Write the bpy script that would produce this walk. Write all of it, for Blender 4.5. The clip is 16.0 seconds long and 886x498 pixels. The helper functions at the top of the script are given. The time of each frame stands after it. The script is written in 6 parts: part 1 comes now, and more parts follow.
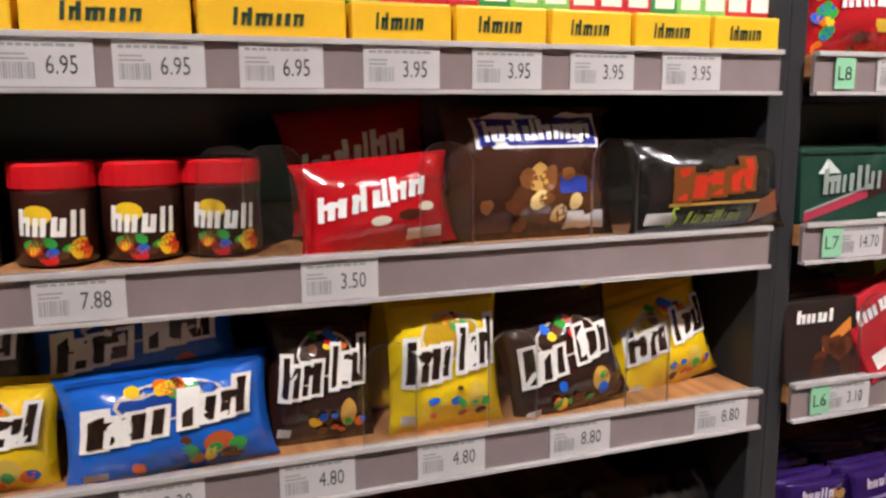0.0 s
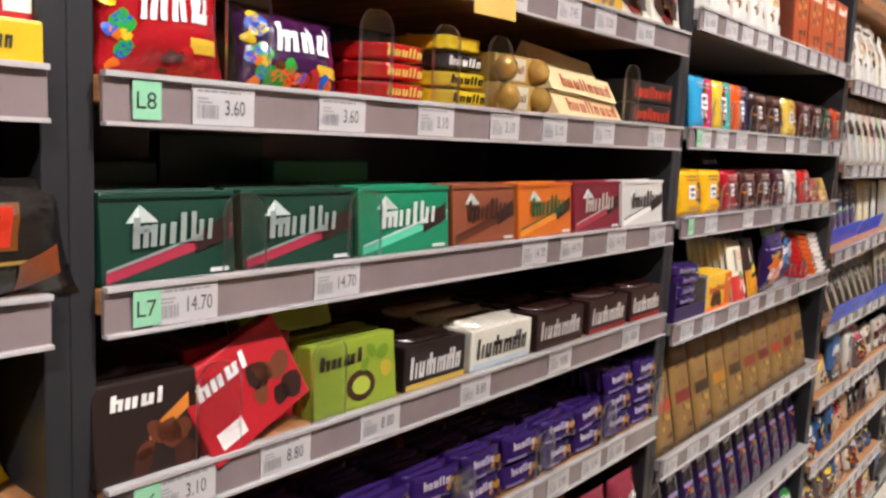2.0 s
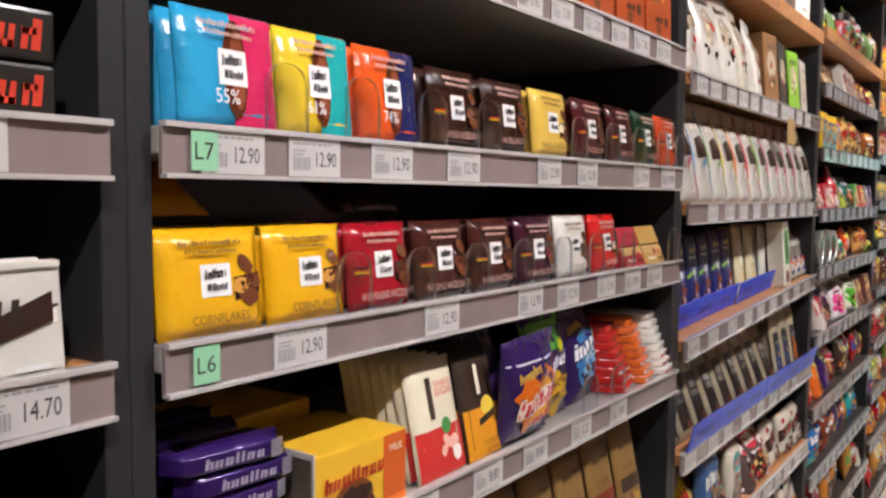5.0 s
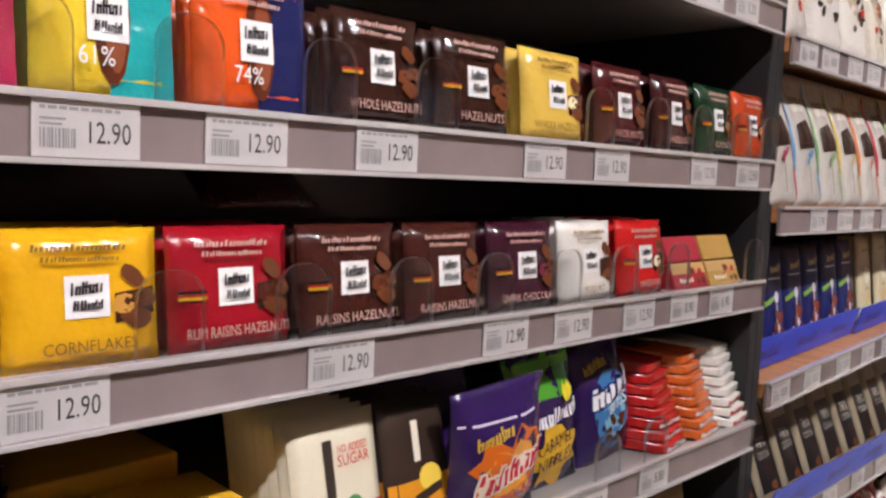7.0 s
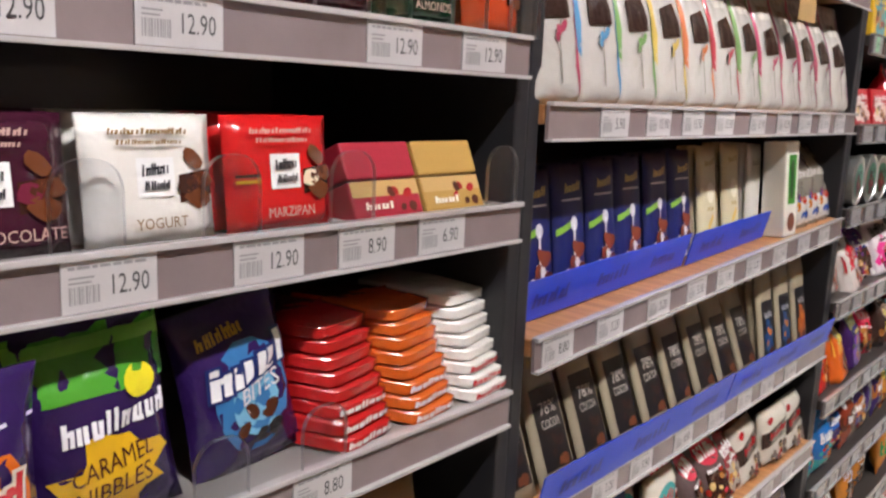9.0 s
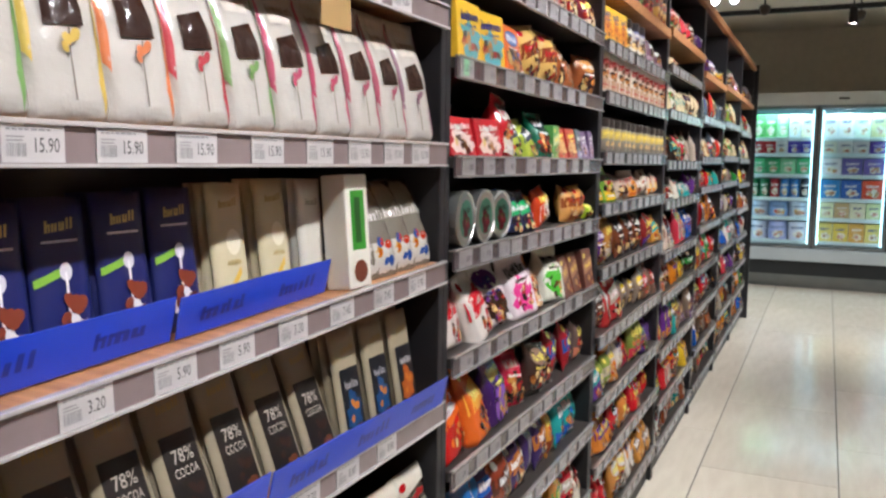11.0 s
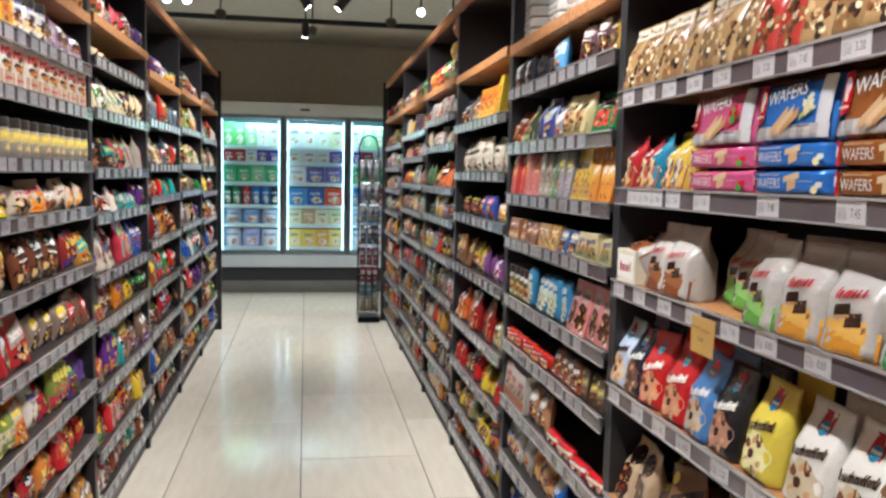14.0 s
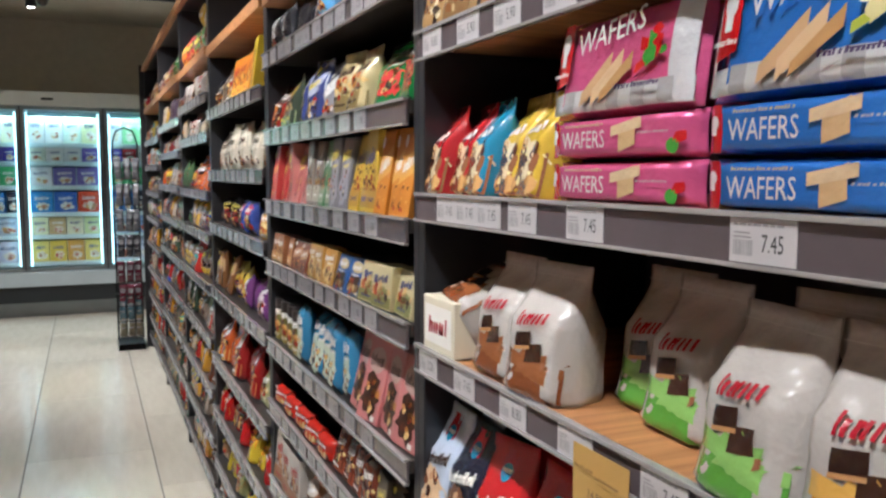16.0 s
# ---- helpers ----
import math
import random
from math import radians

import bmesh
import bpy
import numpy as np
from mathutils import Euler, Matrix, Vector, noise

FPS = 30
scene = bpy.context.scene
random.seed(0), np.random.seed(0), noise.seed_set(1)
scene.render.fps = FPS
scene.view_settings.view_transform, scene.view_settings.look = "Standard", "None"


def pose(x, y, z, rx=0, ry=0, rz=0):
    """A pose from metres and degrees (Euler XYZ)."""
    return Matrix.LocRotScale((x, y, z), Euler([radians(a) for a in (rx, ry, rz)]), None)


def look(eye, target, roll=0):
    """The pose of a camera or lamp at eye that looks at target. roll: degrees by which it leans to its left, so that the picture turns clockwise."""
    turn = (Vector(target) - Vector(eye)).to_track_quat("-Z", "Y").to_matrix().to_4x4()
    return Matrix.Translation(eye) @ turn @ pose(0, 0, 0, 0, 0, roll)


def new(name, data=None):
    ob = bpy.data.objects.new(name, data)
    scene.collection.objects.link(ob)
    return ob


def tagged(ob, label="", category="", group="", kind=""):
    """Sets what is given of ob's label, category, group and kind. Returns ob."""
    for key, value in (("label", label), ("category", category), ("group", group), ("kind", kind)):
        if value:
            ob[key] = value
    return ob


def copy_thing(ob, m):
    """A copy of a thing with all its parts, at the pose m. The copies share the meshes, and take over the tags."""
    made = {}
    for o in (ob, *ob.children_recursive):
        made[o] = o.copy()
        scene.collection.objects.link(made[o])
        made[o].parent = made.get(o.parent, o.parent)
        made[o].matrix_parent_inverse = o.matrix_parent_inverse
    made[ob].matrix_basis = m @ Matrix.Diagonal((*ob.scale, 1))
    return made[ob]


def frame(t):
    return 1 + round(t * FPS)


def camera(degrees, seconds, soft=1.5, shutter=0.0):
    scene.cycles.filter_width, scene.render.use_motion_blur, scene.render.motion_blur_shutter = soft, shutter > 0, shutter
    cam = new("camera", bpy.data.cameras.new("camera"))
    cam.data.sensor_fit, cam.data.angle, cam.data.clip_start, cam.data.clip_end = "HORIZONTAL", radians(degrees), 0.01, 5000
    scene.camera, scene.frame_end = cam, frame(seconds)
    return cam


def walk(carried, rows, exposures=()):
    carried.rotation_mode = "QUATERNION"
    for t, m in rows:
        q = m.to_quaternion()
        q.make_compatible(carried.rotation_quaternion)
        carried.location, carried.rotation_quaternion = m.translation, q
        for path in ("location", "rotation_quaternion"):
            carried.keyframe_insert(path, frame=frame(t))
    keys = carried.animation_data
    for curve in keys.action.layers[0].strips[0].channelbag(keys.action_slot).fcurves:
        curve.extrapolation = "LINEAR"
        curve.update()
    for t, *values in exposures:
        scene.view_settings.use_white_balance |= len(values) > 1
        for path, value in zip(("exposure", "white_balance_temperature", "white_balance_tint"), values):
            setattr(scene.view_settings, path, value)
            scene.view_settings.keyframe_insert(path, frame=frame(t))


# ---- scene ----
cam = camera(56.7, 16.0, soft=2.6)
PATH = [
    (0, (0.613, -0.574, 1.383), (-1.237, 0.106, 1.046), -0.2),
    (0.5, (0.59, -0.515, 1.39), (-1.162, 0.393, 1.062), 0.1),
    (1, (0.54, -0.494, 1.386), (-0.984, 0.762, 1.072), 0.8),
    (1.5, (0.523, -0.418, 1.391), (-0.797, 1.053, 1.08), 2.0),
    (2, (0.578, -0.294, 1.398), (-0.664, 1.25, 1.127), 2.8),
    (2.5, (0.622, -0.18, 1.394), (-0.592, 1.389, 1.144), 2.5),
    (3, (0.568, -0.023, 1.389), (-0.612, 1.573, 1.138), 2.0),
    (3.5, (0.502, 0.166, 1.397), (-0.632, 1.796, 1.16), 1.8),
    (4, (0.521, 0.399, 1.386), (-0.578, 2.055, 1.167), 2.5),
    (4.5, (0.544, 0.591, 1.392), (-0.573, 2.241, 1.214), 2.0),
    (4.7, (0.52, 0.656, 1.386), (-0.61, 2.298, 1.232), 1.2),
    (6.8, (0.463, 1.03, 1.405), (-0.945, 2.444, 1.264), 2.3),
    (7, (0.479, 1.059, 1.4), (-0.942, 2.455, 1.221), 2.4),
    (7.5, (0.509, 1.14, 1.384), (-0.926, 2.503, 1.098), 2.1),
    (8, (0.5, 1.233, 1.377), (-0.912, 2.6, 1.006), 2.3),
    (8.5, (0.477, 1.356, 1.38), (-0.874, 2.785, 1.015), 2.2),
    (8.7, (0.464, 1.404, 1.381), (-0.861, 2.855, 1.012), 2.3),
    (10.8, (0.604, 1.899, 1.34), (-0.326, 3.656, 1.119), 0.9),
    (11, (0.597, 1.928, 1.347), (-0.24, 3.731, 1.133), 0.7),
    (11.5, (0.59, 1.98, 1.357), (-0.027, 3.873, 1.162), 0.3),
    (12, (0.595, 2.02, 1.357), (0.27, 3.985, 1.173), 1.1),
    (12.5, (0.624, 2.046, 1.357), (0.634, 4.037, 1.164), 1.4),
    (13, (0.62, 2.063, 1.361), (0.806, 4.045, 1.161), 0.8),
    (13.5, (0.628, 2.164, 1.348), (0.89, 4.136, 1.148), 0.6),
    (13.9, (0.711, 2.29, 1.35), (1.017, 4.259, 1.173), 1.3),
    (14, (0.73, 2.332, 1.354), (1.061, 4.297, 1.177), 1.2),
    (14.5, (0.831, 2.482, 1.348), (1.367, 4.402, 1.186), 1.6),
    (15, (0.876, 2.707, 1.355), (1.627, 4.553, 1.192), 1.5),
    (15.5, (0.924, 2.914, 1.357), (1.802, 4.703, 1.187), 1.1),
    (16, (1.02, 3.091, 1.363), (1.813, 4.918, 1.181), 0.1),
]
walk(cam, [(t, look(eye, target, roll)) for t, eye, target, roll in PATH],
     [(0.0, 0.1, 6250, 14), (1.5, 0.15, 6250, 14), (2.5, 0.26, 6150, 13), (4.7, -0.02, 6200, 14), (7.0, -0.15, 6150, 17), (8.7, 0.06, 6100, 15), (11.0, 0.15, 5900, 11), (14.5, 0.2, 5850, 10), (16.0, 0.02, 5800, 10)])

# ---- world and light ----
world = bpy.data.worlds.new("world")
scene.world = world
world.use_nodes = True
world.node_tree.nodes["Background"].inputs[0].default_value = (0.02, 0.02, 0.022, 1)
world.node_tree.nodes["Background"].inputs[1].default_value = 0.3

AISLE = 1.447          # between the two shelf fronts
CEIL = 2.95
TRACK_Z = 2.62
FAR_SPOTS = []
SPOTS = []             # heads of the ceiling track: position, aim
for k in range(8):
    y = -0.95 + 1.3 * k
    SPOTS.append(((0.92, y, TRACK_Z - 0.16), (-0.1, y + 0.2, 1.25)))
    SPOTS.append(((0.76, y, TRACK_Z - 0.16), (AISLE + 0.1, y + 0.25, 1.2)))
for eye, aim in SPOTS:
    d = bpy.data.lights.new("spot_lamp", "SPOT")
    d.energy, d.color, d.shadow_soft_size = 108, (1.0, 0.945, 0.89), 0.035
    d.spot_size, d.spot_blend = radians(84), 0.85
    ob = new("spot_lamp", d)
    ob.matrix_world = look(eye, aim)

# extra lamps added out of view, straight down, to brighten the aisle floor
FLOOR_FILL_SPOTS = [((0.72, -0.95 + 1.3 * k, TRACK_Z - 0.16), (0.72, -0.75 + 1.3 * k, 0)) for k in range(2, 6)]
for eye, aim in FLOOR_FILL_SPOTS:
    d = bpy.data.lights.new("spot_lamp", "SPOT")
    d.energy, d.color, d.shadow_soft_size = 65, (1.0, 0.95, 0.9), 0.035
    d.spot_size, d.spot_blend = radians(62), 0.9
    ob = new("spot_lamp", d)
    ob.matrix_world = look(eye, aim)

for x in (-1.6, 3.1):               # neighbouring aisles: unseen lamps added for bounce light on the ceiling
    for y in (0.35, 4.25, 6.85):
        FAR_SPOTS.append(((x, y, TRACK_Z - 0.16), (x, y, 0)))
# cross aisle, over the pool of light on the floor
for x in (-1.2, 0.72, 2.6):
    FAR_SPOTS.append(((x, 9.45, TRACK_Z - 0.16), (x, 10.0, 0)))
for eye, aim in FAR_SPOTS:
    d = bpy.data.lights.new("spot_lamp", "SPOT")
    d.energy, d.color, d.shadow_soft_size = 150, (1.0, 0.95, 0.9), 0.05
    d.spot_size, d.spot_blend = radians(110), 0.8
    ob = new("spot_lamp", d)
    ob.matrix_world = look(eye, aim)

# ---- materials ----
def lin(h):
    v = [int(h[i:i + 2], 16) / 255 for i in (0, 2, 4)]
    return tuple(c / 12.92 if c <= 0.04045 else ((c + 0.055) / 1.055) ** 2.4 for c in v) + (1,)


FINISH = {  # roughness, metal, grain scale, bump scale, bump strength, colour variation, coat
    "card": (0.42, 0, 14, 220, 0.05, 0.10, 0.15),
    "film": (0.2, 0, 9, 32, 1.0, 0.16, 0.4),
    "foil": (0.19, 0.3, 9, 48, 0.8, 0.16, 0.3),
    "matte": (0.6, 0, 12, 120, 0.08, 0.12, 0.0),
    "steel": (0.45, 0.0, 3, 300, 0.03, 0.25, 0.0),
    "plastic": (0.3, 0, 10, 150, 0.03, 0.08, 0.2),
    "rail": (0.2, 0.0, 16, 90, 0.05, 0.2, 0.5),
    "lacquer": (0.22, 0.0, 3, 60, 0.02, 0.25, 0.3),
    "metal": (0.3, 0.9, 10, 200, 0.05, 0.12, 0.0),
    "ink": (0.33, 0, 20, 90, 0.12, 0.12, 0.2),
}
MATS = {}


def mat(colour, finish="card"):
    key = (colour, finish)
    if key in MATS:
        return MATS[key]
    r, metal, s1, s2, bump, var, coat = FINISH[finish]
    m = bpy.data.materials.new(finish + "_" + colour)
    m.use_nodes = True
    nt = m.node_tree
    b = nt.nodes["Principled BSDF"]
    tc = nt.nodes.new("ShaderNodeTexCoord")
    n1 = nt.nodes.new("ShaderNodeTexNoise")
    n1.inputs["Scale"].default_value, n1.inputs["Detail"].default_value = s1, 4
    nt.links.new(tc.outputs["Object"], n1.inputs["Vector"])
    mix = nt.nodes.new("ShaderNodeMix")
    mix.data_type = "RGBA"
    c = lin(colour)
    mix.inputs[6].default_value = tuple(x * (1 - var) for x in c[:3]) + (1,)
    mix.inputs[7].default_value = tuple(min(0.9, x * (1 + var) + 0.004) for x in c[:3]) + (1,)
    nt.links.new(n1.outputs["Fac"], mix.inputs[0])
    nt.links.new(mix.outputs[2], b.inputs["Base Color"])
    n2 = nt.nodes.new("ShaderNodeTexNoise")
    n2.inputs["Scale"].default_value, n2.inputs["Detail"].default_value = s2, 3
    nt.links.new(tc.outputs["Object"], n2.inputs["Vector"])
    bp = nt.nodes.new("ShaderNodeBump")
    bp.inputs["Strength"].default_value, bp.inputs["Distance"].default_value = bump, 0.005
    nt.links.new(n2.outputs["Fac"], bp.inputs["Height"])
    nt.links.new(bp.outputs[0], b.inputs["Normal"])
    b.inputs["Roughness"].default_value, b.inputs["Metallic"].default_value = r, metal
    b.inputs["Coat Weight"].default_value, b.inputs["Coat Roughness"].default_value = coat, 0.12
    MATS[key] = m
    return m


def wood_mat(name, dark, light, axis):
    m = bpy.data.materials.new(name)
    m.use_nodes = True
    nt = m.node_tree
    b = nt.nodes["Principled BSDF"]
    tc, mp = nt.nodes.new("ShaderNodeTexCoord"), nt.nodes.new("ShaderNodeMapping")
    mp.inputs["Scale"].default_value = (60, 3, 60) if axis == "y" else (3, 60, 60)
    n = nt.nodes.new("ShaderNodeTexNoise")
    n.inputs["Scale"].default_value, n.inputs["Detail"].default_value = 1.0, 6
    rp = nt.nodes.new("ShaderNodeValToRGB")
    rp.color_ramp.elements[0].color, rp.color_ramp.elements[1].color = lin(dark), lin(light)
    rp.color_ramp.elements[0].position, rp.color_ramp.elements[1].position = 0.3, 0.7
    bp = nt.nodes.new("ShaderNodeBump")
    bp.inputs["Strength"].default_value, bp.inputs["Distance"].default_value = 0.15, 0.002
    nt.links.new(tc.outputs["Object"], mp.inputs[0])
    nt.links.new(mp.outputs[0], n.inputs["Vector"])
    nt.links.new(n.outputs["Fac"], rp.inputs[0])
    nt.links.new(n.outputs["Fac"], bp.inputs["Height"])
    nt.links.new(rp.outputs[0], b.inputs["Base Color"])
    nt.links.new(bp.outputs[0], b.inputs["Normal"])
    b.inputs["Roughness"].default_value = 0.5
    return m


def clear_mat(name, tint, gloss, rough):
    m = bpy.data.materials.new(name)
    m.use_nodes = True
    nt = m.node_tree
    nt.nodes.remove(nt.nodes["Principled BSDF"])
    out = nt.nodes["Material Output"]
    t, g, mx = nt.nodes.new("ShaderNodeBsdfTransparent"), nt.nodes.new("ShaderNodeBsdfGlossy"), nt.nodes.new("ShaderNodeMixShader")
    t.inputs[0].default_value = tint
    g.inputs["Roughness"].default_value = rough
    mx.inputs[0].default_value = gloss
    nt.links.new(t.outputs[0], mx.inputs[1])
    nt.links.new(g.outputs[0], mx.inputs[2])
    nt.links.new(mx.outputs[0], out.inputs[0])
    return m


def glow_mat(name, colour, strength):
    m = bpy.data.materials.new(name)
    m.use_nodes = True
    b = m.node_tree.nodes["Principled BSDF"]
    b.inputs["Base Color"].default_value = (0.8, 0.8, 0.8, 1)
    b.inputs["Emission Color"].default_value, b.inputs["Emission Strength"].default_value = colour, strength
    return m


def tile_mat():
    m = bpy.data.materials.new("polished_tile")
    m.use_nodes = True
    nt = m.node_tree
    b = nt.nodes["Principled BSDF"]
    tc, mp, n1, n2 = [nt.nodes.new(k) for k in ("ShaderNodeTexCoord", "ShaderNodeMapping", "ShaderNodeTexNoise", "ShaderNodeTexNoise")]
    oi, rp, mx = [nt.nodes.new(k) for k in ("ShaderNodeObjectInfo", "ShaderNodeValToRGB", "ShaderNodeMix")]
    mp.inputs["Scale"].default_value = (9, 1.6, 1)
    n1.inputs["Scale"].default_value, n1.inputs["Detail"].default_value = 2.2, 6
    n2.inputs["Scale"].default_value, n2.inputs["Detail"].default_value = 40, 4
    rp.color_ramp.elements[0].color, rp.color_ramp.elements[1].color = lin("e2d8c4"), lin("eee5d2")
    rp.color_ramp.elements[0].position, rp.color_ramp.elements[1].position = 0.3, 0.72
    mx.data_type, mx.blend_type = "RGBA", "MULTIPLY"
    mx.inputs[0].default_value = 0.10
    nt.links.new(tc.outputs["Object"], mp.inputs[0])
    nt.links.new(mp.outputs[0], n1.inputs["Vector"])
    nt.links.new(tc.outputs["Object"], n2.inputs["Vector"])
    nt.links.new(n1.outputs["Fac"], rp.inputs[0])
    nt.links.new(rp.outputs[0], mx.inputs[6])
    nt.links.new(oi.outputs["Random"], mx.inputs[7])
    nt.links.new(mx.outputs[2], b.inputs["Base Color"])
    mr = nt.nodes.new("ShaderNodeMapRange")
    mr.inputs[3].default_value, mr.inputs[4].default_value = 0.07, 0.17
    nt.links.new(n2.outputs["Fac"], mr.inputs[0])
    nt.links.new(mr.outputs[0], b.inputs["Roughness"])
    return m


WOOD = wood_mat("maple_edge", "8a5a34", "c08a58", "y")
BLACK = mat("242427", "steel")
PANEL = mat("4a484e", "lacquer")
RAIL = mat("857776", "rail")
# rails of far and right-hand bays: dimmer light put into a darker colour
SHADED_RAIL = mat("5a5153", "rail")
SHADED_LIP = mat("96928f", "rail")
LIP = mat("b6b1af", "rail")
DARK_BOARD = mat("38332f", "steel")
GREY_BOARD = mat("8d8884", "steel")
ACRYLIC = clear_mat("acrylic", (0.96, 0.97, 0.98, 1), 0.07, 0.15)
GLASS = clear_mat("door_glass", (0.93, 0.97, 0.98, 1), 0.04, 0.02)
TILE = tile_mat()
# tag card for far bays, greyed to hold their weaker light
SHADED_CARD = mat("9c999b", "plastic")
INKS = [mat("c0bcbb", "plastic"), mat("3a3839", "plastic"), mat("8f8c8c", "plastic")]

# ---- mesh helpers ----
def mesh(name, verts, faces, mats, fm=None, smooth=False):
    me = bpy.data.meshes.new(name)
    me.from_pydata(verts, [], faces)
    for m in mats:
        me.materials.append(m)
    if fm:
        me.polygons.foreach_set("material_index", fm)
    if smooth:
        me.polygons.foreach_set("use_smooth", [True] * len(faces))
    me.update()
    return me


def under(ob, parent):
    ob.parent = parent
    return ob


def from_bm(name, bm, material):
    me = bpy.data.meshes.new(name)
    bm.to_mesh(me)
    bm.free()
    me.materials.append(material)
    return me


def part(name, bm, material, parent, label=""):
    ob = new(name, from_bm(name, bm, material))
    ob.parent = parent
    return tagged(ob, label) if label else ob


def boxes(*specs, bevel=0.0):
    """One bmesh of several boxes (x0, x1, y0, y1, z0, z1)."""
    bm = bmesh.new()
    for x0, x1, y0, y1, z0, z1 in specs:
        r = bmesh.ops.create_cube(bm, size=1, matrix=Matrix.Translation(((x0 + x1) / 2, (y0 + y1) / 2, (z0 + z1) / 2)) @ Matrix.Diagonal((x1 - x0, y1 - y0, z1 - z0, 1)))
        if bevel:
            es = list({e for v in r["verts"] for e in v.link_edges})
            bmesh.ops.bevel(bm, geom=es, offset=bevel, segments=2, affect="EDGES", profile=0.6)
    return bm


def lathe(profile, n=20):
    """Verts and faces of a turned shape; profile of (radius, z) from below to the top."""
    vs, fs = [], []
    for r, z in profile:
        for i in range(n):
            a = 2 * math.pi * i / n
            vs.append((r * math.sin(a), -r * math.cos(a), z))
    for j in range(len(profile) - 1):
        for i in range(n):
            k = (i + 1) % n
            fs.append((j * n + i, j * n + k, (j + 1) * n + k, (j + 1) * n + i))
    fs.append(tuple(range(n - 1, -1, -1)))
    fs.append(tuple((len(profile) - 1) * n + i for i in range(n)))
    return vs, fs


GLYPHS = {}


def glyphs(text):
    """Flat lettering of Blender's own font: points scaled to cap height 1, faces and width."""
    if text not in GLYPHS:
        cu = bpy.data.curves.new("text", "FONT")
        cu.body, cu.resolution_u = text, 2
        ob = bpy.data.objects.new("text", cu)
        me = bpy.data.meshes.new_from_object(ob)
        pts = [tuple(v.co) for v in me.vertices]
        fs = [tuple(p.vertices) for p in me.polygons]
        x0, x1 = min(p[0] for p in pts), max(p[0] for p in pts)
        GLYPHS[text] = ([((p[0] - x0) / 0.7, p[1] / 0.7) for p in pts], fs, (x1 - x0) / 0.7)
        bpy.data.objects.remove(ob)
        bpy.data.curves.remove(cu)
        bpy.data.meshes.remove(me)
    return GLYPHS[text]


TAGS = {}


def tag_mesh(price, seed, dull=False):
    """Paper price tag: white card, line of fine print, bar code and the price in dark ink. dull: weaker light painted
    in as greyer card.
    """
    key = (price, seed, dull)
    if key in TAGS:
        return TAGS[key]
    rng = random.Random(seed)
    w, h = 0.0605, 0.033
    vs, fs, fm = [], [], []

    def quad(x0, x1, z0, z1, y, m):
        k = len(vs)
        vs.extend([(x0, y, z0), (x1, y, z0), (x1, y, z1), (x0, y, z1)])
        fs.append((k, k + 1, k + 2, k + 3)), fm.append(m)
    quad(-w / 2, w / 2, 0, h, -0.0012, 0)
    for a, b in ((-w / 2, -w / 2), (w / 2, w / 2)):
        k = len(vs)
        vs.extend([(a, -0.0012, 0), (a, 0, 0), (a, 0, h), (a, -0.0012, h)])
        fs.append((k, k + 1, k + 2, k + 3)), fm.append(0)
    x = -w / 2 + 0.004
    while x < w / 2 - 0.014:                                   # fine print
        n = rng.uniform(0.003, 0.008)
        quad(x, x + n, h - 0.0068, h - 0.0048, -0.0016, 2)
        x += n + 0.0013
    x = -w / 2 + 0.004
    while x < -w / 2 + 0.023:                                  # bar code
        n = rng.choice((0.0005, 0.0008, 0.0012))
        quad(x, x + n, 0.005, 0.016, -0.0016, 2)
        x += n + rng.choice((0.0005, 0.0009))
    for z in (0.0175, 0.0205):
        quad(-w / 2 + 0.004, -w / 2 + rng.uniform(0.014, 0.022), z, z + 0.0012, -0.0016, 2)
    pts, gf, gw = glyphs(price)
    s = 0.0125
    sx = min(0.68, 0.026 / (gw * s))
    k = len(vs)
    vs.extend([(0.0005 + p[0] * s * sx, -0.0016, 0.0085 + p[1] * s) for p in pts])
    fs.extend([tuple(k + i for i in f) for f in gf]), fm.extend([1] * len(gf))
    TAGS[key] = mesh("price_tag", vs, fs, [SHADED_CARD] + INKS[1:] if dull else INKS, fm)
    return TAGS[key]


# ---- shelving ----
LEFT, RIGHT = "left", "right"


def at_shelf(side, y, z, depth=0.0, lean=0.0, yaw=0.0, roll=0.0):
    """Pose of a thing that faces the aisle from a shelf, its front depth metres behind the rail."""
    if side == LEFT:
        return pose(-depth, y, z, 0, 0, 90 + yaw) @ pose(0, 0, 0, -lean, 0, 0) @ pose(0, 0, 0, 0, roll, 0)
    return pose(AISLE + depth, y, z, 0, 0, -90 + yaw) @ pose(0, 0, 0, -lean, 0, 0) @ pose(0, 0, 0, 0, roll, 0)


RAIL_H = 0.037
DEEP = 0.40


def shelf_meshes(w, board_mat, dark):
    """Board, rail and lips for one width, in the frame of a thing that faces the aisle (local -Y)."""
    board = from_bm("shelf", boxes((-w / 2, w / 2, 0.006, DEEP, -0.022, -0.002), bevel=0.002), board_mat)
    rail = from_bm("price_rail", boxes((-w / 2, w / 2, 0.0, 0.004, -RAIL_H, -0.001)), SHADED_RAIL if dark else RAIL)
    lips = from_bm("rail_lip", boxes((-w / 2, w / 2, -0.005, 0.004, -RAIL_H - 0.002, -RAIL_H + 0.0015), (-w / 2, w / 2, -0.005, 0.004, -0.003, 0.0015), bevel=0.0006), SHADED_LIP if dark else LIP)
    return board, rail, lips


UNIT_MESHES = {}


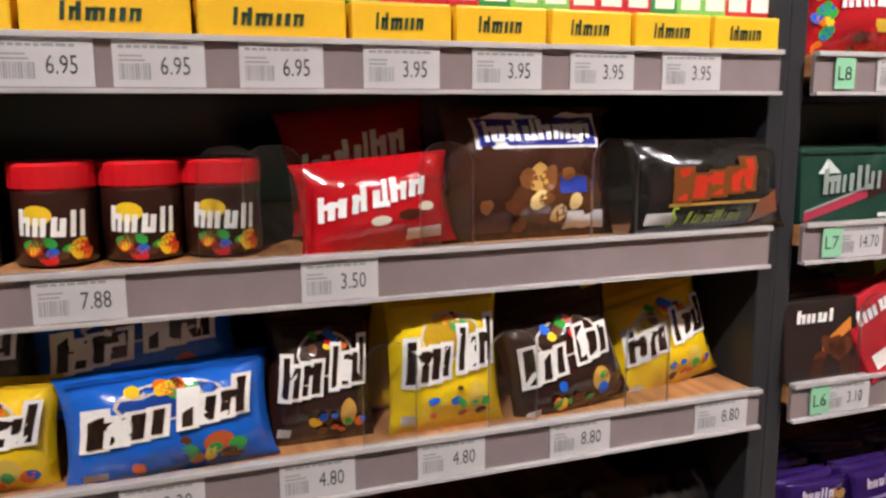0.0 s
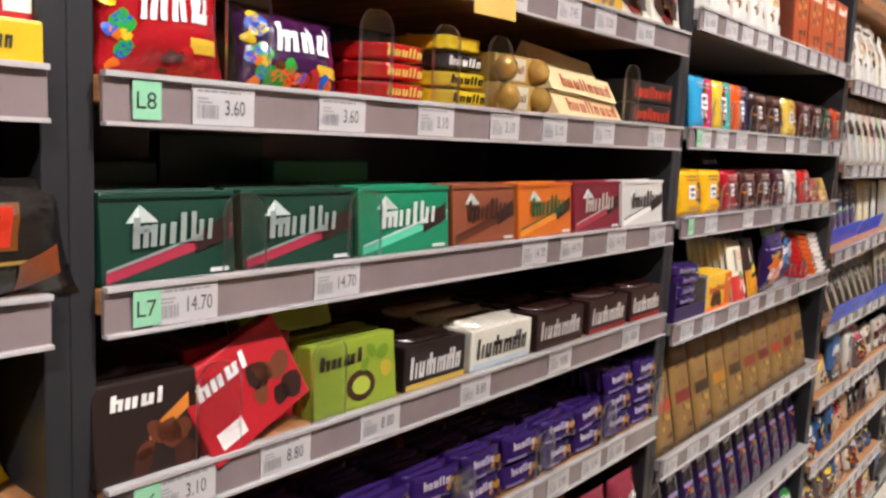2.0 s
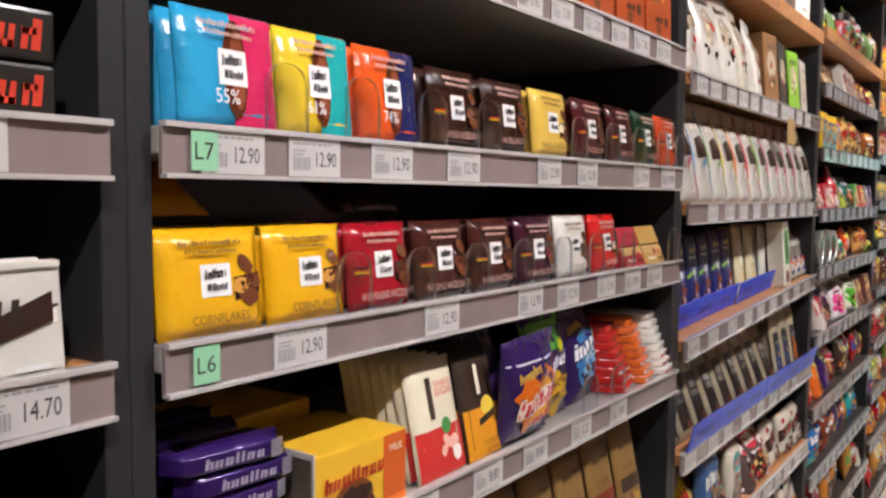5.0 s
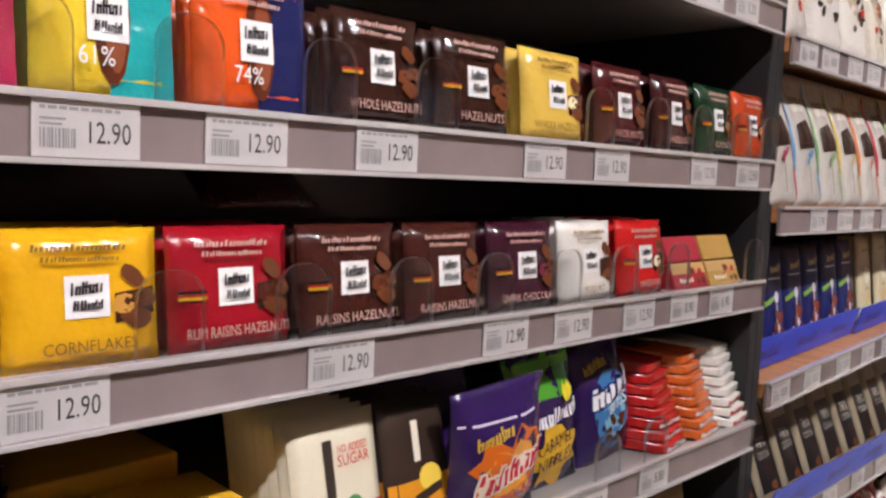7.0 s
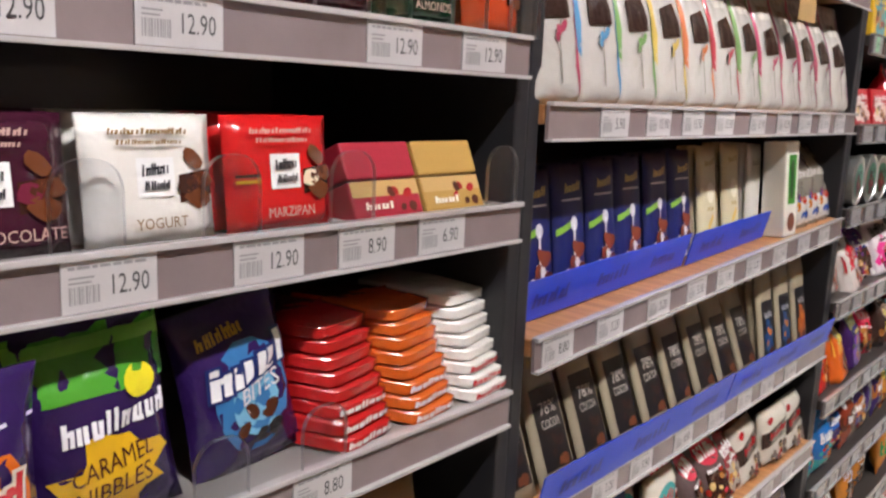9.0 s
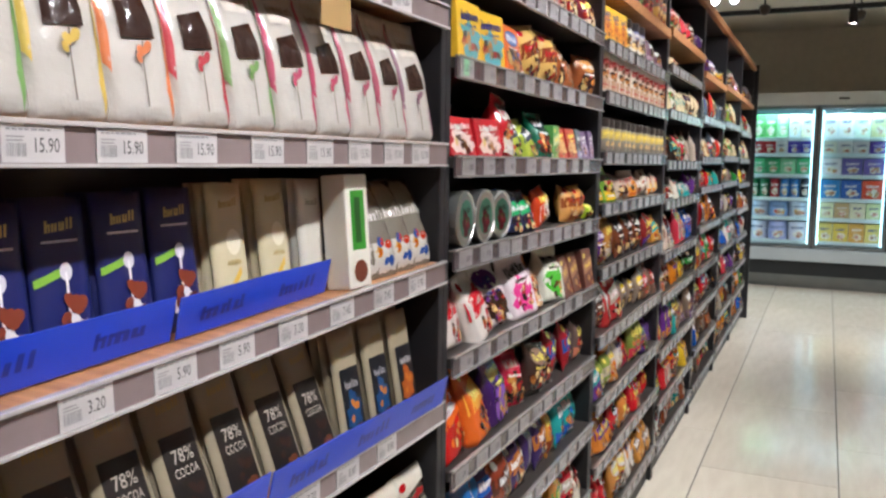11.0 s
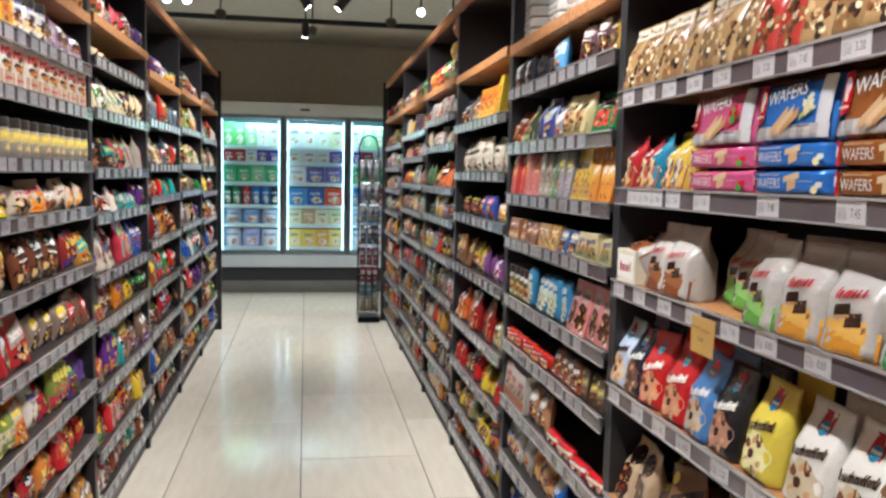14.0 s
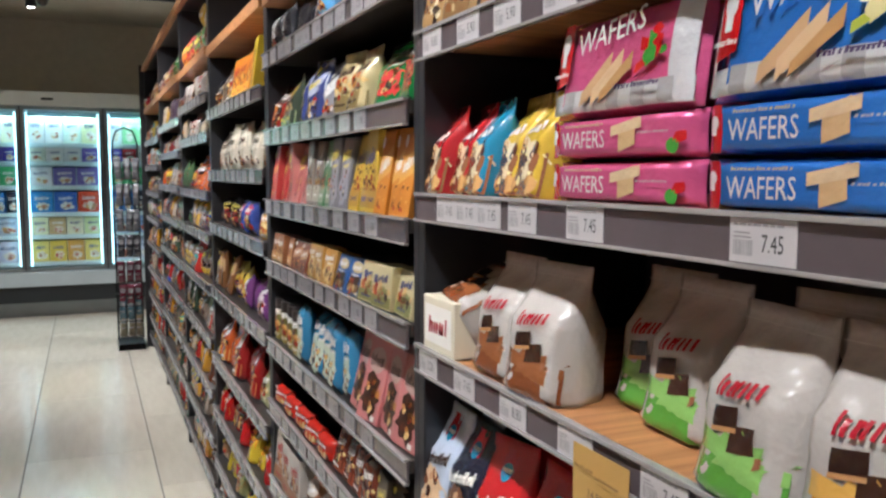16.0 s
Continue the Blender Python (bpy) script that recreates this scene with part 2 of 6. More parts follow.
def shelf_unit(side, y0, y1, levels, wood_top, tags, rng, green={}, top=2.15, board_mat=None):
    """One bay: back panel, posts, plinth, shelves with rails and tags. levels: heights of the rails' tops."""
    yc, w = (y0 + y1) / 2, y1 - y0 - 0.04
    root = new("shelf_unit")
    root.matrix_world = at_shelf(side, yc, 0)
    tagged(root, "black steel supermarket shelf unit stocked with sweets", "shelf unit", "gondola bays")
    half = (y1 - y0) / 2
    # weaker light on these bays is painted into their rails and lips
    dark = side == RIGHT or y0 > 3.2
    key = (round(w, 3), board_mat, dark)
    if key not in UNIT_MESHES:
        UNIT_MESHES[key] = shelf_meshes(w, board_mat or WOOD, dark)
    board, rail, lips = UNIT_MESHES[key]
    part("back_panel", boxes((-half, half, DEEP, DEEP + 0.02, 0.0, top)), PANEL, root)
    part("post", boxes((-half, -half + 0.02, 0.012, DEEP, 0, top), bevel=0.002), BLACK, root)
    part("post", boxes((half - 0.02, half, 0.012, DEEP, 0, top), bevel=0.002), BLACK, root)
    part("plinth", boxes((-half + 0.02, half - 0.02, 0.03, 0.06, 0, 0.09)), BLACK, root)
    for n, z in enumerate(levels):
        s = under(new("shelf", board), root)
        s.location = (0, 0, z)
        r = under(new("price_rail", rail), s)
        under(new("rail_lip", lips), s)
        sheet = tags.get(n)
        # far tags take the card with the dimmer light in its colour
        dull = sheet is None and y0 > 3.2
        if sheet is None:
            step = rng.uniform(0.082, 0.125)
            sheet = [(-w / 2 + 0.05 + step * i + rng.uniform(-0.012, 0.012), rng.choice(("7.45", "5.90", "3.20", "8.80"))) for i in range(int((w - 0.06) / step))]
        for lx, price in sheet:
            if abs(lx) > w / 2 - 0.029:
                continue
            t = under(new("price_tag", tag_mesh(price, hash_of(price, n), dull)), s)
            t.location = (lx, -0.001, -RAIL_H + 0.0022)
    if wood_top:
        part("wooden_shelf", boxes((-half + 0.021, half - 0.021, 0.0, DEEP, wood_top - 0.035, wood_top), bevel=0.002), WOOD, root, "maple shelf with a bare wooden front")
    part("top_board", boxes((-half, half, 0.004, DEEP + 0.02, top, top + 0.012)), BLACK, root)
    part("top_trim", boxes((-half, half, -0.006, 0.02, top - 0.012, top + 0.026), bevel=0.002), WOOD, root, "maple trim along the top")
    for n, text in green.items():
        s = [c for c in root.children if c.name.startswith("shelf")][n]
        vs = [(-0.012, -0.0028, 0.003), (0.012, -0.0028, 0.003), (0.012, -0.0028, 0.032), (-0.012, -0.0028, 0.032)]
        pts, gf, gw = glyphs(text)
        fs = [(0, 1, 2, 3)] + [tuple(4 + i for i in f) for f in gf]
        vs += [(-0.009 + p[0] * 0.014 / gw * 1.2, -0.0032, 0.011 + p[1] * 0.013) for p in pts]
        t = under(new("level_tag", mesh("level_tag", vs, fs, [mat("8fc8a0", "plastic"), INKS[1]], [0] + [1] * len(gf))), s)
        t.location = (-w / 2 + 0.034, -0.0005, -RAIL_H + 0.001)
        tagged(t, "green level tag")
    return root


def hash_of(price, n):
    return sum(ord(c) for c in price) * 7 + n % 3


def prices(side, y0, y1, rows):
    """Tag positions given along the aisle, turned into the bay's own coordinates."""
    yc = (y0 + y1) / 2
    return [((y - yc) if side == LEFT else (yc - y), p) for y, p in rows]


L_POSTS = [-1.08, 0.0, 1.073, 2.152, 3.244, 4.32, 5.39, 6.43, 7.46, 8.49, 9.52]
L_LEVELS = [
    [1.62, 1.433, 1.272, 1.112, 0.925, 0.72, 0.50, 0.28, 0.13],
    [1.588, 1.433, 1.272, 1.111, 0.922, 0.72, 0.50, 0.28, 0.13],
    [1.638, 1.436, 1.278, 1.084, 0.828, 0.58, 0.34, 0.13],
    [1.607, 1.376, 1.174, 0.922, 0.70, 0.50, 0.30, 0.13],
    [1.712, 1.531, 1.356, 1.187, 0.990, 0.775, 0.570, 0.36, 0.14],
    [1.706, 1.559, 1.380, 1.225, 1.030, 0.820, 0.610, 0.41, 0.16],
    [1.753, 1.571, 1.358, 1.192, 0.970, 0.790, 0.546, 0.32, 0.14],
    [1.600, 1.385, 1.225, 1.010, 0.780, 0.560, 0.34, 0.14],
    [1.620, 1.400, 1.230, 1.020, 0.800, 0.580, 0.36, 0.14],
    [1.600, 1.390, 1.200, 1.000, 0.780, 0.560, 0.34, 0.14],
]
L_WOOD = [0, 0, 0, 1.845, 1.87, 1.88, 1.90, 1.83, 1.85, 1.85]
R_POSTS = [-1.08, 0.0, 1.05, 2.10, 3.135, 4.19, 5.26, 6.33, 7.35, 8.60, 9.88]
R_LEVELS = [
    [1.56, 1.34, 1.12, 0.86, 0.60, 0.36, 0.13],
    [1.56, 1.34, 1.12, 0.86, 0.60, 0.36, 0.13],
    [1.56, 1.34, 1.12, 0.86, 0.60, 0.36, 0.13],
    [1.560, 1.38, 1.12, 0.93, 0.60, 0.36, 0.13],
    [1.556, 1.336, 1.121, 0.870, 0.60, 0.36, 0.13],
    [1.664, 1.472, 1.298, 1.143, 0.935, 0.770, 0.560, 0.35, 0.14],
    [1.596, 1.375, 1.182, 0.940, 0.680, 0.470, 0.27, 0.13],
    [1.675, 1.522, 1.296, 1.130, 0.93, 0.72, 0.52, 0.32, 0.14],
    [1.640, 1.480, 1.300, 1.120, 0.92, 0.72, 0.52, 0.32, 0.14],
    [1.600, 1.420, 1.240, 1.050, 0.86, 0.66, 0.46, 0.28, 0.13],
]
R_WOOD = [1.84, 1.84, 1.84, 1.84, 1.84, 1.82, 1.83, 1.845, 1.85, 1.85]


# ---- the room ----
def room():
    paint = mat("cfc6b6", "matte")
    base = tagged(new("floor", from_bm("floor", boxes((-4.2, 5.6, -4.2, 13.2, -0.05, -0.003)), mat("4a453f", "matte"))), "grey joints under cream polished floor tiles", "floor", kind="structure")
    me = from_bm("tile", boxes((-0.279, 0.279, -0.5635, 0.5635, -0.004, 0.0), bevel=0.0012), TILE)
    for i in range(-6, 10):                       # long tiles in a half bond
        for j in range(-5, 12):
            x, y = 0.435 + 0.5625 * i, 0.565 + 1.13 * j + (0.53 if i % 2 else 0.0)
            if -0.3 < x < 1.7 or y > 8.9:
                t = under(new("tile", me), base)
                t.location = (x, y, 0)
    rest = boxes((-4.1, -0.41, -4.1, 8.3, -0.003, 0), (1.85, 5.5, -4.1, 8.3, -0.003, 0))
    tagged(under(new("outer_floor", from_bm("outer_floor", rest, TILE)), base), kind="stuff")
    wall = mat("c6bdac", "matte")
    for n, b in (("wall_north", (-4.2, 5.6, 12.75, 12.95, 0, CEIL)), ("wall_south", (-4.2, 5.6, -4.2, -4.0, 0, CEIL)), ("wall_west", (-4.2, -4.0, -4.0, 12.75, 0, CEIL)), ("wall_east", (5.4, 5.6, -4.0, 12.75, 0, CEIL))):
        tagged(new(n, from_bm(n, boxes(b), wall)), "plain greige painted wall", "wall", kind="structure")
    tagged(new("ceiling", from_bm("ceiling", boxes((-4.2, 5.6, -4.2, 13.0, CEIL, CEIL + 0.1)), paint)), "plain greige painted ceiling", "ceiling", kind="structure")


def ceiling_things():
    dark = mat("17171a", "steel")
    hot = glow_mat("spot_lens", (1.0, 0.95, 0.86, 1), 40)
    track_me = from_bm("light_track", boxes((-2.0, 3.4, -0.02, 0.02, -0.02, 0.02), bevel=0.003), dark)
    for k in range(9):
        y = -0.95 + 1.3 * k
        t = new("light_track", track_me)
        t.location = (0, y, TRACK_Z)
        tagged(t, "black lighting track hung under the ceiling", "light track", "ceiling tracks")
        for x in (-1.6, 0.72, 3.0):
            under(new("hanger", from_bm("hanger", boxes((x - 0.006, x + 0.006, -0.006, 0.006, 0.02, CEIL - TRACK_Z)), dark)), t)
    proto = None
    heads = list(SPOTS)
    # housings for the added bounce and floor lamps too
    heads += FAR_SPOTS + FLOOR_FILL_SPOTS
    heads += [((x, 8.15, TRACK_Z - 0.13), (x + dx, 3.0, 1.25)) for x, dx in ((-0.19, 0.5), (-0.06, 0.6), (1.52, -0.5), (1.75, -0.6))]
    for eye, aim in heads:
        m = look(Vector(eye) + (Vector(eye) - Vector(aim)).normalized() * 0.03, aim)
        if proto is None:
            proto = new("spot_light")
            tagged(proto, "small black track spotlight, switched on", "spotlight", "track spotlights")
            v, f = lathe([(0.022, 0.13), (0.03, 0.12), (0.034, 0.02), (0.036, 0.0), (0.031, 0.004)], 18)
            under(new("housing", mesh("housing", v, f, [dark], smooth=False)), proto)
            v, f = lathe([(0.001, -0.003), (0.023, -0.003), (0.023, 0.003), (0.001, 0.003)], 18)
            under(new("lens", mesh("lens", v, f, [hot])), proto)
            proto.matrix_basis = m
            head = proto
        else:
            head = copy_thing(proto, m)
        stem = part("stem", boxes((-0.006, 0.006, -0.006, 0.006, eye[2] + 0.05, TRACK_Z - 0.01)), dark, head)
        stem.matrix_parent_inverse = m.inverted()
        stem.matrix_basis = Matrix.Translation((m.translation.x, m.translation.y, 0))
    for x, y, z in ((0.10, 8.75, 2.52), (1.37, 8.75, 2.52), (0.78, 9.75, 2.60)):
        c = new("ceiling_camera")
        c.location = (x, y, z)
        tagged(c, "small dark dome camera hanging on a thin rod", "security camera", "dome cameras")
        v, f = lathe([(0.012, -0.045), (0.032, -0.03), (0.042, 0.0), (0.042, 0.02), (0.02, 0.035)], 16)
        under(new("dome", mesh("dome", v, f, [mat("4a4038", "plastic")], smooth=True)), c)
        part("rod", boxes((-0.006, 0.006, -0.006, 0.006, 0.03, CEIL - z)), dark, c)


# ---- goods: shapes ----
def box_shape(w, h, d):
    bm = boxes((-w / 2, w / 2, -d, 0, 0, h), bevel=min(0.0025, d / 8))
    vs = [tuple(v.co + Vector((0, d, 0))) for v in bm.verts]
    for i, v in enumerate(bm.verts):
        v.index = i
    fs = [tuple(v.index for v in f.verts) for f in bm.faces]
    bm.free()
    return vs, fs, (lambda u, v: (u * w / 2, 0.0, v * h)), False


def slab_shape(w, h, d):
    """A wrapped bar: rounded edges and crimped ends above and below."""
    nx, nz = 8, 8

    def half(u, v):
        e = (1 - abs(u) ** 8) ** 0.5
        f = min(1.0, min(v, 1 - v) / 0.05) ** 0.5
        return d / 2 * e * f + 0.0008
    return sheet_shape(w, h, half, nx, nz, 0.0008)


def pouch_shape(w, h, d):
    """A pillow bag with flat sealed ends."""
    def half(u, v):
        e = max(0.0, 1 - abs(u) ** 3.2) ** 0.6
        q = min(1.0, max(0.0, min(v - 0.05, 0.94 - v)) / 0.32)
        return d / 2 * e * math.sin(q * math.pi / 2) ** 0.7 + 0.0012
    return sheet_shape(w, h, half, 10, 12, 0.0045, 0.09)


def standing_shape(w, h, d):
    """A block-bottom bag: upright front, shoulders folded back to a flat sealed fin."""
    def half(u, v):
        e = max(0.0, 1 - abs(u) ** 14) ** 0.5
        low = min(1.0, (v + 0.02) / 0.05) ** 0.5
        q = 1 - 0.1 * (v / 0.56) ** 2 if v < 0.56 else 0.9 * max(0.02, (0.9 - v) / 0.34)
        belly = 1 - 0.12 * abs(u) ** 2 * min(1, v * 4)
        return d / 2 * e * low * q * belly + 0.0012
    return sheet_shape(w, h, half, 12, 16, 0.0034, 0.02, 0.72)


def sheet_shape(w, h, half, nx, nz, crease, pinch=0.02, crowd=1.0):
    depth = max(half(0, 0.1 * k) for k in range(11))

    def lump(x, z, s):
        return crease * noise.noise((x * 38 + s, z * 30, s * 3.1)) + 0.5 * crease * noise.noise((x * 90, z * 80 + s, 2.0))

    def front(u, v):
        x = u * w / 2 * (1 - pinch * math.sin(math.pi * v) ** 0.6)
        return (x, depth - half(u, v) - (lump(x, v * h, 1.0) if abs(u) < 0.96 and 0.04 < v < 0.96 else 0), v * h)
    vs, fs = [], []
    for s in (0, 1):
        for j in range(nz + 1):
            for i in range(nx + 1):
                u, v = -1 + 2 * i / nx, j / nz
                u = math.copysign(abs(u) ** crowd, u)
                p = front(u, v)
                vs.append(p if s == 0 else (p[0], 2 * depth - p[1], p[2]))
    n = (nx + 1) * (nz + 1)
    for j in range(nz):
        for i in range(nx):
            a = j * (nx + 1) + i
            q = (a, a + 1, a + nx + 2, a + nx + 1)
            fs.append(q), fs.append(tuple(n + k for k in reversed(q)))
    ring = [i for i in range(nx + 1)] + [j * (nx + 1) + nx for j in range(1, nz + 1)] + [nz * (nx + 1) + i for i in range(nx - 1, -1, -1)] + [j * (nx + 1) for j in range(nz - 1, 0, -1)]
    for k in range(len(ring)):
        a, b = ring[k], ring[(k + 1) % len(ring)]
        fs.append((b, a, n + a, n + b))
    return vs, fs, front, True


def turned_shape(profile):
    def make(w, h, d):
        pr = [(r * w / 2, z * h) for r, z in profile]
        vs, fs = lathe(pr, 20)
        vs = [(x, y + w / 2, z) for x, y, z in vs]

        def front(u, v):
            z = v * h
            r = pr[0][0]
            for (r0, z0), (r1, z1) in zip(pr, pr[1:]):
                if z0 <= z <= z1 and z1 > z0:
                    r = r0 + (r1 - r0) * (z - z0) / (z1 - z0)
            a = u * 1.25
            return (r * math.sin(a), w / 2 - r * math.cos(a), z)
        return vs, fs, front, True
    return make


def disc_shape(w, h, d):
    """A round flat tin standing on its edge, lid to the front."""
    r = w / 2
    vs, fs = lathe([(r * 0.9, 0.003), (r * 0.93, 0.0), (r, 0.002), (r, d * 0.45), (r * 0.97, d * 0.47), (r * 0.97, d)], 24)
    vs = [(x, z, r + y) for x, y, z in vs]
    return vs, fs, (lambda u, v: (u * r * 0.88, 0.0025, r + (2 * v - 1) * r * 0.88)), False


SHAPES = {
    "disc": disc_shape,
    "box": box_shape, "slab": slab_shape, "pouch": pouch_shape, "standing": standing_shape,
    "tub": turned_shape([(0.9, 0), (0.97, 0.02), (0.97, 0.7), (0.97, 0.72), (0.86, 0.8)]),
    "jar": turned_shape([(0.85, 0), (0.98, 0.05), (1.0, 0.3), (0.98, 0.72), (0.8, 0.82), (0.8, 0.84)]),
    "tin": turned_shape([(0.96, 0), (1.0, 0.03), (1.0, 0.97), (0.96, 1.0)]),
    "ball": turned_shape([(0.3, 0), (0.75, 0.12), (0.97, 0.35), (1.0, 0.5), (0.97, 0.65), (0.75, 0.88), (0.3, 1.0)]),
}


# ---- goods: print on the front ----
class Print:
    """Collects flat shapes laid over a package's front."""

    def __init__(self, front, w, h):
        self.front, self.w, self.h = front, w, h
        self.v, self.f, self.m, self.mats, self.lift = [], [], [], [], 0.0007

    def slot(self, colour, finish):
        m = mat(colour, finish)
        if m not in self.mats:
            self.mats.append(m)
        return self.mats.index(m)

    def put(self, uv, faces, s):
        k = len(self.v)
        for u, v in uv:
            x, y, z = self.front(max(-0.99, min(0.99, u)), max(0.005, min(0.995, v)))
            self.v.append((x, y - self.lift, z))
        self.f.extend([tuple(k + i for i in f) for f in faces])
        self.m.extend([s] * len(faces))

    def grid(self, corner, s, n=4, m=4):
        """corner(a, b) maps the unit square to (u, v)."""
        uv = [corner(i / n, j / m) for j in range(m + 1) for i in range(n + 1)]
        fs = [(j * (n + 1) + i, j * (n + 1) + i + 1, (j + 1) * (n + 1) + i + 1, (j + 1) * (n + 1) + i) for j in range(m) for i in range(n)]
        self.put(uv, fs, s)

    def disc(self, cu, cv, ru, rv, s, turn=0.0, wob=0.0, rng=None, n=14):
        c, q = math.cos(turn), math.sin(turn)
        asp = self.w / 2 / self.h
        uv = [(cu, cv)]
        for rr in (0.55, 1.0):
            for i in range(n):
                a = 2 * math.pi * i / n
                k = rr * (1 + (rng.uniform(-wob, wob) if rng and rr == 1.0 else 0))
                x, z = ru * math.cos(a) * k, rv * math.sin(a) * k / asp
                uv.append((cu + x * c - z * q, cv + (x * q + z * c) * asp))
        fs = [(0, 1 + i, 1 + (i + 1) % n) for i in range(n)]
        fs += [(1 + i, 1 + n + i, 1 + n + (i + 1) % n, 1 + (i + 1) % n) for i in range(n)]
        self.put(uv, fs, s)

    def bars(self, it, s, seed, finish):
        """Plain bars, some joined by a bridge; with a wider edge behind them where an edge colour is given."""
        _, cu, cv, wu, hv, n, col, slant = it[:8]
        passes = [(self.slot(it[8], finish), 0.16)] if len(it) > 8 else []
        step = 2 * wu / n
        for slot, grow in passes + [(s, 0.0)]:
            rng = random.Random(seed)
            e, f = grow * step, grow * hv * 0.6
            x, stop, first = cu - wu, cu + wu, True
            while x < stop - 0.3 * step:
                bw = step * rng.uniform(0.26, 0.42)
                hh = hv * (1.0 if first else rng.choice((0.70, 0.74, 0.72, 1.0)))
                v0 = cv - hv / 2 + slant * ((x - cu + wu) / (2 * wu) - 0.5)
                sk = 0.14 * step
                self.grid(lambda a, b: (x - e + (bw + 2 * e) * a + sk * b, v0 - f + (hh + 2 * f) * b), slot, 1, 3)
                gap = step * rng.choice((0.13, 0.17, 0.3))
                if gap < 0.2 * step and x + bw + gap < stop - 0.3 * step and rng.random() < 0.75:
                    low = 0.48 if rng.random() < 0.75 else 0.0
                    self.grid(lambda a, b: (x - e + (bw * 1.7 + gap + 2 * e) * a + sk * 0.6, v0 + hv * low - f + (hv * 0.22 + 2 * f) * b), slot, 2, 1)
                x, first = x + bw + gap, False
            self.lift += 0.0003

    def draw(self, items, finish, rng):
        for it in items:
            k = it[0]
            if k == "r":
                _, u0, u1, v0, v1, col = it
                self.grid(lambda a, b: (u0 + (u1 - u0) * a, v0 + (v1 - v0) * b), self.slot(col, finish), 6, 6)
            elif k == "q":                                    # slanted band between two edges: left v0..v1, right v2..v3
                _, u0, u1, v0, v1, v2, v3, col = it
                self.grid(lambda a, b: (u0 + (u1 - u0) * a, (v0 + (v2 - v0) * a) * (1 - b) + (v1 + (v3 - v1) * a) * b), self.slot(col, finish), 8, 3)
            elif k == "e":
                self.disc(*it[1:5], self.slot(it[5], finish), it[6] if len(it) > 6 else 0.0)
            elif k == "s":                                    # ragged splash
                self.disc(*it[1:5], self.slot(it[5], finish), 0, 0.3, rng, 22)
            elif k == "b":
                _, cu, cv, ru, rv, n, cols, size = it
                for _ in range(n):
                    a, q = rng.uniform(0, 6.28), math.sqrt(rng.random())
                    sz = size * rng.uniform(0.7, 1.3)
                    self.disc(cu + ru * q * math.cos(a), cv + rv * q * math.sin(a), sz, sz * rng.uniform(0.6, 1.0) * self.w / 2 / self.h, self.slot(rng.choice(cols), finish), rng.uniform(-1, 1), 0.15, rng, 9)
            elif k == "w":                                    # a wordmark as a row of plain upright bars
                self.bars(it, self.slot(it[6], finish), rng.random(), finish)
            elif k == "t":
                _, cu, cv, hv, text, col = it[:6]
                pts, gf, gw = glyphs(text)
                asp = self.w / 2 / self.h
                fit = it[6] if len(it) > 6 else 1.8
                sx = min(hv * gw / asp * 0.9, fit)
                rise = it[7] if len(it) > 7 else 0.0
                self.put([(cu - sx / 2 + p[0] / gw * sx, cv + p[1] * hv + rise * (p[0] / gw - 0.5)) for p in pts], gf, self.slot(col, finish))
            self.lift += 0.00035


def pack(name, label, category, shape, w, h, d, colour, finish, items, group="", lid=None, seed=1, whole=False):
    """One package: its body mesh, and its printed front as a part."""
    vs, fs, front, smooth = SHAPES[shape](w, h, d)
    ob = new(name, mesh(name, vs, fs, [mat(colour, finish)], smooth=smooth))
    tagged(ob, label, category, group)
    lift = 0.0007
    if whole:
        groups = [("printed_front", items)]
    else:
        groups = [({"r": "colour_panel", "q": "slanted_band"}.get(it[0], "emblem"), [it]) for it in items if it[0] in "rqes"]
        groups += [(nm, [it for it in items if it[0] == k]) for nm, k in (("picture", "b"), ("wordmark", "w"), ("lettering", "t"))]
    for part_name, chosen in groups:
        if chosen:
            pr = Print(front, w, h)
            pr.lift = lift
            pr.draw(chosen, finish, random.Random(seed))
            lift = pr.lift
            p = under(new(part_name, mesh(part_name, pr.v, pr.f, pr.mats, pr.m, smooth=smooth)), ob)
            if part_name in ("picture", "wordmark", "printed_front"):
                tagged(p, kind="stuff")
    if lid:
        r = w / 2
        v, f = lathe([(r * 0.98, h * 0.74), (r * 1.02, h * 0.76), (r * 1.02, h * 0.97), (r * 0.96, h)], 20)
        v = [(x, y + r, z) for x, y, z in v]
        under(new("lid", mesh("lid", v, f, [mat(lid, "plastic")], smooth=False)), ob)
    return ob


KINDS = {}
FRONT = {}


def goods(key, side, y, z, depth=0.005, lean=0.0, yaw=0.0, roll=0.0, maker=None):
    """Place a package; the first of a kind is built, the later ones are copies."""
    m = at_shelf(side, y, z, depth, lean, yaw, roll)
    if key not in KINDS:
        ob = maker()
        ob.matrix_basis = m
        KINDS[key] = ob
        FRONT[key] = depth
        return ob
    if depth > FRONT[key] + 0.0105 and depth > 0.016:      # stock behind the front row: its print is out of sight
        ob = KINDS[key].copy()
        scene.collection.objects.link(ob)
        ob.matrix_basis = m
        return ob
    return copy_thing(KINDS[key], m)


SHELF_RNG = random.Random(11)


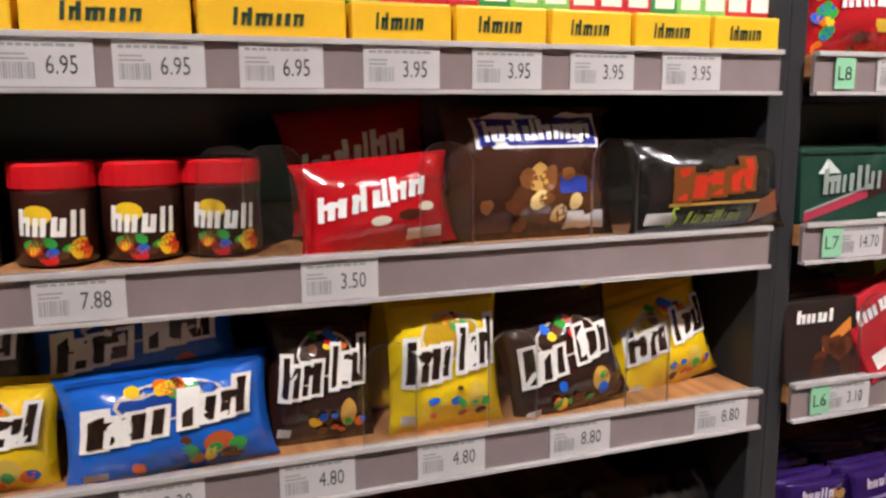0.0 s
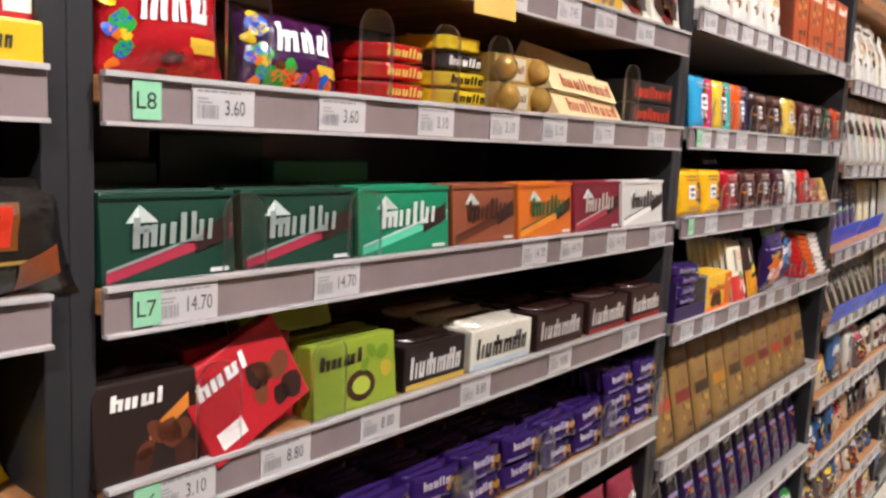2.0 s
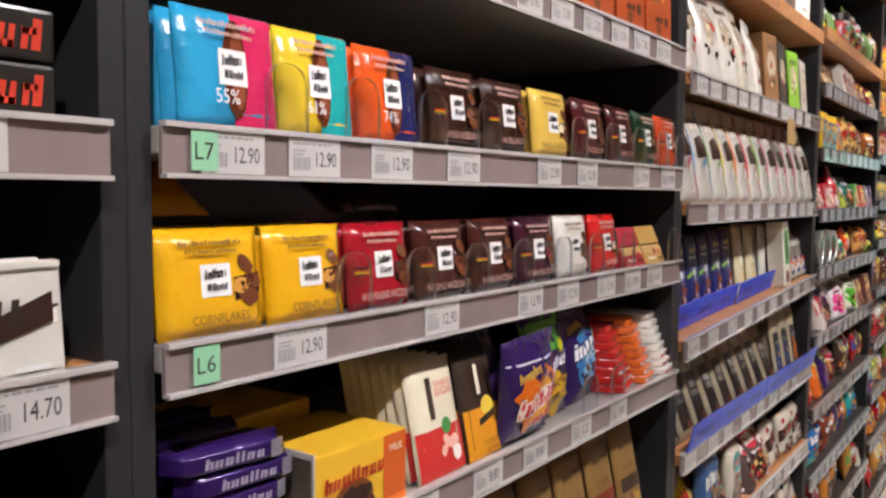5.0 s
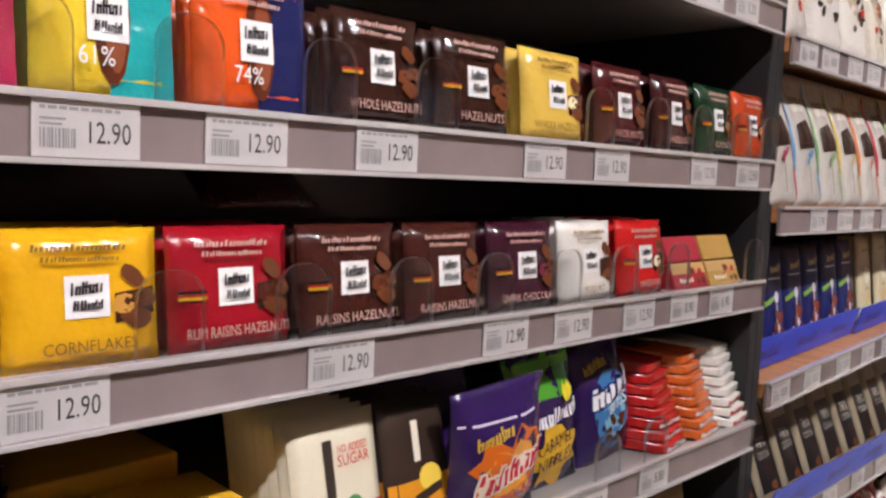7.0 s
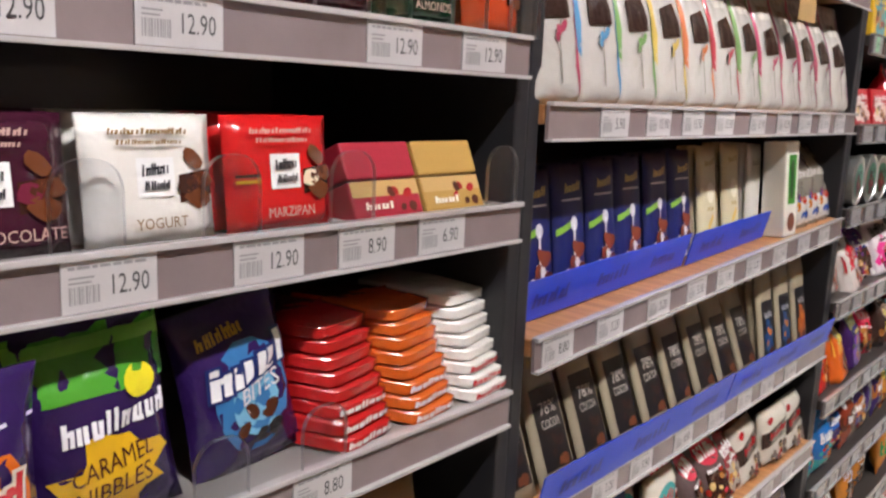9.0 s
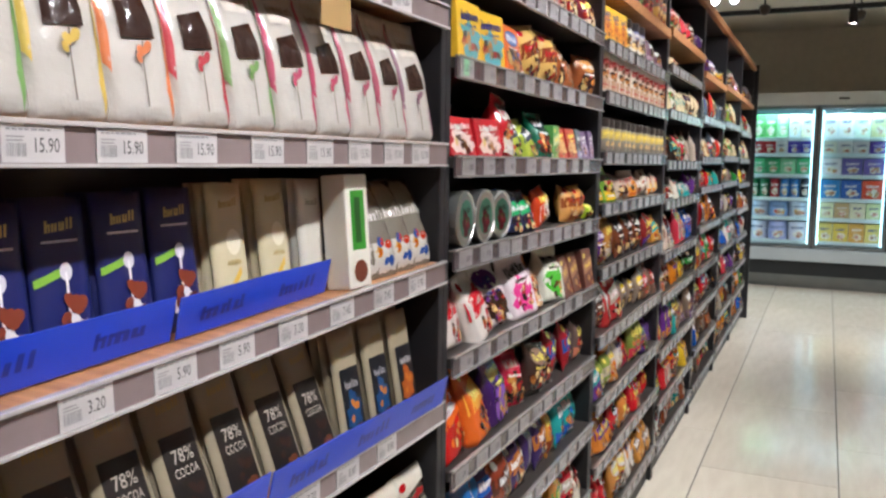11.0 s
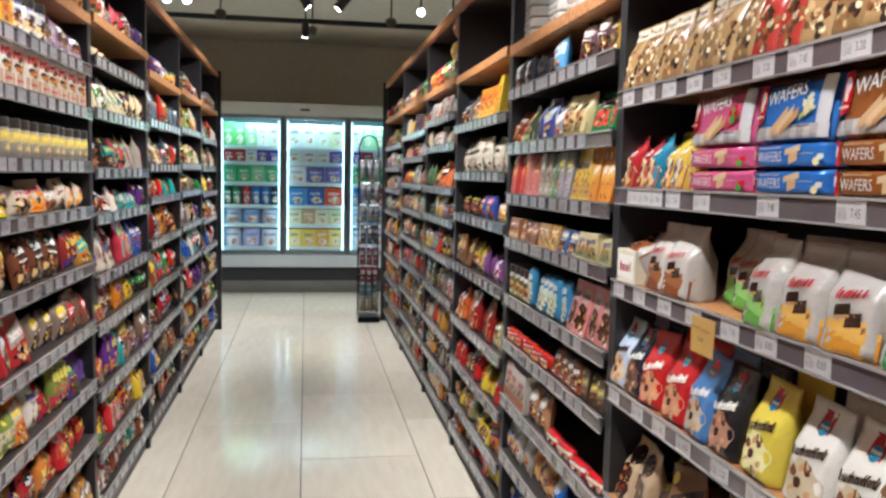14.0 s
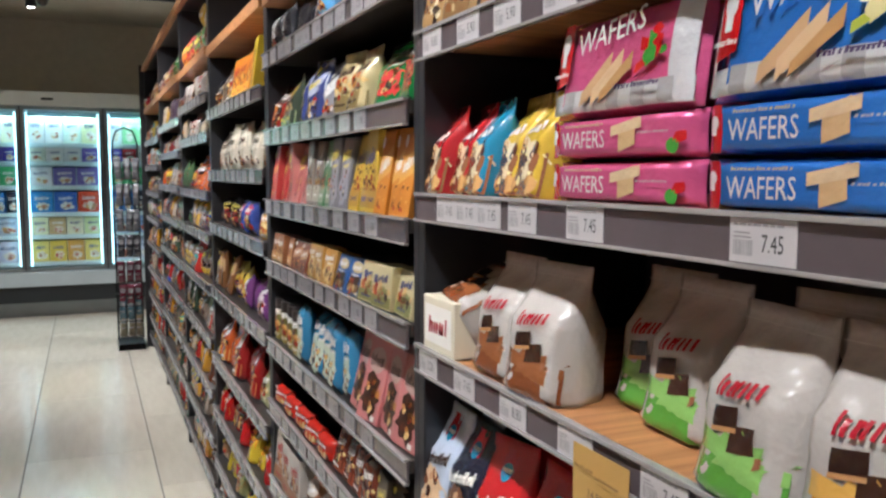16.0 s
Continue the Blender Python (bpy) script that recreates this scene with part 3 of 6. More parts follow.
def row(side, y0, y1, z, key, maker, n=0, w=0.1, depth=0.005, lean=0.0, back=0, gap=0.0, jitter=1.0, step_back=0.05):
    """n packages side by side between y0 and y1, with more of them behind."""
    n = n or max(1, int((y1 - y0) / (w + gap)))
    r = SHELF_RNG
    for i in range(n):
        y = y0 + (y1 - y0) * (i + 0.5) / n
        for b in range(back + 1):
            goods(key, side, y + r.uniform(-0.002, 0.002) * jitter, z, depth + r.uniform(0, 0.006) * jitter + step_back * b, lean + r.uniform(-1.5, 1.5) * jitter, r.uniform(-3, 3) * jitter, 0, maker)


# ---- acrylic dividers, cards, banners ----
def divider(side, y, z, tall=0.085, long=0.05):
    """Clear acrylic divider with a rounded upper corner."""
    key = ("divider", tall, long)

    def make():
        prof = [(0, 0), (0, tall - 0.02)] + [(0.02 - 0.02 * math.cos(a * math.pi / 10), tall - 0.02 + 0.02 * math.sin(a * math.pi / 10)) for a in range(1, 6)] + [(long - 0.02 + 0.02 * math.sin(a * math.pi / 10), tall - 0.02 + 0.02 * math.cos(a * math.pi / 10)) for a in range(0, 5)] + [(long, tall - 0.02), (long, 0)]
        k = len(prof)
        vs = [(-0.0225 + x * 0.9, 0.0, z1) for x, z1 in prof] + [(-0.0225 + x * 0.9, 0.002, z1) for x, z1 in prof]
        fs = [tuple(range(k)), tuple(range(2 * k - 1, k - 1, -1))] + [(i, k + i, k + (i + 1) % k, (i + 1) % k) for i in range(k)]
        ob = new("shelf_divider", mesh("shelf_divider", vs, fs, [ACRYLIC]))
        rim = [(p[0], p[1]) for p in prof]
        vs2, fs2 = [], []
        for i in range(k - 1):
            a, b = rim[i], rim[i + 1]
            for s in (-0.0008, 0.0028):
                vs2 += [(-0.0225 + a[0] * 0.9, s, a[1]), (-0.0225 + b[0] * 0.9, s, b[1])]
            q = len(vs2) - 4
            fs2.append((q, q + 1, q + 3, q + 2))
        under(new("edge", mesh("edge", vs2, fs2, [clear_mat("acrylic_edge", (0.6, 0.6, 0.62, 1), 0.5, 0.35)])), ob)
        return tagged(ob, "clear acrylic shelf divider with a rounded top", "divider", "shelf dividers")
    return goods(key, side, y, z, -0.001, 0, 0, 0, make)


def hanging_card(side, y, z, w, h, colour, words=()):
    vs = [(-w / 2, -0.007, -h), (w / 2, -0.009, -h), (w / 2, -0.007, 0), (-w / 2, -0.007, 0)]
    vs += [(x, yy + 0.0008, zz) for x, yy, zz in vs]
    fs = [(0, 1, 2, 3), (7, 6, 5, 4), (0, 4, 5, 1), (1, 5, 6, 2), (2, 6, 7, 3), (3, 7, 4, 0)]
    ob = new("offer_card", mesh("offer_card", vs, fs, [mat(colour, "card")]))
    pr = Print(lambda u, v: (u * w / 2, -0.0092, -h + v * h), w, h)
    pr.draw([("w", -0.5, 0.72, 0.35, 0.06, 7, "7a5a2a", 0), ("w", 0.35, 0.68, 0.4, 0.05, 9, "7a5a2a", 0)] + [("t", 0.0, 0.36, 0.13, t, "5a4020") for t in words], "card", random.Random(4))
    under(new("lettering", mesh("lettering", pr.v, pr.f, pr.mats, pr.m)), ob)
    ob.matrix_basis = at_shelf(side, y, z)
    return tagged(ob, "kraft-yellow offer card hanging from a shelf rail", "sign")


def banner(side, y0, y1, z, h, back=0.0, roll=0.0):
    """Long blue card lip that leans outward along the front of a shelf."""
    w = y1 - y0
    n = max(2, int(w / 0.12))
    vs, fs = [], []
    for i in range(n + 1):
        x = -w / 2 + w * i / n
        wob = 0.002 * math.sin(i * 1.7)
        vs += [(x, -0.006, 0), (x, -0.018 + wob, h), (x, -0.016 + wob, h), (x, -0.004, 0)]
    for i in range(n):
        a, b = 4 * i, 4 * i + 4
        fs += [(a, b, b + 1, a + 1), (a + 1, b + 1, b + 2, a + 2), (a + 2, b + 2, b + 3, a + 3), (a + 3, b + 3, b, a)]
    fs += [(0, 1, 2, 3), (4 * n + 3, 4 * n + 2, 4 * n + 1, 4 * n)]
    ob = new("shelf_banner", mesh("shelf_banner", vs, fs, [mat("1240c8", "card")]))
    pr = Print(lambda u, v: (u * w / 2, -0.0062 - 0.0122 * v, v * h), w, h)
    k = max(2, int(w / 0.13))
    for i in range(k):
        pr = Print(pr.front, w, h)
        pr.draw([("w", -1 + (2 * i + 1) / k, 0.5, 0.55 / k, 0.34, 4, "0b2890", 0.05)], "card", random.Random(3 + i))
        tagged(under(new("lettering", mesh("lettering", pr.v, pr.f, pr.mats, pr.m)), ob), kind="stuff")
    ob.matrix_basis = at_shelf(side, (y0 + y1) / 2, z + 0.001, back, 0, 0, roll)
    return tagged(ob, "bright blue printed card banner along a shelf front", "shelf banner", "blue banners")



RAW = {}


def raw_goods(key, maker):
    """Vertices, faces and materials of one package, for rows too far off to pick apart."""
    if key not in RAW:
        ob = maker()
        vs, fs, ms = [], [], []
        for o in (ob, *ob.children):
            k = len(vs)
            vs += [tuple(v.co) for v in o.data.vertices]
            mats = list(o.data.materials)
            for p in o.data.polygons:
                fs.append(tuple(k + i for i in p.vertices))
                ms.append(mats[p.material_index])
        for o in list(ob.children) + [ob]:
            bpy.data.objects.remove(o)
        RAW[key] = (np.array(vs), fs, ms)
    return RAW[key]


def joined_row(placed):
    """One object of kind stuff out of (key, maker, pose) rows."""
    vs, fs, fm, mats, k = [], [], [], [], 0
    for key, maker, m in placed:
        v, f, ms = raw_goods(key, maker)
        a = np.array(m)
        vs.append(v @ a[:3, :3].T + a[:3, 3])
        fs += [tuple(k + i for i in q) for q in f]
        for q in ms:
            if q not in mats:
                mats.append(q)
        fm += [mats.index(q) for q in ms]
        k += len(v)
    ob = new("packaged_snacks", mesh("packaged_snacks", [tuple(p) for p in np.concatenate(vs)], fs, mats, fm, True))
    return tagged(ob, "row of small colourful snack packages on a far shelf", "packaged snacks", kind="stuff")

# ---- freezer wall at the end of the aisle ----
def freezer():
    grey, dark, white = mat("8d9496", "metal"), mat("15181a", "steel"), mat("d9dcda", "plastic")
    led = glow_mat("freezer_led", (0.6, 0.93, 1.0, 1), 4.2)
    liner = mat("a9c9cf", "plastic")
    y0, y1 = 11.60, 12.44
    posts = [0.485 + 0.707 * k for k in range(-3, 4)]
    x0, x1 = posts[0] - 0.06, posts[-1] + 0.06
    zs, zt = 0.445, 1.98                                     # foot and head of the doors
    root = new("display_freezer")
    tagged(root, "upright glass-door freezer, brightly lit and full of ice cream", "freezer")
    root.location = (0, y0, 0)
    d = y1 - y0
    part("header", boxes((x0, x1, -0.03, d, zt, 2.115), bevel=0.006), white, root, "white freezer header")
    part("badge", boxes((0.67, 0.77, -0.034, -0.03, 2.035, 2.056)), dark, root)
    part("sill", boxes((x0, x1, -0.05, 0.08, 0.31, zs), bevel=0.012), mat("a4acae", "plastic"), root, "pale grey bumper sill")
    part("base", boxes((x0, x1, 0.0, d, 0.155, 0.31)), dark, root)
    part("toe_kick", boxes((x0, x1, 0.16, d, 0.0, 0.155), bevel=0.003), mat("8a8d8f", "metal"), root, "brushed metal kick plate")
    part("back_panel", boxes((x0, x1, d - 0.02, d, 0.31, zt)), liner, root)
    part("side_panel", boxes((x0, x0 + 0.03, 0.05, d, 0.31, zt)), white, root)
    part("side_panel", boxes((x1 - 0.03, x1, 0.05, d, 0.31, zt)), white, root)
    levels = [0.53, 0.785, 0.996, 1.25, 1.475, 1.646]
    for a, b in zip(posts, posts[1:]):
        door = under(new("door", from_bm("door", boxes((a + 0.004, a + 0.034, -0.02, 0.02, zs, zt), (b - 0.034, b - 0.004, -0.02, 0.02, zs, zt), (a + 0.034, b - 0.034, -0.02, 0.02, zs, zs + 0.035), (a + 0.034, b - 0.034, -0.02, 0.02, zt - 0.035, zt), bevel=0.003), grey)), root)
        g = part("pane", boxes((a + 0.034, b - 0.034, -0.003, 0.003, zs + 0.035, zt - 0.035)), GLASS, door)
        g.visible_shadow = False
        part("handle", boxes((b - 0.03, b - 0.018, -0.05, -0.02, 0.95, 1.45), bevel=0.003), dark, door)
        for x in (a + 0.045, b - 0.052):
            part("led_tube", boxes((x, x + 0.01, 0.05, 0.062, zs + 0.05, zt - 0.05)), led, root)
        for z in levels:
            part("wire_shelf", boxes((a + 0.02, b - 0.02, 0.10, d - 0.03, z - 0.018, z - 0.004)), white, root)
            part("shelf_front", boxes((a + 0.02, b - 0.02, 0.085, 0.10, z - 0.04, z)), mat("d8ecf0", "plastic"), root)
    for x in posts[1:-1]:
        part("mullion", boxes((x - 0.004, x + 0.004, -0.018, 0.03, zs, zt)), dark, root)
    for x in ((posts[1] + posts[2]) / 2, (posts[2] + posts[3]) / 2, (posts[3] + posts[4]) / 2, (posts[4] + posts[5]) / 2):
        lamp = bpy.data.lights.new("freezer_light", "AREA")
        lamp.shape, lamp.size, lamp.size_y, lamp.energy, lamp.color = "RECTANGLE", 0.5, 0.06, 3.2, (0.66, 0.93, 1.0)
        o = new("freezer_light", lamp)
        o.matrix_world = look((x, y0 + 0.07, 1.93), (x, y0 + 0.40, 0.7))
    r = random.Random(5)
    near = {1.646: "6fc46a 6fc46a 9fd8a0 e0e8e8 e8e8c8", 1.475: "c02a38 c02a38 e0e4e8 5a4ac0 4a3ab0", 1.25: "5fc88a 48b878 8fd8a8 48b878", 0.996: "147a4a 147a4a c03040 2d80d0 2d80d0 1c2a40", 0.785: "c8d8f0 8fb0e0 c8d8f0", 0.53: "d8dcf0 b0b8e8 d8dcf0"}
    next_door = {1.646: "e8ece8 f0f0e8 d8e8d8 e0e4b0", 1.475: "e4e8d8 e0e0e0 e0e0e0 6a50b8", 1.25: "e8e8f0 6a62b0 7a6ab8", 0.996: "3a90d0 2a60b8 e05030", 0.785: "e8eec0 c8b080 f0f0d0 d8e8b0", 0.53: "e8d878 e0c850 d8a850 e8d878"}
    for k, (a, b) in list(enumerate(zip(posts, posts[1:])))[1:5]:
        for z in levels:
            kinds = (near if k % 2 == 0 else next_door)[z].split()
            n = len(kinds)
            for i in range(n):
                w = (b - a - 0.09) / n
                c = kinds[i] if k in (2, 3) else r.choice(kinds)
                tall = {1.646: 0.25, 1.475: 0.13, 1.25: 0.175, 0.996: 0.2, 0.785: 0.165}.get(z, 0.2)
                shape = "tin" if k % 2 == 0 and z < 1.0 else "box"
                key = ("frozen", shape, c, n, tall)
                def make(c=c, w=w, shape=shape, tall=tall):
                    return pack("ice_cream_tub" if shape == "tin" else "frozen_food_box", "coloured frozen dessert package behind freezer glass", "frozen food", shape, w * 0.96, tall, 0.12, c, "card", [("w", 0, 0.68, 0.6, 0.16, 5, "f0f0ee" if sum(lin(c)[:3]) < 1.4 else "5a6a90", 0.03), ("s", 0.1, 0.3, 0.55, 0.2, "f0e8d8"), ("b", 0.1, 0.3, 0.4, 0.14, 5, ("a87a58", "d8b070", "c06050"), 0.16)], seed=hash_of(c, n))
                m = pose(a + 0.045 + w * (i + 0.5), y0 + 0.105 + r.uniform(0, 0.03), z - 0.003)
                if key not in KINDS:
                    KINDS[key] = make()
                    KINDS[key].matrix_basis = m
                else:
                    copy_thing(KINDS[key], m)


def wire_tube(parent, name, pts, r, material):
    cu = bpy.data.curves.new(name, "CURVE")
    cu.dimensions, cu.bevel_depth, cu.bevel_resolution = "3D", r, 1
    sp = cu.splines.new("POLY")
    sp.points.add(len(pts) - 1)
    for p, q in zip(sp.points, pts):
        p.co = (*q, 1)
    tmp = bpy.data.objects.new(name, cu)
    me = bpy.data.meshes.new_from_object(tmp)
    bpy.data.objects.remove(tmp)
    me.materials.clear()
    me.materials.append(material)
    return under(new(name, me), parent)


def spinner_rack():
    blk = mat("121214", "metal")
    root = new("wire_display_rack")
    root.location = (1.31, 9.93, 0)
    tagged(root, "black wire display rack hung with small grey pouches", "display rack")
    part("base", boxes((-0.10, 0.10, -0.15, 0.15, 0.0, 0.05), bevel=0.008), blk, root)
    for x in (-0.09, 0.09):
        wire_tube(root, "post", [(x, 0.1, 0.05), (x, 0.1, 1.60), (x * 0.7, 0.1, 1.69), (0, 0.1, 1.72)], 0.007, blk)
    for z in (0.10, 0.22, 0.34, 0.42, 0.66, 0.88, 1.08, 1.28, 1.50):
        wire_tube(root, "cross_wire", [(-0.09, 0.1, z), (-0.09, -0.1 if z < 0.45 else 0.06, z), (0.09, -0.1 if z < 0.45 else 0.06, z), (0.09, 0.1, z)], 0.004, blk)
    for x in (-0.09, -0.03, 0.03, 0.09):
        wire_tube(root, "basket_wire", [(x, -0.1, 0.08), (x, -0.1, 0.42)], 0.003, blk)
    r = random.Random(8)
    for z, c in ((1.32, "5c5d60"), (1.12, "57585c"), (0.92, "525358"), (0.72, "2e2e34"), (0.52, "501626"), (0.34, "5a1626"), (0.1, "7a705c"), (0.23, "46626e")):
        for i in range(3):
            key = ("hang", c)
            m = pose(1.31 - 0.06 + 0.06 * i, 9.93 - 0.05 + r.uniform(-0.01, 0.01), z - 0.005, r.uniform(-4, 4), r.uniform(-4, 4), -20)
            if key not in KINDS:
                KINDS[key] = pack("hanging_pouch", "small dull hanging pouch on a wire rack", "pouch", "pouch", 0.06, 0.17, 0.03, c, "film", [("r", -0.7, 0.7, 0.6, 0.8, "8a8a8c"), ("w", 0, 0.4, 0.5, 0.1, 5, "9a9a9c", 0)], "hanging pouches", whole=True)
                KINDS[key].matrix_basis = m
            else:
                copy_thing(KINDS[key], m)


# ---- build the setting ----
room()
ceiling_things()
rng = random.Random(21)
TAG_A1 = [(-0.629, "6.95"), (-0.557, "6.95"), (-0.473, "6.95"), (-0.382, "3.95"), (-0.294, "3.95"), (-0.207, "3.95"), (-0.118, "3.95"), (-0.021, "3.95"), (-0.708, "6.95"), (-0.788, "6.95")]
TAG_A2 = [(-0.619, "7.88"), (-0.434, "3.50")]
TAG_A3 = [(-0.573, "2.30"), (-0.456, "4.80"), (-0.342, "4.80"), (-0.219, "8.80"), (-0.066, "8.80")]
TAG_B1 = [(0.125, "3.60"), (0.26, "3.60"), (0.40, "3.10"), (0.53, "3.10"), (0.645, "5.15"), (0.78, "7.70"), (0.955, "4.15")]
TAG_B2 = [(0.09, "14.70"), (0.26, "14.70"), (0.615, "14.70"), (0.71, "14.70"), (0.845, "14.70"), (0.99, "14.70")]
TAG_B3 = [(0.09, "3.10"), (0.20, "8.80"), (0.33, "8.80"), (0.50, "8.80"), (0.70, "8.80"), (0.92, "8.80")]
TAG_C1 = [(1.155, "12.90"), (1.242, "12.90"), (1.345, "12.90"), (1.465, "12.90"), (1.655, "12.90"), (1.762, "12.90"), (1.95, "12.90"), (2.062, "12.90")]
TAG_C2 = [(1.225, "12.90"), (1.428, "12.90"), (1.612, "12.90"), (1.712, "12.90"), (1.83, "12.90"), (1.925, "8.90"), (2.015, "6.90")]
TAG_D1 = [(2.30, "5.90"), (2.405, "15.90"), (2.50, "15.90"), (2.60, "15.90"), (2.72, "15.90"), (2.83, "15.90"), (2.93, "15.90"), (3.03, "15.90"), (3.12, "15.90")]
TAG_R1B = [(4.06, "7.45"), (4.0, "7.45"), (3.94, "7.45"), (3.86, "7.45"), (3.74, "7.45"), (3.52, "7.45"), (3.32, "7.45")]
L_TAGS = {0: {1: TAG_A1, 2: TAG_A2, 3: TAG_A3}, 1: {1: TAG_B1, 2: TAG_B2, 3: TAG_B3}, 2: {1: TAG_C1, 2: TAG_C2}, 3: {1: TAG_D1}}
R_TAGS = {4: {1: TAG_R1B}}
for i, (a, b) in enumerate(zip(L_POSTS, L_POSTS[1:])):
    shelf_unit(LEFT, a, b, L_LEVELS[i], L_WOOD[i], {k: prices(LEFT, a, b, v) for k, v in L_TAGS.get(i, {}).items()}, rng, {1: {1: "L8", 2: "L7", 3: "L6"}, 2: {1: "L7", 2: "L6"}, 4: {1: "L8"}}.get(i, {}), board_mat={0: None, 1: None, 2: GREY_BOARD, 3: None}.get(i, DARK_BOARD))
for i, (a, b) in enumerate(zip(R_POSTS, R_POSTS[1:])):
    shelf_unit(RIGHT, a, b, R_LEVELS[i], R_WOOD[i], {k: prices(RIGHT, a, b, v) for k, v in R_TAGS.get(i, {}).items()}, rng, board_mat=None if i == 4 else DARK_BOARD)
for x, y in ((-0.21, 9.522), (AISLE + 0.21, 9.882)):
    tagged(new("end_panel", from_bm("end_panel", boxes((x - 0.235, x + 0.235, y, y + 0.028, 0, 2.19), bevel=0.003), BLACK)), "tall black end panel of the shelving row", "end panel")
# one shelf of the fourth bay hangs askew
SAG = 0.042 / 1.05
unit = [o for o in scene.objects if o.name.startswith("shelf_unit")][3]
askew = [c for c in unit.children if c.name.split(".")[0] == "shelf"][2]
askew.location.z, askew.rotation_euler.y = 1.151, -math.atan(SAG)


def z2(y):
    return 1.151 + SAG * (y - 2.698)


freezer()
spinner_rack()

# ---- goods on the shelves ----
CANDY = ("d02020", "2060c8", "2f9a3a", "f0c020", "e87018", "5a2f18")


def choc_bag(key, w, h, d, colour, extra=(), shape="pouch", finish="film", label="", seed=3):
    return lambda: pack("candy_bag", label or "glossy printed bag of chocolates", "candy bag", shape, w, h, d, colour, finish, list(extra), "candy bags", seed=seed)


# first bay: cough-drop cartons, tubs and chocolate bags
Z = L_LEVELS[0]
edges = [-0.79, -0.645, -0.532, -0.421, -0.337, -0.254, -0.174, -0.093, -0.018]
for i, (a, b) in enumerate(zip(edges, edges[1:])):
    w = b - a - 0.004
    tray = lambda w=w: pack("display_carton", "yellow cardboard display carton of herb sweets", "carton", "box", w, 0.03, 0.16, "e8b414", "card", [("w", -0.05, 0.52, 0.5, 0.42, 6, "23402a", 0.02), ("r", -0.98, 0.98, 0.02, 0.08, "d89a10")], "yellow cartons", seed=2)
    goods(("tray", round(w, 3)), LEFT, (a + b) / 2, Z[1], 0.004, 0, 0, 0, tray)
    for j in range(3):
        c = ("b8202c", "2d8a48", "7fbf5a", "c8323a")[(i * 2 + j) % 4]
        goods(("herb", c), LEFT, a + (b - a) * (j + 0.5) / 3, Z[1] + 0.0305, 0.02, 0, 0, 0, lambda c=c: pack("sweets_box", "small coloured carton of herb sweets in a yellow tray", "box", "box", 0.028, 0.065, 0.10, c, "card", [("r", -0.7, 0.7, 0.08, 0.55, "ece8da"), ("w", 0, 0.4, 0.5, 0.12, 4, "2f6a3a", 0)]))


def tub():
    return pack("candy_tub", "brown plastic candy tub with a red screw lid", "tub", "tub", 0.061, 0.074, 0.061, "35180f", "plastic", [("e", -0.3, 0.5, 0.3, 0.1, "e8c020"), ("w", 0.02, 0.42, 0.72, 0.26, 5, "f2ece4", -0.03), ("b", 0.0, 0.16, 0.8, 0.08, 16, CANDY, 0.16)], "candy tubs", lid="c8141e")


for y in (-0.825, -0.762, -0.70, -0.632, -0.571, -0.512):
    goods("tub", LEFT, y - 0.003, Z[2], 0.026, 0, 0, 0, tub)
    goods("tub", LEFT, y - 0.003, Z[2], 0.09, 0, 0, 0, tub)
red_items = [("w", -0.1, 0.6, 0.75, 0.26, 6, "f0eae4", 0.2), ("e", 0.35, 0.35, 0.16, 0.06, "4a2014"), ("e", 0.6, 0.42, 0.12, 0.05, "f0d8c0"), ("e", -0.05, 0.32, 0.14, 0.05, "f0e0d0"), ("r", 0.3, 0.8, 0.08, 0.2, "e8d8d0")]
goods("maltbag", LEFT, -0.393, Z[2], 0.004, 8, 3, -4, choc_bag("maltbag", 0.135, 0.076, 0.035, "b50d18", red_items, label="shiny red bag of malt chocolate balls"))
goods("maltbag2", LEFT, -0.388, Z[2] + 0.015, 0.06, 12, 0, -6, choc_bag("maltbag2", 0.138, 0.105, 0.035, "8e0a14", red_items, label="shiny red bag of malt chocolate balls"))
snick = [("r", -0.72, 0.78, 0.68, 0.96, "e8e4e2"), ("r", -0.68, 0.74, 0.7, 0.94, "2b2f86"), ("w", 0.03, 0.82, 0.66, 0.16, 8, "e8eaf2", 0.02), ("e", 0.25, 0.3, 0.6, 0.2, "54301a"), ("b", -0.05, 0.34, 0.75, 0.24, 14, ("c89a50", "e0c080", "7a4a24", "5a2c14"), 0.1), ("r", 0.35, 0.85, 0.06, 0.2, "e8e6e4"), ("r", 0.25, 0.6, 0.34, 0.46, "30409a")]
goods("snick", LEFT, -0.254, Z[2], 0.012, 6, 0, 0, choc_bag("snick", 0.168, 0.115, 0.04, "3c2014", snick, label="brown multipack bag of peanut chocolate bars"))
marsb = [("w", 0.0, 0.58, 0.6, 0.32, 3, "b82c18", 0.12, "6a3a14"), ("r", -0.7, 0.6, 0.30, 0.33, "b08a40"), ("t", -0.62, 0.10, 0.2, "5", "9ab83a"), ("w", -0.1, 0.18, 0.35, 0.12, 8, "8a9a3a", 0), ("q", 0.45, 0.85, 0.08, 0.3, 0.2, 0.44, "7a3a18"), ("r", -0.9, -0.6, 0.12, 0.24, "c8c4c0")]
goods("marsb", LEFT, -0.083, Z[2], -0.014, 7, 3, 0, choc_bag("marsb", 0.182, 0.086, 0.04, "161210", marsb, label="black multipack bag of caramel chocolate bars"))
goods("marsb", LEFT, -0.108, Z[2], 0.06, 9, 0, 0)
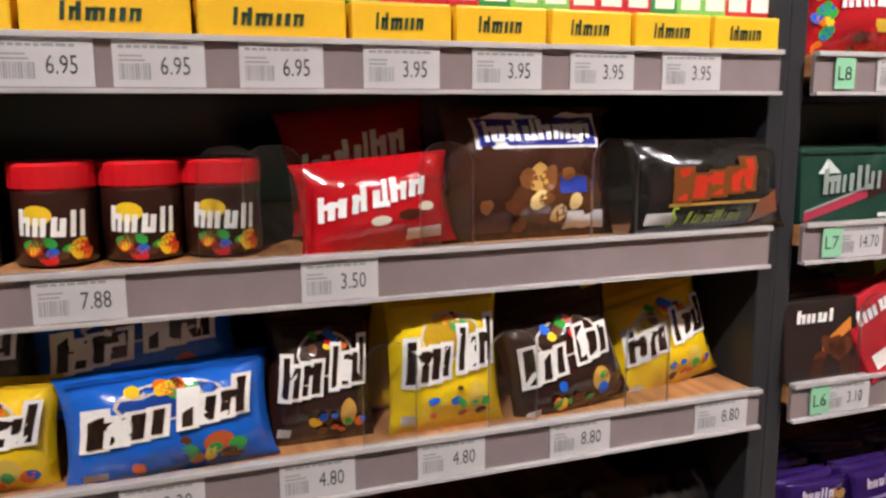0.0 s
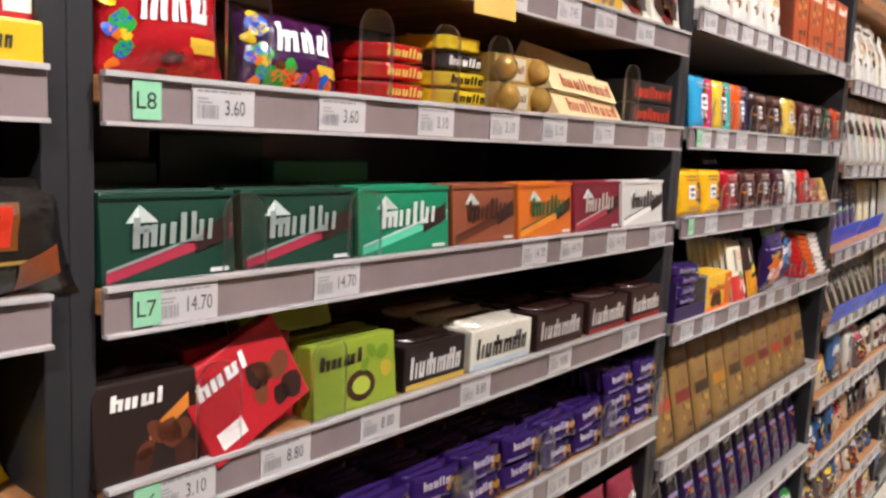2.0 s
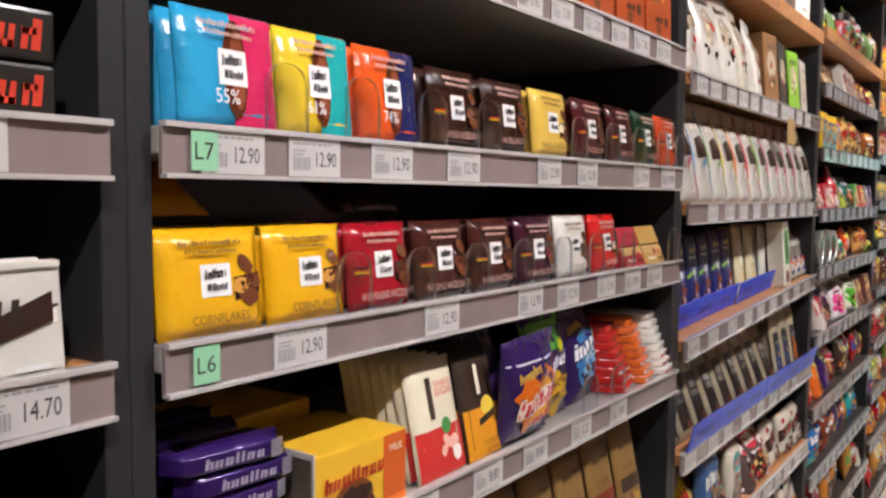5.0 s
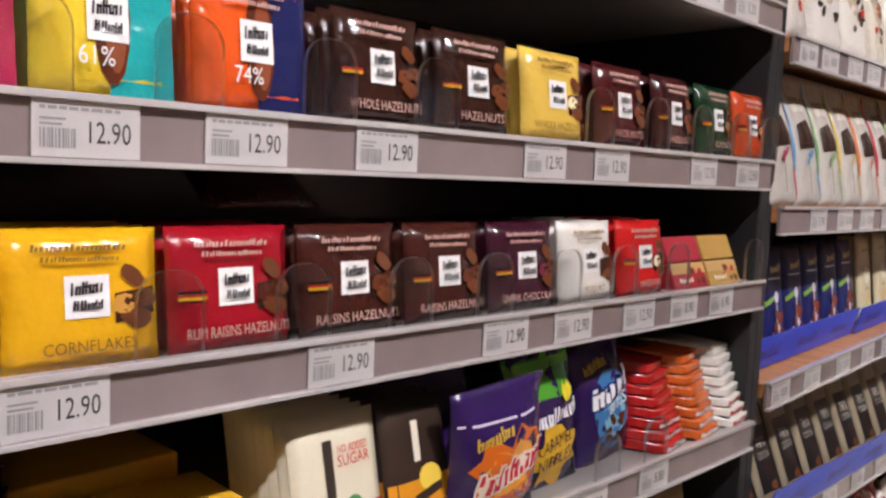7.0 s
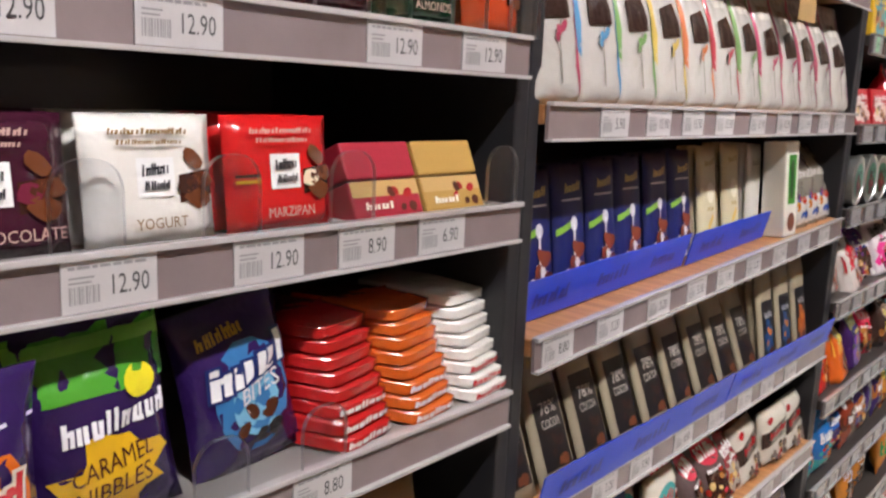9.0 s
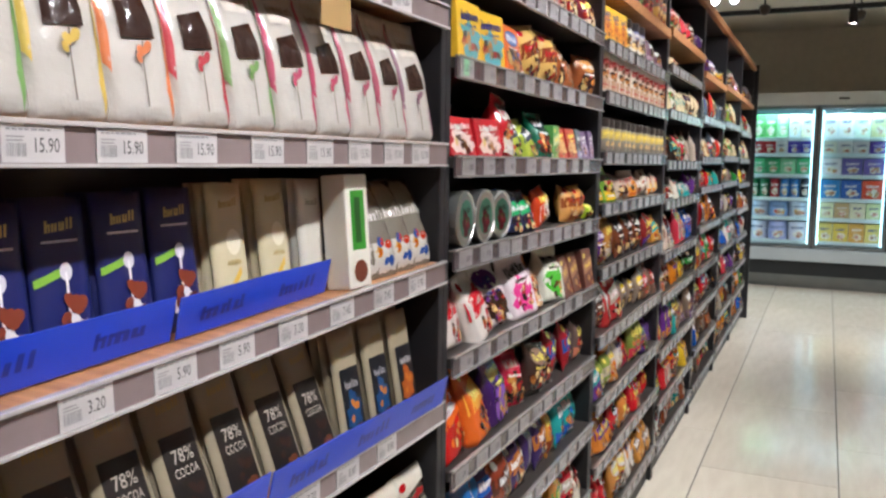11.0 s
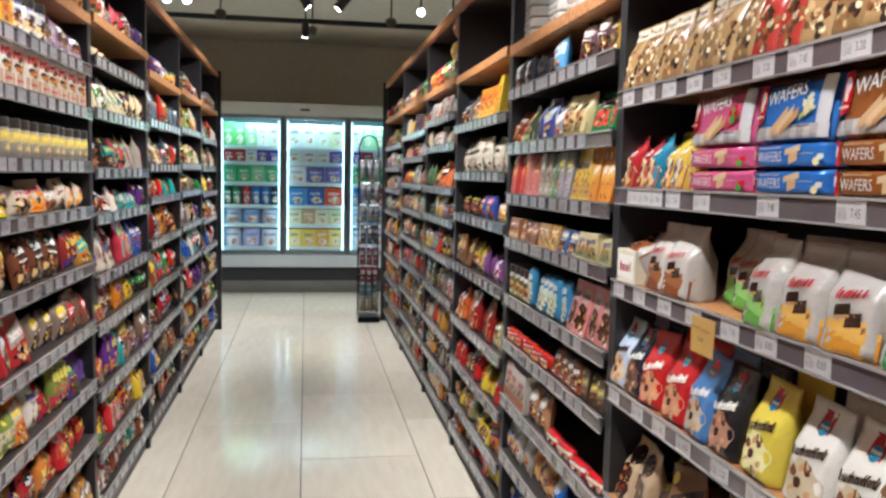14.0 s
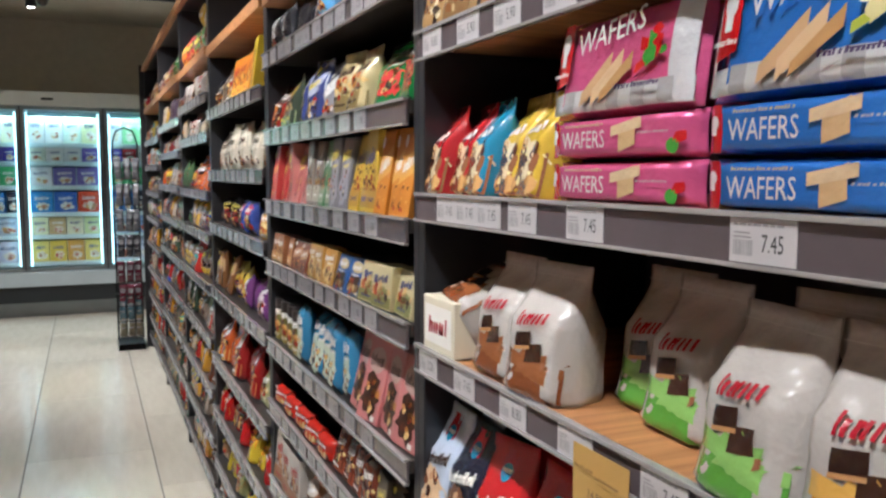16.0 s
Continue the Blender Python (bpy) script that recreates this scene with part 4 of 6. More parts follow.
mmw = lambda c: [("e", 0.02, 0.68, 0.55, 0.17, "c8c0b4"), ("e", 0.02, 0.68, 0.51, 0.15, {"e": "b89010", "1": "0f3c88", "2": "2c150e"}[c[0]]), ("b", 0.0, 0.76, 0.4, 0.07, 9, CANDY, 0.085), ("w", -0.42, 0.55, 0.40, 0.3, 2, "23130d", 0.06, "e8e2da"), ("w", 0.46, 0.62, 0.36, 0.3, 2, "23130d", 0.06, "e8e2da"), ("b", 0.15, 0.2, 0.6, 0.12, 11, CANDY, 0.085), ("e", 0.45, 0.24, 0.16, 0.11, {"e": "d8b84a", "1": "c85a28", "2": "c89a40"}[c[0]]), ("r", -0.85, -0.62, 0.07, 0.14, "b8b4ac"), ("r", -0.93, 0.93, 0.9, 0.94, {"e": "c8a010", "1": "124a9c", "2": "24120c"}[c[0]])]
for key, y, z0, w, h, c, depth, lean, roll in (
        ("mm_y0", -0.715, 0, 0.062 * 2, 0.085, "e8c010", 0.002, 10, 3), ("mm_d0", -0.725, 0.05, 0.12, 0.095, "2c3020", 0.03, 16, 0),
        ("mm_b", -0.574, 0, 0.160, 0.086, "1560c4", -0.006, 12, -3), ("mm_b2", -0.592, 0.050, 0.158, 0.092, "1560c4", 0.026, 16, -5),
        ("mm_br", -0.458, 0, 0.092, 0.112, "2e1812", 0.01, 8, 2), ("mm_y", -0.349, 0, 0.106, 0.122, "ecc408", 0.002, 6, -1),
        ("mm_br2", -0.224, 0, 0.124, 0.106, "2e1812", 0.002, 12, -11), ("mm_y2", -0.100, 0, 0.122, 0.104, "e6be0c", 0.03, 12, -12)):
    y += 0.012
    goods(key, LEFT, y, Z[3] + z0, depth, lean, 0, roll, choc_bag(key, w, h, 0.042, c, mmw(c), label={"e": "bright yellow bag of coloured chocolate buttons", "1": "blue bag of coloured chocolate buttons", "2": "dark brown bag of coloured chocolate buttons"}[c[0]], seed=len(key)))
    if key in ("mm_y", "mm_br", "mm_br2", "mm_y2"):
        goods(key, LEFT, y - 0.004, Z[3] + 0.004, depth + 0.055, lean, 0, roll * 0.4)
for y in (-0.482, -0.345, -0.19, -0.515):
    divider(LEFT, y, Z[2])
for y in (-0.395, -0.285, -0.15):
    divider(LEFT, y, Z[3])
for i in range(6):
    key = ("snick", "marsb")[i > 2]
    goods(key, LEFT, -0.92 + 0.165 * i, Z[4] + 0.001, 0.03, 14, 0, 0)
row(LEFT, -1.05, -0.82, Z[3], "mm_br", None, 2)
row(LEFT, -1.05, -0.87, Z[2], "snick", None, 1)

# second bay: mints, wrapped bars, boxes of bars
Z = L_LEVELS[1]
nip = lambda: [("b", -0.75, 0.5, 0.16, 0.45, 16, ("e8c020", "2f9a3a", "2a58c0", "e07018"), 0.12), ("w", 0.1, 0.62, 0.6, 0.34, 4, "f4f0f0", 0.05), ("r", 0.3, 0.8, 0.22, 0.34, "d8b030"), ("b", 0.2, 0.12, 0.6, 0.08, 8, ("5a2014", "c02020"), 0.1)]
goods("nipr", LEFT, 0.082, Z[1], 0.004, 6, 0, 0, choc_bag("nipr", 0.118, 0.10, 0.035, "a8141c", nip(), label="red bag of coloured chocolate drops"))
goods("nipp", LEFT, 0.222, Z[1], 0.008, 16, 0, 3, choc_bag("nipp", 0.125, 0.082, 0.04, "3a1040", nip() + [("b", 0, 0.2, 0.8, 0.12, 12, CANDY, 0.12)], label="dark purple bag of coloured chocolate drops"))
bar = lambda c, ink, name="chocolate_bar", lab="wrapped chocolate bars stacked flat", w=0.085, h=0.02, d=0.10: (lambda: pack(name, lab, "chocolate bar", "slab", w, h, d, c, "foil", [("w", 0, 0.5, 0.7, 0.5, 6, ink, 0)], "stacked bars"))
for k in range(3):
    goods("redbar", LEFT, 0.362 + 0.003 * k, Z[1] + 0.0205 * k, 0.01 + 0.004 * k, 0, 2, 0, bar("cc2020", "e8c860"))
for k in range(4):
    goods("yelbar" if k != 2 else "darkbar", LEFT, 0.47, Z[1] + 0.0205 * k, 0.008 + 0.004 * k, 0, -2, 0, bar("f0ca20", "2a2018") if k != 2 else bar("2a1c18", "f0ece0"))


def praline():
    ob = pack("praline_box", "clear box of gold-wrapped pralines", "praline box", "box", 0.10, 0.034, 0.05, "c8a860", "foil", [("r", -0.3, 0.3, 0.1, 0.9, "e8dcc0"), ("w", 0, 0.5, 0.25, 0.3, 5, "7a4a20", 0)])
    for sx in (-0.036, 0.036, -0.036, 0.036):
        v, f = lathe([(0.004, 0), (0.012, 0.003), (0.016, 0.012), (0.016, 0.02), (0.010, 0.030), (0.003, 0.033)], 12)
        b = under(new("praline", mesh("praline", [(x + sx, y - 0.004, z) for x, y, z in v], f, [mat("e0b860", "foil")], smooth=True)), ob)
    return ob


goods("praline", LEFT, 0.572, Z[1], 0.006, 0, 0, 0, praline)
goods("praline", LEFT, 0.572, Z[1] + 0.035, 0.012, 0, 0, 0, praline)


def prism(c, ink, lab):
    def make():
        w, h, d = 0.185, 0.032, 0.036
        vs = [(-w / 2, 0, 0), (w / 2, 0, 0), (w / 2, d, 0), (-w / 2, d, 0), (-w / 2, d * 0.55, h), (w / 2, d * 0.55, h)]
        fs = [(0, 1, 5, 4), (1, 2, 5), (2, 3, 4, 5), (3, 0, 4), (0, 3, 2, 1)]
        ob = new("triangular_chocolate_box", mesh("triangular_chocolate_box", vs, fs, [mat(c, "card")]))
        pr = Print(lambda u, v: (u * w / 2, d * 0.55 * v, h * v), w, h)
        pr.draw([("w", 0.1, 0.5, 0.75, 0.55, 9, ink, 0)], "card", random.Random(1))
        tagged(under(new("printed_front", mesh("printed_front", pr.v, pr.f, pr.mats, pr.m)), ob), kind="stuff")
        return tagged(ob, lab, "chocolate box", "triangular boxes")
    return make


goods("prism", LEFT, 0.755, Z[1], 0.004, 0, 0, 2, prism("e8d2a0", "a03a18", "long cream triangular chocolate carton"))
goods("prism", LEFT, 0.75, Z[1] + 0.031, 0.014, 0, 0, 3)
goods("prism", LEFT, 0.735, Z[1] + 0.060, 0.04, 0, 0, 4)
for k in range(2):
    goods("darkprism", LEFT, 0.945, Z[1] + 0.034 * k, 0.006, 0, 0, 0, lambda: pack("chocolate_box", "flat black carton with red lettering bars", "chocolate box", "box", 0.15, 0.032, 0.08, "16130f", "card", [("w", 0.0, 0.5, 0.85, 0.6, 9, "c83a24", 0)], "dark cartons"))
divider(LEFT, 0.15, Z[1]), divider(LEFT, 0.305, Z[1]), divider(LEFT, 0.415, Z[1]), divider(LEFT, 0.515, Z[1]), divider(LEFT, 0.86, Z[1])
mint = lambda c, st, ink="d8d6d0": [("q", -0.95, 0.95, 0.02, 0.14, 0.44, 0.58, st), ("q", -0.66, -0.46, 0.66, 0.66, 0.66, 0.86, "cfd6d0"), ("q", -0.46, -0.2, 0.66, 0.86, 0.66, 0.66, "b8c0ba"), ("q", -0.95, 0.95, 0.14, 0.17, 0.58, 0.61, ink), ("w", 0.02, 0.58, 0.62, 0.34, 5, ink, 0.06), ("q", 0.35, 0.9, 0.28, 0.5, 0.45, 0.72, "2c1610"), ("r", 0.55, 0.85, 0.04, 0.09, "d0d0cc"), ("r", -0.98, 0.98, 0.93, 0.985, c)]
m_edges = [0.018, 0.149, 0.294, 0.447, 0.583, 0.724, 0.871, 1.027]
for i, (c, st, ink) in enumerate((("0b3628", "a02c42", "8a938d"), ("0b3628", "a02c42", "8a938d"), ("12805a", "5ac8a0", "c4ccc6"), ("8a4a30", "5a2c1a", "3a2018"), ("d06a1c", "e89030", "2a5a34"), ("7a1c2c", "a83848", "b8a8a0"), ("c8c4bc", "e8e4dc", "2a2420"))):
    a, b = m_edges[i], m_edges[i + 1]
    mk = lambda c=c, st=st, ink=ink, w=b - a - 0.008: pack("mint_box", "flat carton of chocolate mints with a slanted stripe", "mint box", "box", w, 0.072, 0.022, c, "card", mint(c, st, ink), "mint boxes", seed=4)
    for k in range(4 if i < 3 else 2):
        goods(("mint", i), LEFT, (a + b) / 2, Z[2], 0.006 + 0.024 * k, 5, 0, 0, mk)
goods(("mint", 0), LEFT, 0.09, Z[2] + 0.017, 0.14, 0, 0, 0)
goods(("mint", 2), LEFT, 0.36, Z[2] + 0.02, 0.13, 0, 0, 0)
goods(("mint", 1), LEFT, 0.26, Z[2] + 0.045, 0.2, 0, 0, 0)
divider(LEFT, 0.150, Z[2], 0.07), divider(LEFT, 0.298, Z[2], 0.07)
dars = lambda c: [("w", -0.3, 0.78, 0.5, 0.18, 4, "f0ece6", 0.03), ("b", 0.4, 0.35, 0.45, 0.22, 6, ("4a2414", "6a3820", "2a130c"), 0.22), ("r", -0.8, -0.3, 0.12, 0.3, "e8e0d8")]
goods("dars_d", LEFT, 0.062, Z[3], 0.004, 6, 0, 0, lambda: pack("chocolate_carton", "dark brown carton of chocolate squares", "chocolate box", "box", 0.095, 0.082, 0.02, "201410", "card", [("w", -0.2, 0.8, 0.5, 0.16, 4, "e8e4de", 0.0), ("q", 0.0, 0.8, 0.3, 0.45, 0.6, 0.75, "c87828"), ("b", 0.2, 0.25, 0.6, 0.2, 6, ("3a1c10", "5a2c18"), 0.25)]))
goods("dars_d", LEFT, 0.062, Z[3], 0.03, 6)
goods("dars_r", LEFT, 0.178, Z[3] + 0.012, 0.0, 14, 0, -22, lambda: pack("chocolate_carton", "red carton of chocolate squares leaning askew", "chocolate box", "box", 0.122, 0.088, 0.022, "b01824", "card", dars("r")))
goods("dars_r", LEFT, 0.178, Z[3], 0.034, 6)
for k in range(3):
    goods("dars_g", LEFT, 0.302, Z[3], 0.006 + 0.022 * k, 6, 0, 0, lambda: pack("chocolate_carton", "lime green carton of chocolate squares", "chocolate box", "box", 0.122, 0.075, 0.02, "8a9c2c", "card", [("w", -0.35, 0.75, 0.5, 0.2, 4, "2c2018", 0.03), ("e", 0.1, 0.32, 0.35, 0.22, "3a2012"), ("e", 0.1, 0.32, 0.22, 0.13, "a8b840"), ("b", 0.4, 0.6, 0.4, 0.2, 4, ("b8a030", "6a8a20"), 0.15)]))
for k in range(5):
    goods("dars_g", LEFT, 0.262, Z[3] + 0.078 + 0.0, 0.07 + 0.022 * k, 20)


def bar_tray(c, front, ink, w, lab):
    def make():
        ob = pack("bar_display_box", lab, "bar carton", "box", w, 0.052, 0.16, c, "card", [("w", -0.02, 0.52, 0.82, 0.5, 8, ink, 0.0), ("r", -0.95, 0.95, 0.03, 0.16, front)], "cartons of bars", seed=6)
        for k in range(3):
            v, f, fr, sm = slab_shape(w * 0.92, 0.024, 0.05)
            b = under(new("bar", mesh("bar", [(x, y + 0.008 + 0.052 * k, z + 0.034) for x, y, z in v], f, [mat(c, "foil")], smooth=True)), ob)
        return ob
    return make


for key, a, b, c, fr, ink in (("h1", 0.372, 0.487, "1e1210", "c8a84a", "d8d4d0"), ("h2", 0.495, 0.633, "d8d4c4", "b8c8d0", "2a2420"), ("h3", 0.643, 0.775, "2a1410", "3a2018", "c8c0ba"), ("h4", 0.788, 0.915, "2c130f", "8a1818", "d0c8c0"), ("h5", 0.925, 1.045, "2c130f", "8a1818", "d0c8c0")):
    goods(key, LEFT, (a + b) / 2, Z[3], 0.006, 0, 0, 0, bar_tray(c, fr, ink, b - a - 0.004, "dark carton of chocolate bars with pale lettering" if key != "h2" else "cream carton of white chocolate bars"))
divider(LEFT, 0.125, Z[3]), divider(LEFT, 0.255, Z[3])
pur = lambda: pack("chocolate_bar", "purple foil chocolate bar", "chocolate bar", "slab", 0.088, 0.036, 0.012, "33195e", "foil", [("w", -0.1, 0.62, 0.55, 0.3, 6, "d8cce0", 0), ("b", 0.5, 0.35, 0.3, 0.25, 4, ("5a2c18", "b08040"), 0.14), ("r", -0.9, 0.0, 0.1, 0.2, "9080b0")], "purple bars")
for i in range(11):
    for k in range(7):
        for q in range(2 if i < 9 else 3):
            goods("purple", LEFT, 0.075 + 0.094 * i, Z[4] + 0.002 + 0.037 * q, 0.006 + 0.016 * k, 8 + SHELF_RNG.uniform(-3, 8), SHELF_RNG.uniform(-5, 5), SHELF_RNG.uniform(-4, 4), pur)
for i in range(5):
    divider(LEFT, 0.3 + 0.19 * i, Z[4], 0.07)
row(LEFT, 0.04, 1.04, Z[5], "pinkbag", choc_bag("pinkbag", 0.1, 0.11, 0.04, "8a3040", [("w", 0, 0.6, 0.7, 0.2, 5, "f0e0d8", 0), ("b", 0, 0.3, 0.6, 0.15, 8, ("5a2c18", "e0c0a0"), 0.16)]), 9)
hanging_card(LEFT, 0.49, Z[0] + 0.01, 0.078, 0.062, "d8b460")

# third bay: square bars in rows
Z = L_LEVELS[2]


def square_bar(c, c2, words, lab, w=0.094, h=0.093, split=False, pale=False):
    def make():
        it = []
        if split:
            it += [("r", 0.02, 0.98, 0.02, 0.97, c2), ("e", 0.05, 0.5, 0.26, 0.42, "5a2a18"), ("e", 0.1, 0.5, 0.16, 0.34, "8a4a30")]
        else:
            it += [("b", 0.62, 0.55, 0.2, 0.28, 5, (c2, "4a2414", "6a3a20"), 0.18), ("q", 0.35, 0.9, 0.3, 0.52, 0.36, 0.56, "3a1c12")]
        it += [("r", -0.3, 0.28, 0.36, 0.66, "f2f0ec"), ("w", -0.01, 0.575, 0.22, 0.09, 5, "2c2a30", 0.02), ("w", -0.01, 0.45, 0.2, 0.07, 5, "2c2a30", 0)]
        ink = "7a5a28" if pale else "c09c92"
        it += [("w", -0.1, 0.86, 0.6, 0.05, 11, ink, 0), ("w", -0.1, 0.78, 0.5, 0.04, 11, ink, 0)]
        if not split and not pale:
            it += [("r", -0.92, -0.5, 0.47, 0.495, "1c1a18"), ("r", -0.92, -0.5, 0.445, 0.47, "b02020"), ("r", -0.92, -0.5, 0.42, 0.445, "d8a820")]
        for k, t in enumerate(words):
            it.append(("t", -0.2 if split else 0.0, 0.12 - 0.12 * k + (0.08 if split else 0), 0.085 if not split else 0.12, t, ink if not split else "f0f0f0", 1.7 if not split else 0.5))
        return pack("square_chocolate_bar", lab, "chocolate bar", "slab", w, h, 0.016, c, "film", it, "square chocolate bars", seed=7)
    return make


C1 = [(1.115, 1.21, "2f9ac8", "c8285a", ("55%",), True), (1.214, 1.30, "e8c430", "1fa0a0", ("61%",), True), (1.312, 1.40, "e0581c", "1c2050", ("74%",), True), (1.424, 1.507, "331a12", "6a3a22", ("WHOLE HAZELNUTS",), False), (1.527, 1.615, "331a12", "6a3a22", ("HAZELNUTS",), False), (1.634, 1.727, "dcb850", "f0e0b0", ("WHOLE HAZELNUTS",), False), (1.748, 1.838, "4a1418", "6a3020", ("HAZELNUTS",), False), (1.857, 1.937, "3c1216", "6a3020", ("HAZELNUTS",), False), (1.952, 2.038, "12341f", "8a6a40", ("ALMONDS",), False), (2.045, 2.128, "b8431c", "d88a50", (), False)]
for i, (a, b, c, c2, words, split) in enumerate(C1):
    mk = square_bar(c, c2, words, {True: "two-tone square chocolate bar with a cocoa pod print"}.get(split, "square nut chocolate bar in printed wrapper"), min(0.097, b - a - 0.002), 0.092 if split else 0.086, split, c == "dcb850")
    for k in range(3):
        goods(("c1", i), LEFT, (a + b) / 2, Z[1], 0.004 + 0.019 * k, 6, SHELF_RNG.uniform(-3, 3), 0, mk)
for y in (1.305, 1.412, 1.517, 1.74, 1.847, 1.945, 2.042, 2.122, 1.212):
    divider(LEFT, y, Z[1], 0.056)
C2 = [(1.094, 1.196, "e0a80c", "c89040", ("CORNFLAKES",), 1), (1.199, 1.293, "e0a80c", "c89040", ("CORNFLAKES",), 1), (1.297, 1.392, "980f20", "4a1a14", ("RUM RAISINS HAZELNUTS",), 0), (1.397, 1.494, "3e1812", "5a2a18", ("RAISINS HAZELNUTS",), 0), (1.50, 1.593, "3e1812", "5a2a18", ("RAISINS HAZELNUTS",), 0), (1.60, 1.697, "3a1024", "6a1c34", ("DARK CHOCOLATE",), 0), (1.702, 1.796, "e2ded6", "3a2018", ("YOGURT",), 1), (1.802, 1.9, "c81c1c", "e8d0b0", ("MARZIPAN",), 0)]
for i, (a, b, c, c2, words, pale) in enumerate(C2):
    mk = square_bar(c, c2, words, "square chocolate bar in a glossy " + {"e0": "yellow", "98": "crimson", "3e": "brown", "3a": "plum", "e2": "white", "c8": "red"}[c[:2]] + " wrapper", min(0.099, b - a - 0.002), 0.083, False, bool(pale))
    for k in range(4):
        goods(("c2", i // 1), LEFT, (a + b) / 2, Z[2], 0.004 + 0.019 * k, 6, SHELF_RNG.uniform(-3, 3), 0, mk)
for a in (1.13, 1.4):
    for k in range(2):
        goods(("c2", 0 if a < 1.2 else 3), LEFT, a + 0.02, Z[2] + 0.097 + 0.0 * k, 0.08 + 0.02 * k, 55)
for k, c in enumerate(("a8283a", "b8924a")):
    for q in range(2):
        goods(("mini", c), LEFT, 1.962 + 0.084 * k, Z[2] + 0.031 * q, 0.008 + 0.012 * q, 24, 0, 0, lambda c=c: pack("mini_chocolate_box", "small flat box of assorted chocolates", "chocolate box", "box", 0.08, 0.032, 0.05, c, "card", [("r", -0.97, 0.97, 0.55, 0.97, "c8a468"), ("b", 0.3, 0.4, 0.5, 0.3, 6, ("e0c080", "b02020", "5a2a18"), 0.12), ("w", -0.3, 0.3, 0.4, 0.2, 4, "f0e8d8", 0)]))
for y in (1.294, 1.394, 1.497, 1.597, 1.70, 1.80, 1.91, 2.10):
    divider(LEFT, y, Z[2], 0.056)


def bar_tray_open():
    """Shallow open display tray with a low front lip."""
    w, d, h = 0.146, 0.17, 0.075
    ob = new("display_tray", from_bm("display_tray", boxes((-w / 2, w / 2, 0, d, 0, 0.003)), mat("2a1648", "card")))
    part("side_wall", boxes((-w / 2, -w / 2 + 0.002, 0.0, d, 0.003, h)), mat("2a1648", "card"), ob)
    part("side_wall", boxes((w / 2 - 0.002, w / 2, 0.0, d, 0.003, h)), mat("b8b0a8", "card"), ob, "pale bare inner side")
    part("front_lip", boxes((-w / 2 + 0.002, w / 2 - 0.002, 0.0, 0.002, 0.003, 0.026)), mat("2a1648", "card"), ob)
    part("back_wall", boxes((-w / 2 + 0.002, w / 2 - 0.002, d - 0.002, d, 0.003, h)), mat("2a1648", "card"), ob)
    return tagged(ob, "dark purple open card tray of chocolate bars", "display tray")


goods("purtray", LEFT, 1.172, Z[3], 0.002, 0, 0, 0, bar_tray_open)
for k in range(5):
    for q in range(3):
        goods("purstack", LEFT, 1.172 + SHELF_RNG.uniform(-0.008, 0.008), Z[3] + 0.004 + 0.0195 * k, 0.012 + 0.05 * q, 0, SHELF_RNG.uniform(-9, 9), SHELF_RNG.uniform(-1.5, 1.5), lambda: pack("chocolate_bar", "purple foil chocolate bar lying in a tray", "chocolate bar", "slab", 0.112, 0.019, 0.046, "33195e", "foil", [("w", 0, 0.5, 0.5, 0.45, 7, "b0a4c0", 0), ("r", 0.62, 0.95, 0.1, 0.9, "8a8494")], "purple bars"))
goods("raisinbox", LEFT, 1.308, Z[3], 0.002, 0, 0, 0, lambda: pack("candy_carton", "yellow carton of chocolate raisins with an orange corner", "candy carton", "box", 0.13, 0.072, 0.11, "e0b028", "card", [("r", 0.45, 0.97, 0.03, 0.97, "cc5a18"), ("e", -0.2, 0.3, 0.42, 0.26, "7a4418"), ("b", -0.2, 0.26, 0.4, 0.14, 10, ("4a2412", "2e160c"), 0.12), ("w", -0.2, 0.62, 0.62, 0.2, 8, "b03018", 0.06), ("t", 0.7, 0.75, 0.1, "MILK", "f4ecd8", 0.45), ("r", -0.97, 0.97, 0.02, 0.12, "e8781c")]))
goods("raisinbox", LEFT, 1.300, Z[3] + 0.012, 0.125, 0, 3)
for k in range(7):
    goods("diab", LEFT, 1.446 - 0.001 * k, Z[3], 0.002 + 0.0135 * k, 12, 2, 0, lambda: pack("tall_chocolate_bar", "cream tall chocolate tablet with a red foot", "chocolate bar", "slab", 0.088, 0.128, 0.0125, "dcd4bc", "card", [("r", -0.98, 0.98, 0.02, 0.42, "c4302c"), ("t", 0.3, 0.76, 0.05, "NO ADDED", "c83c34", 0.7), ("t", 0.3, 0.68, 0.07, "SUGAR", "c83c34", 0.75), ("r", -0.35, -0.15, 0.5, 0.85, "3a3028"), ("e", 0.25, 0.42, 0.2, 0.07, "4a8a4a"), ("b", 0.2, 0.22, 0.4, 0.08, 4, ("f0e0d8", "e8b0a0"), 0.2)], "sugar-free bars"))
for k in range(5):
    goods("diab2", LEFT, 1.530 - 0.001 * k, Z[3], 0.002 + 0.0135 * k, 12, 2, 0, lambda: pack("tall_chocolate_bar", "dark brown tall chocolate tablet with an orange foot", "chocolate bar", "slab", 0.076, 0.128, 0.0125, "33241b", "card", [("r", -0.98, 0.98, 0.02, 0.46, "d89018"), ("r", -0.2, 0.0, 0.58, 0.85, "e0d8c8"), ("e", 0.25, 0.46, 0.36, 0.09, "e8c84a"), ("q", -0.3, 0.6, 0.3, 0.36, 0.36, 0.42, "33241b"), ("t", 0.2, 0.12, 0.05, "NO ADDED", "7a4a10", 0.9), ("t", 0.2, 0.05, 0.05, "SUGAR", "7a4a10", 0.7)], "sugar-free bars"))
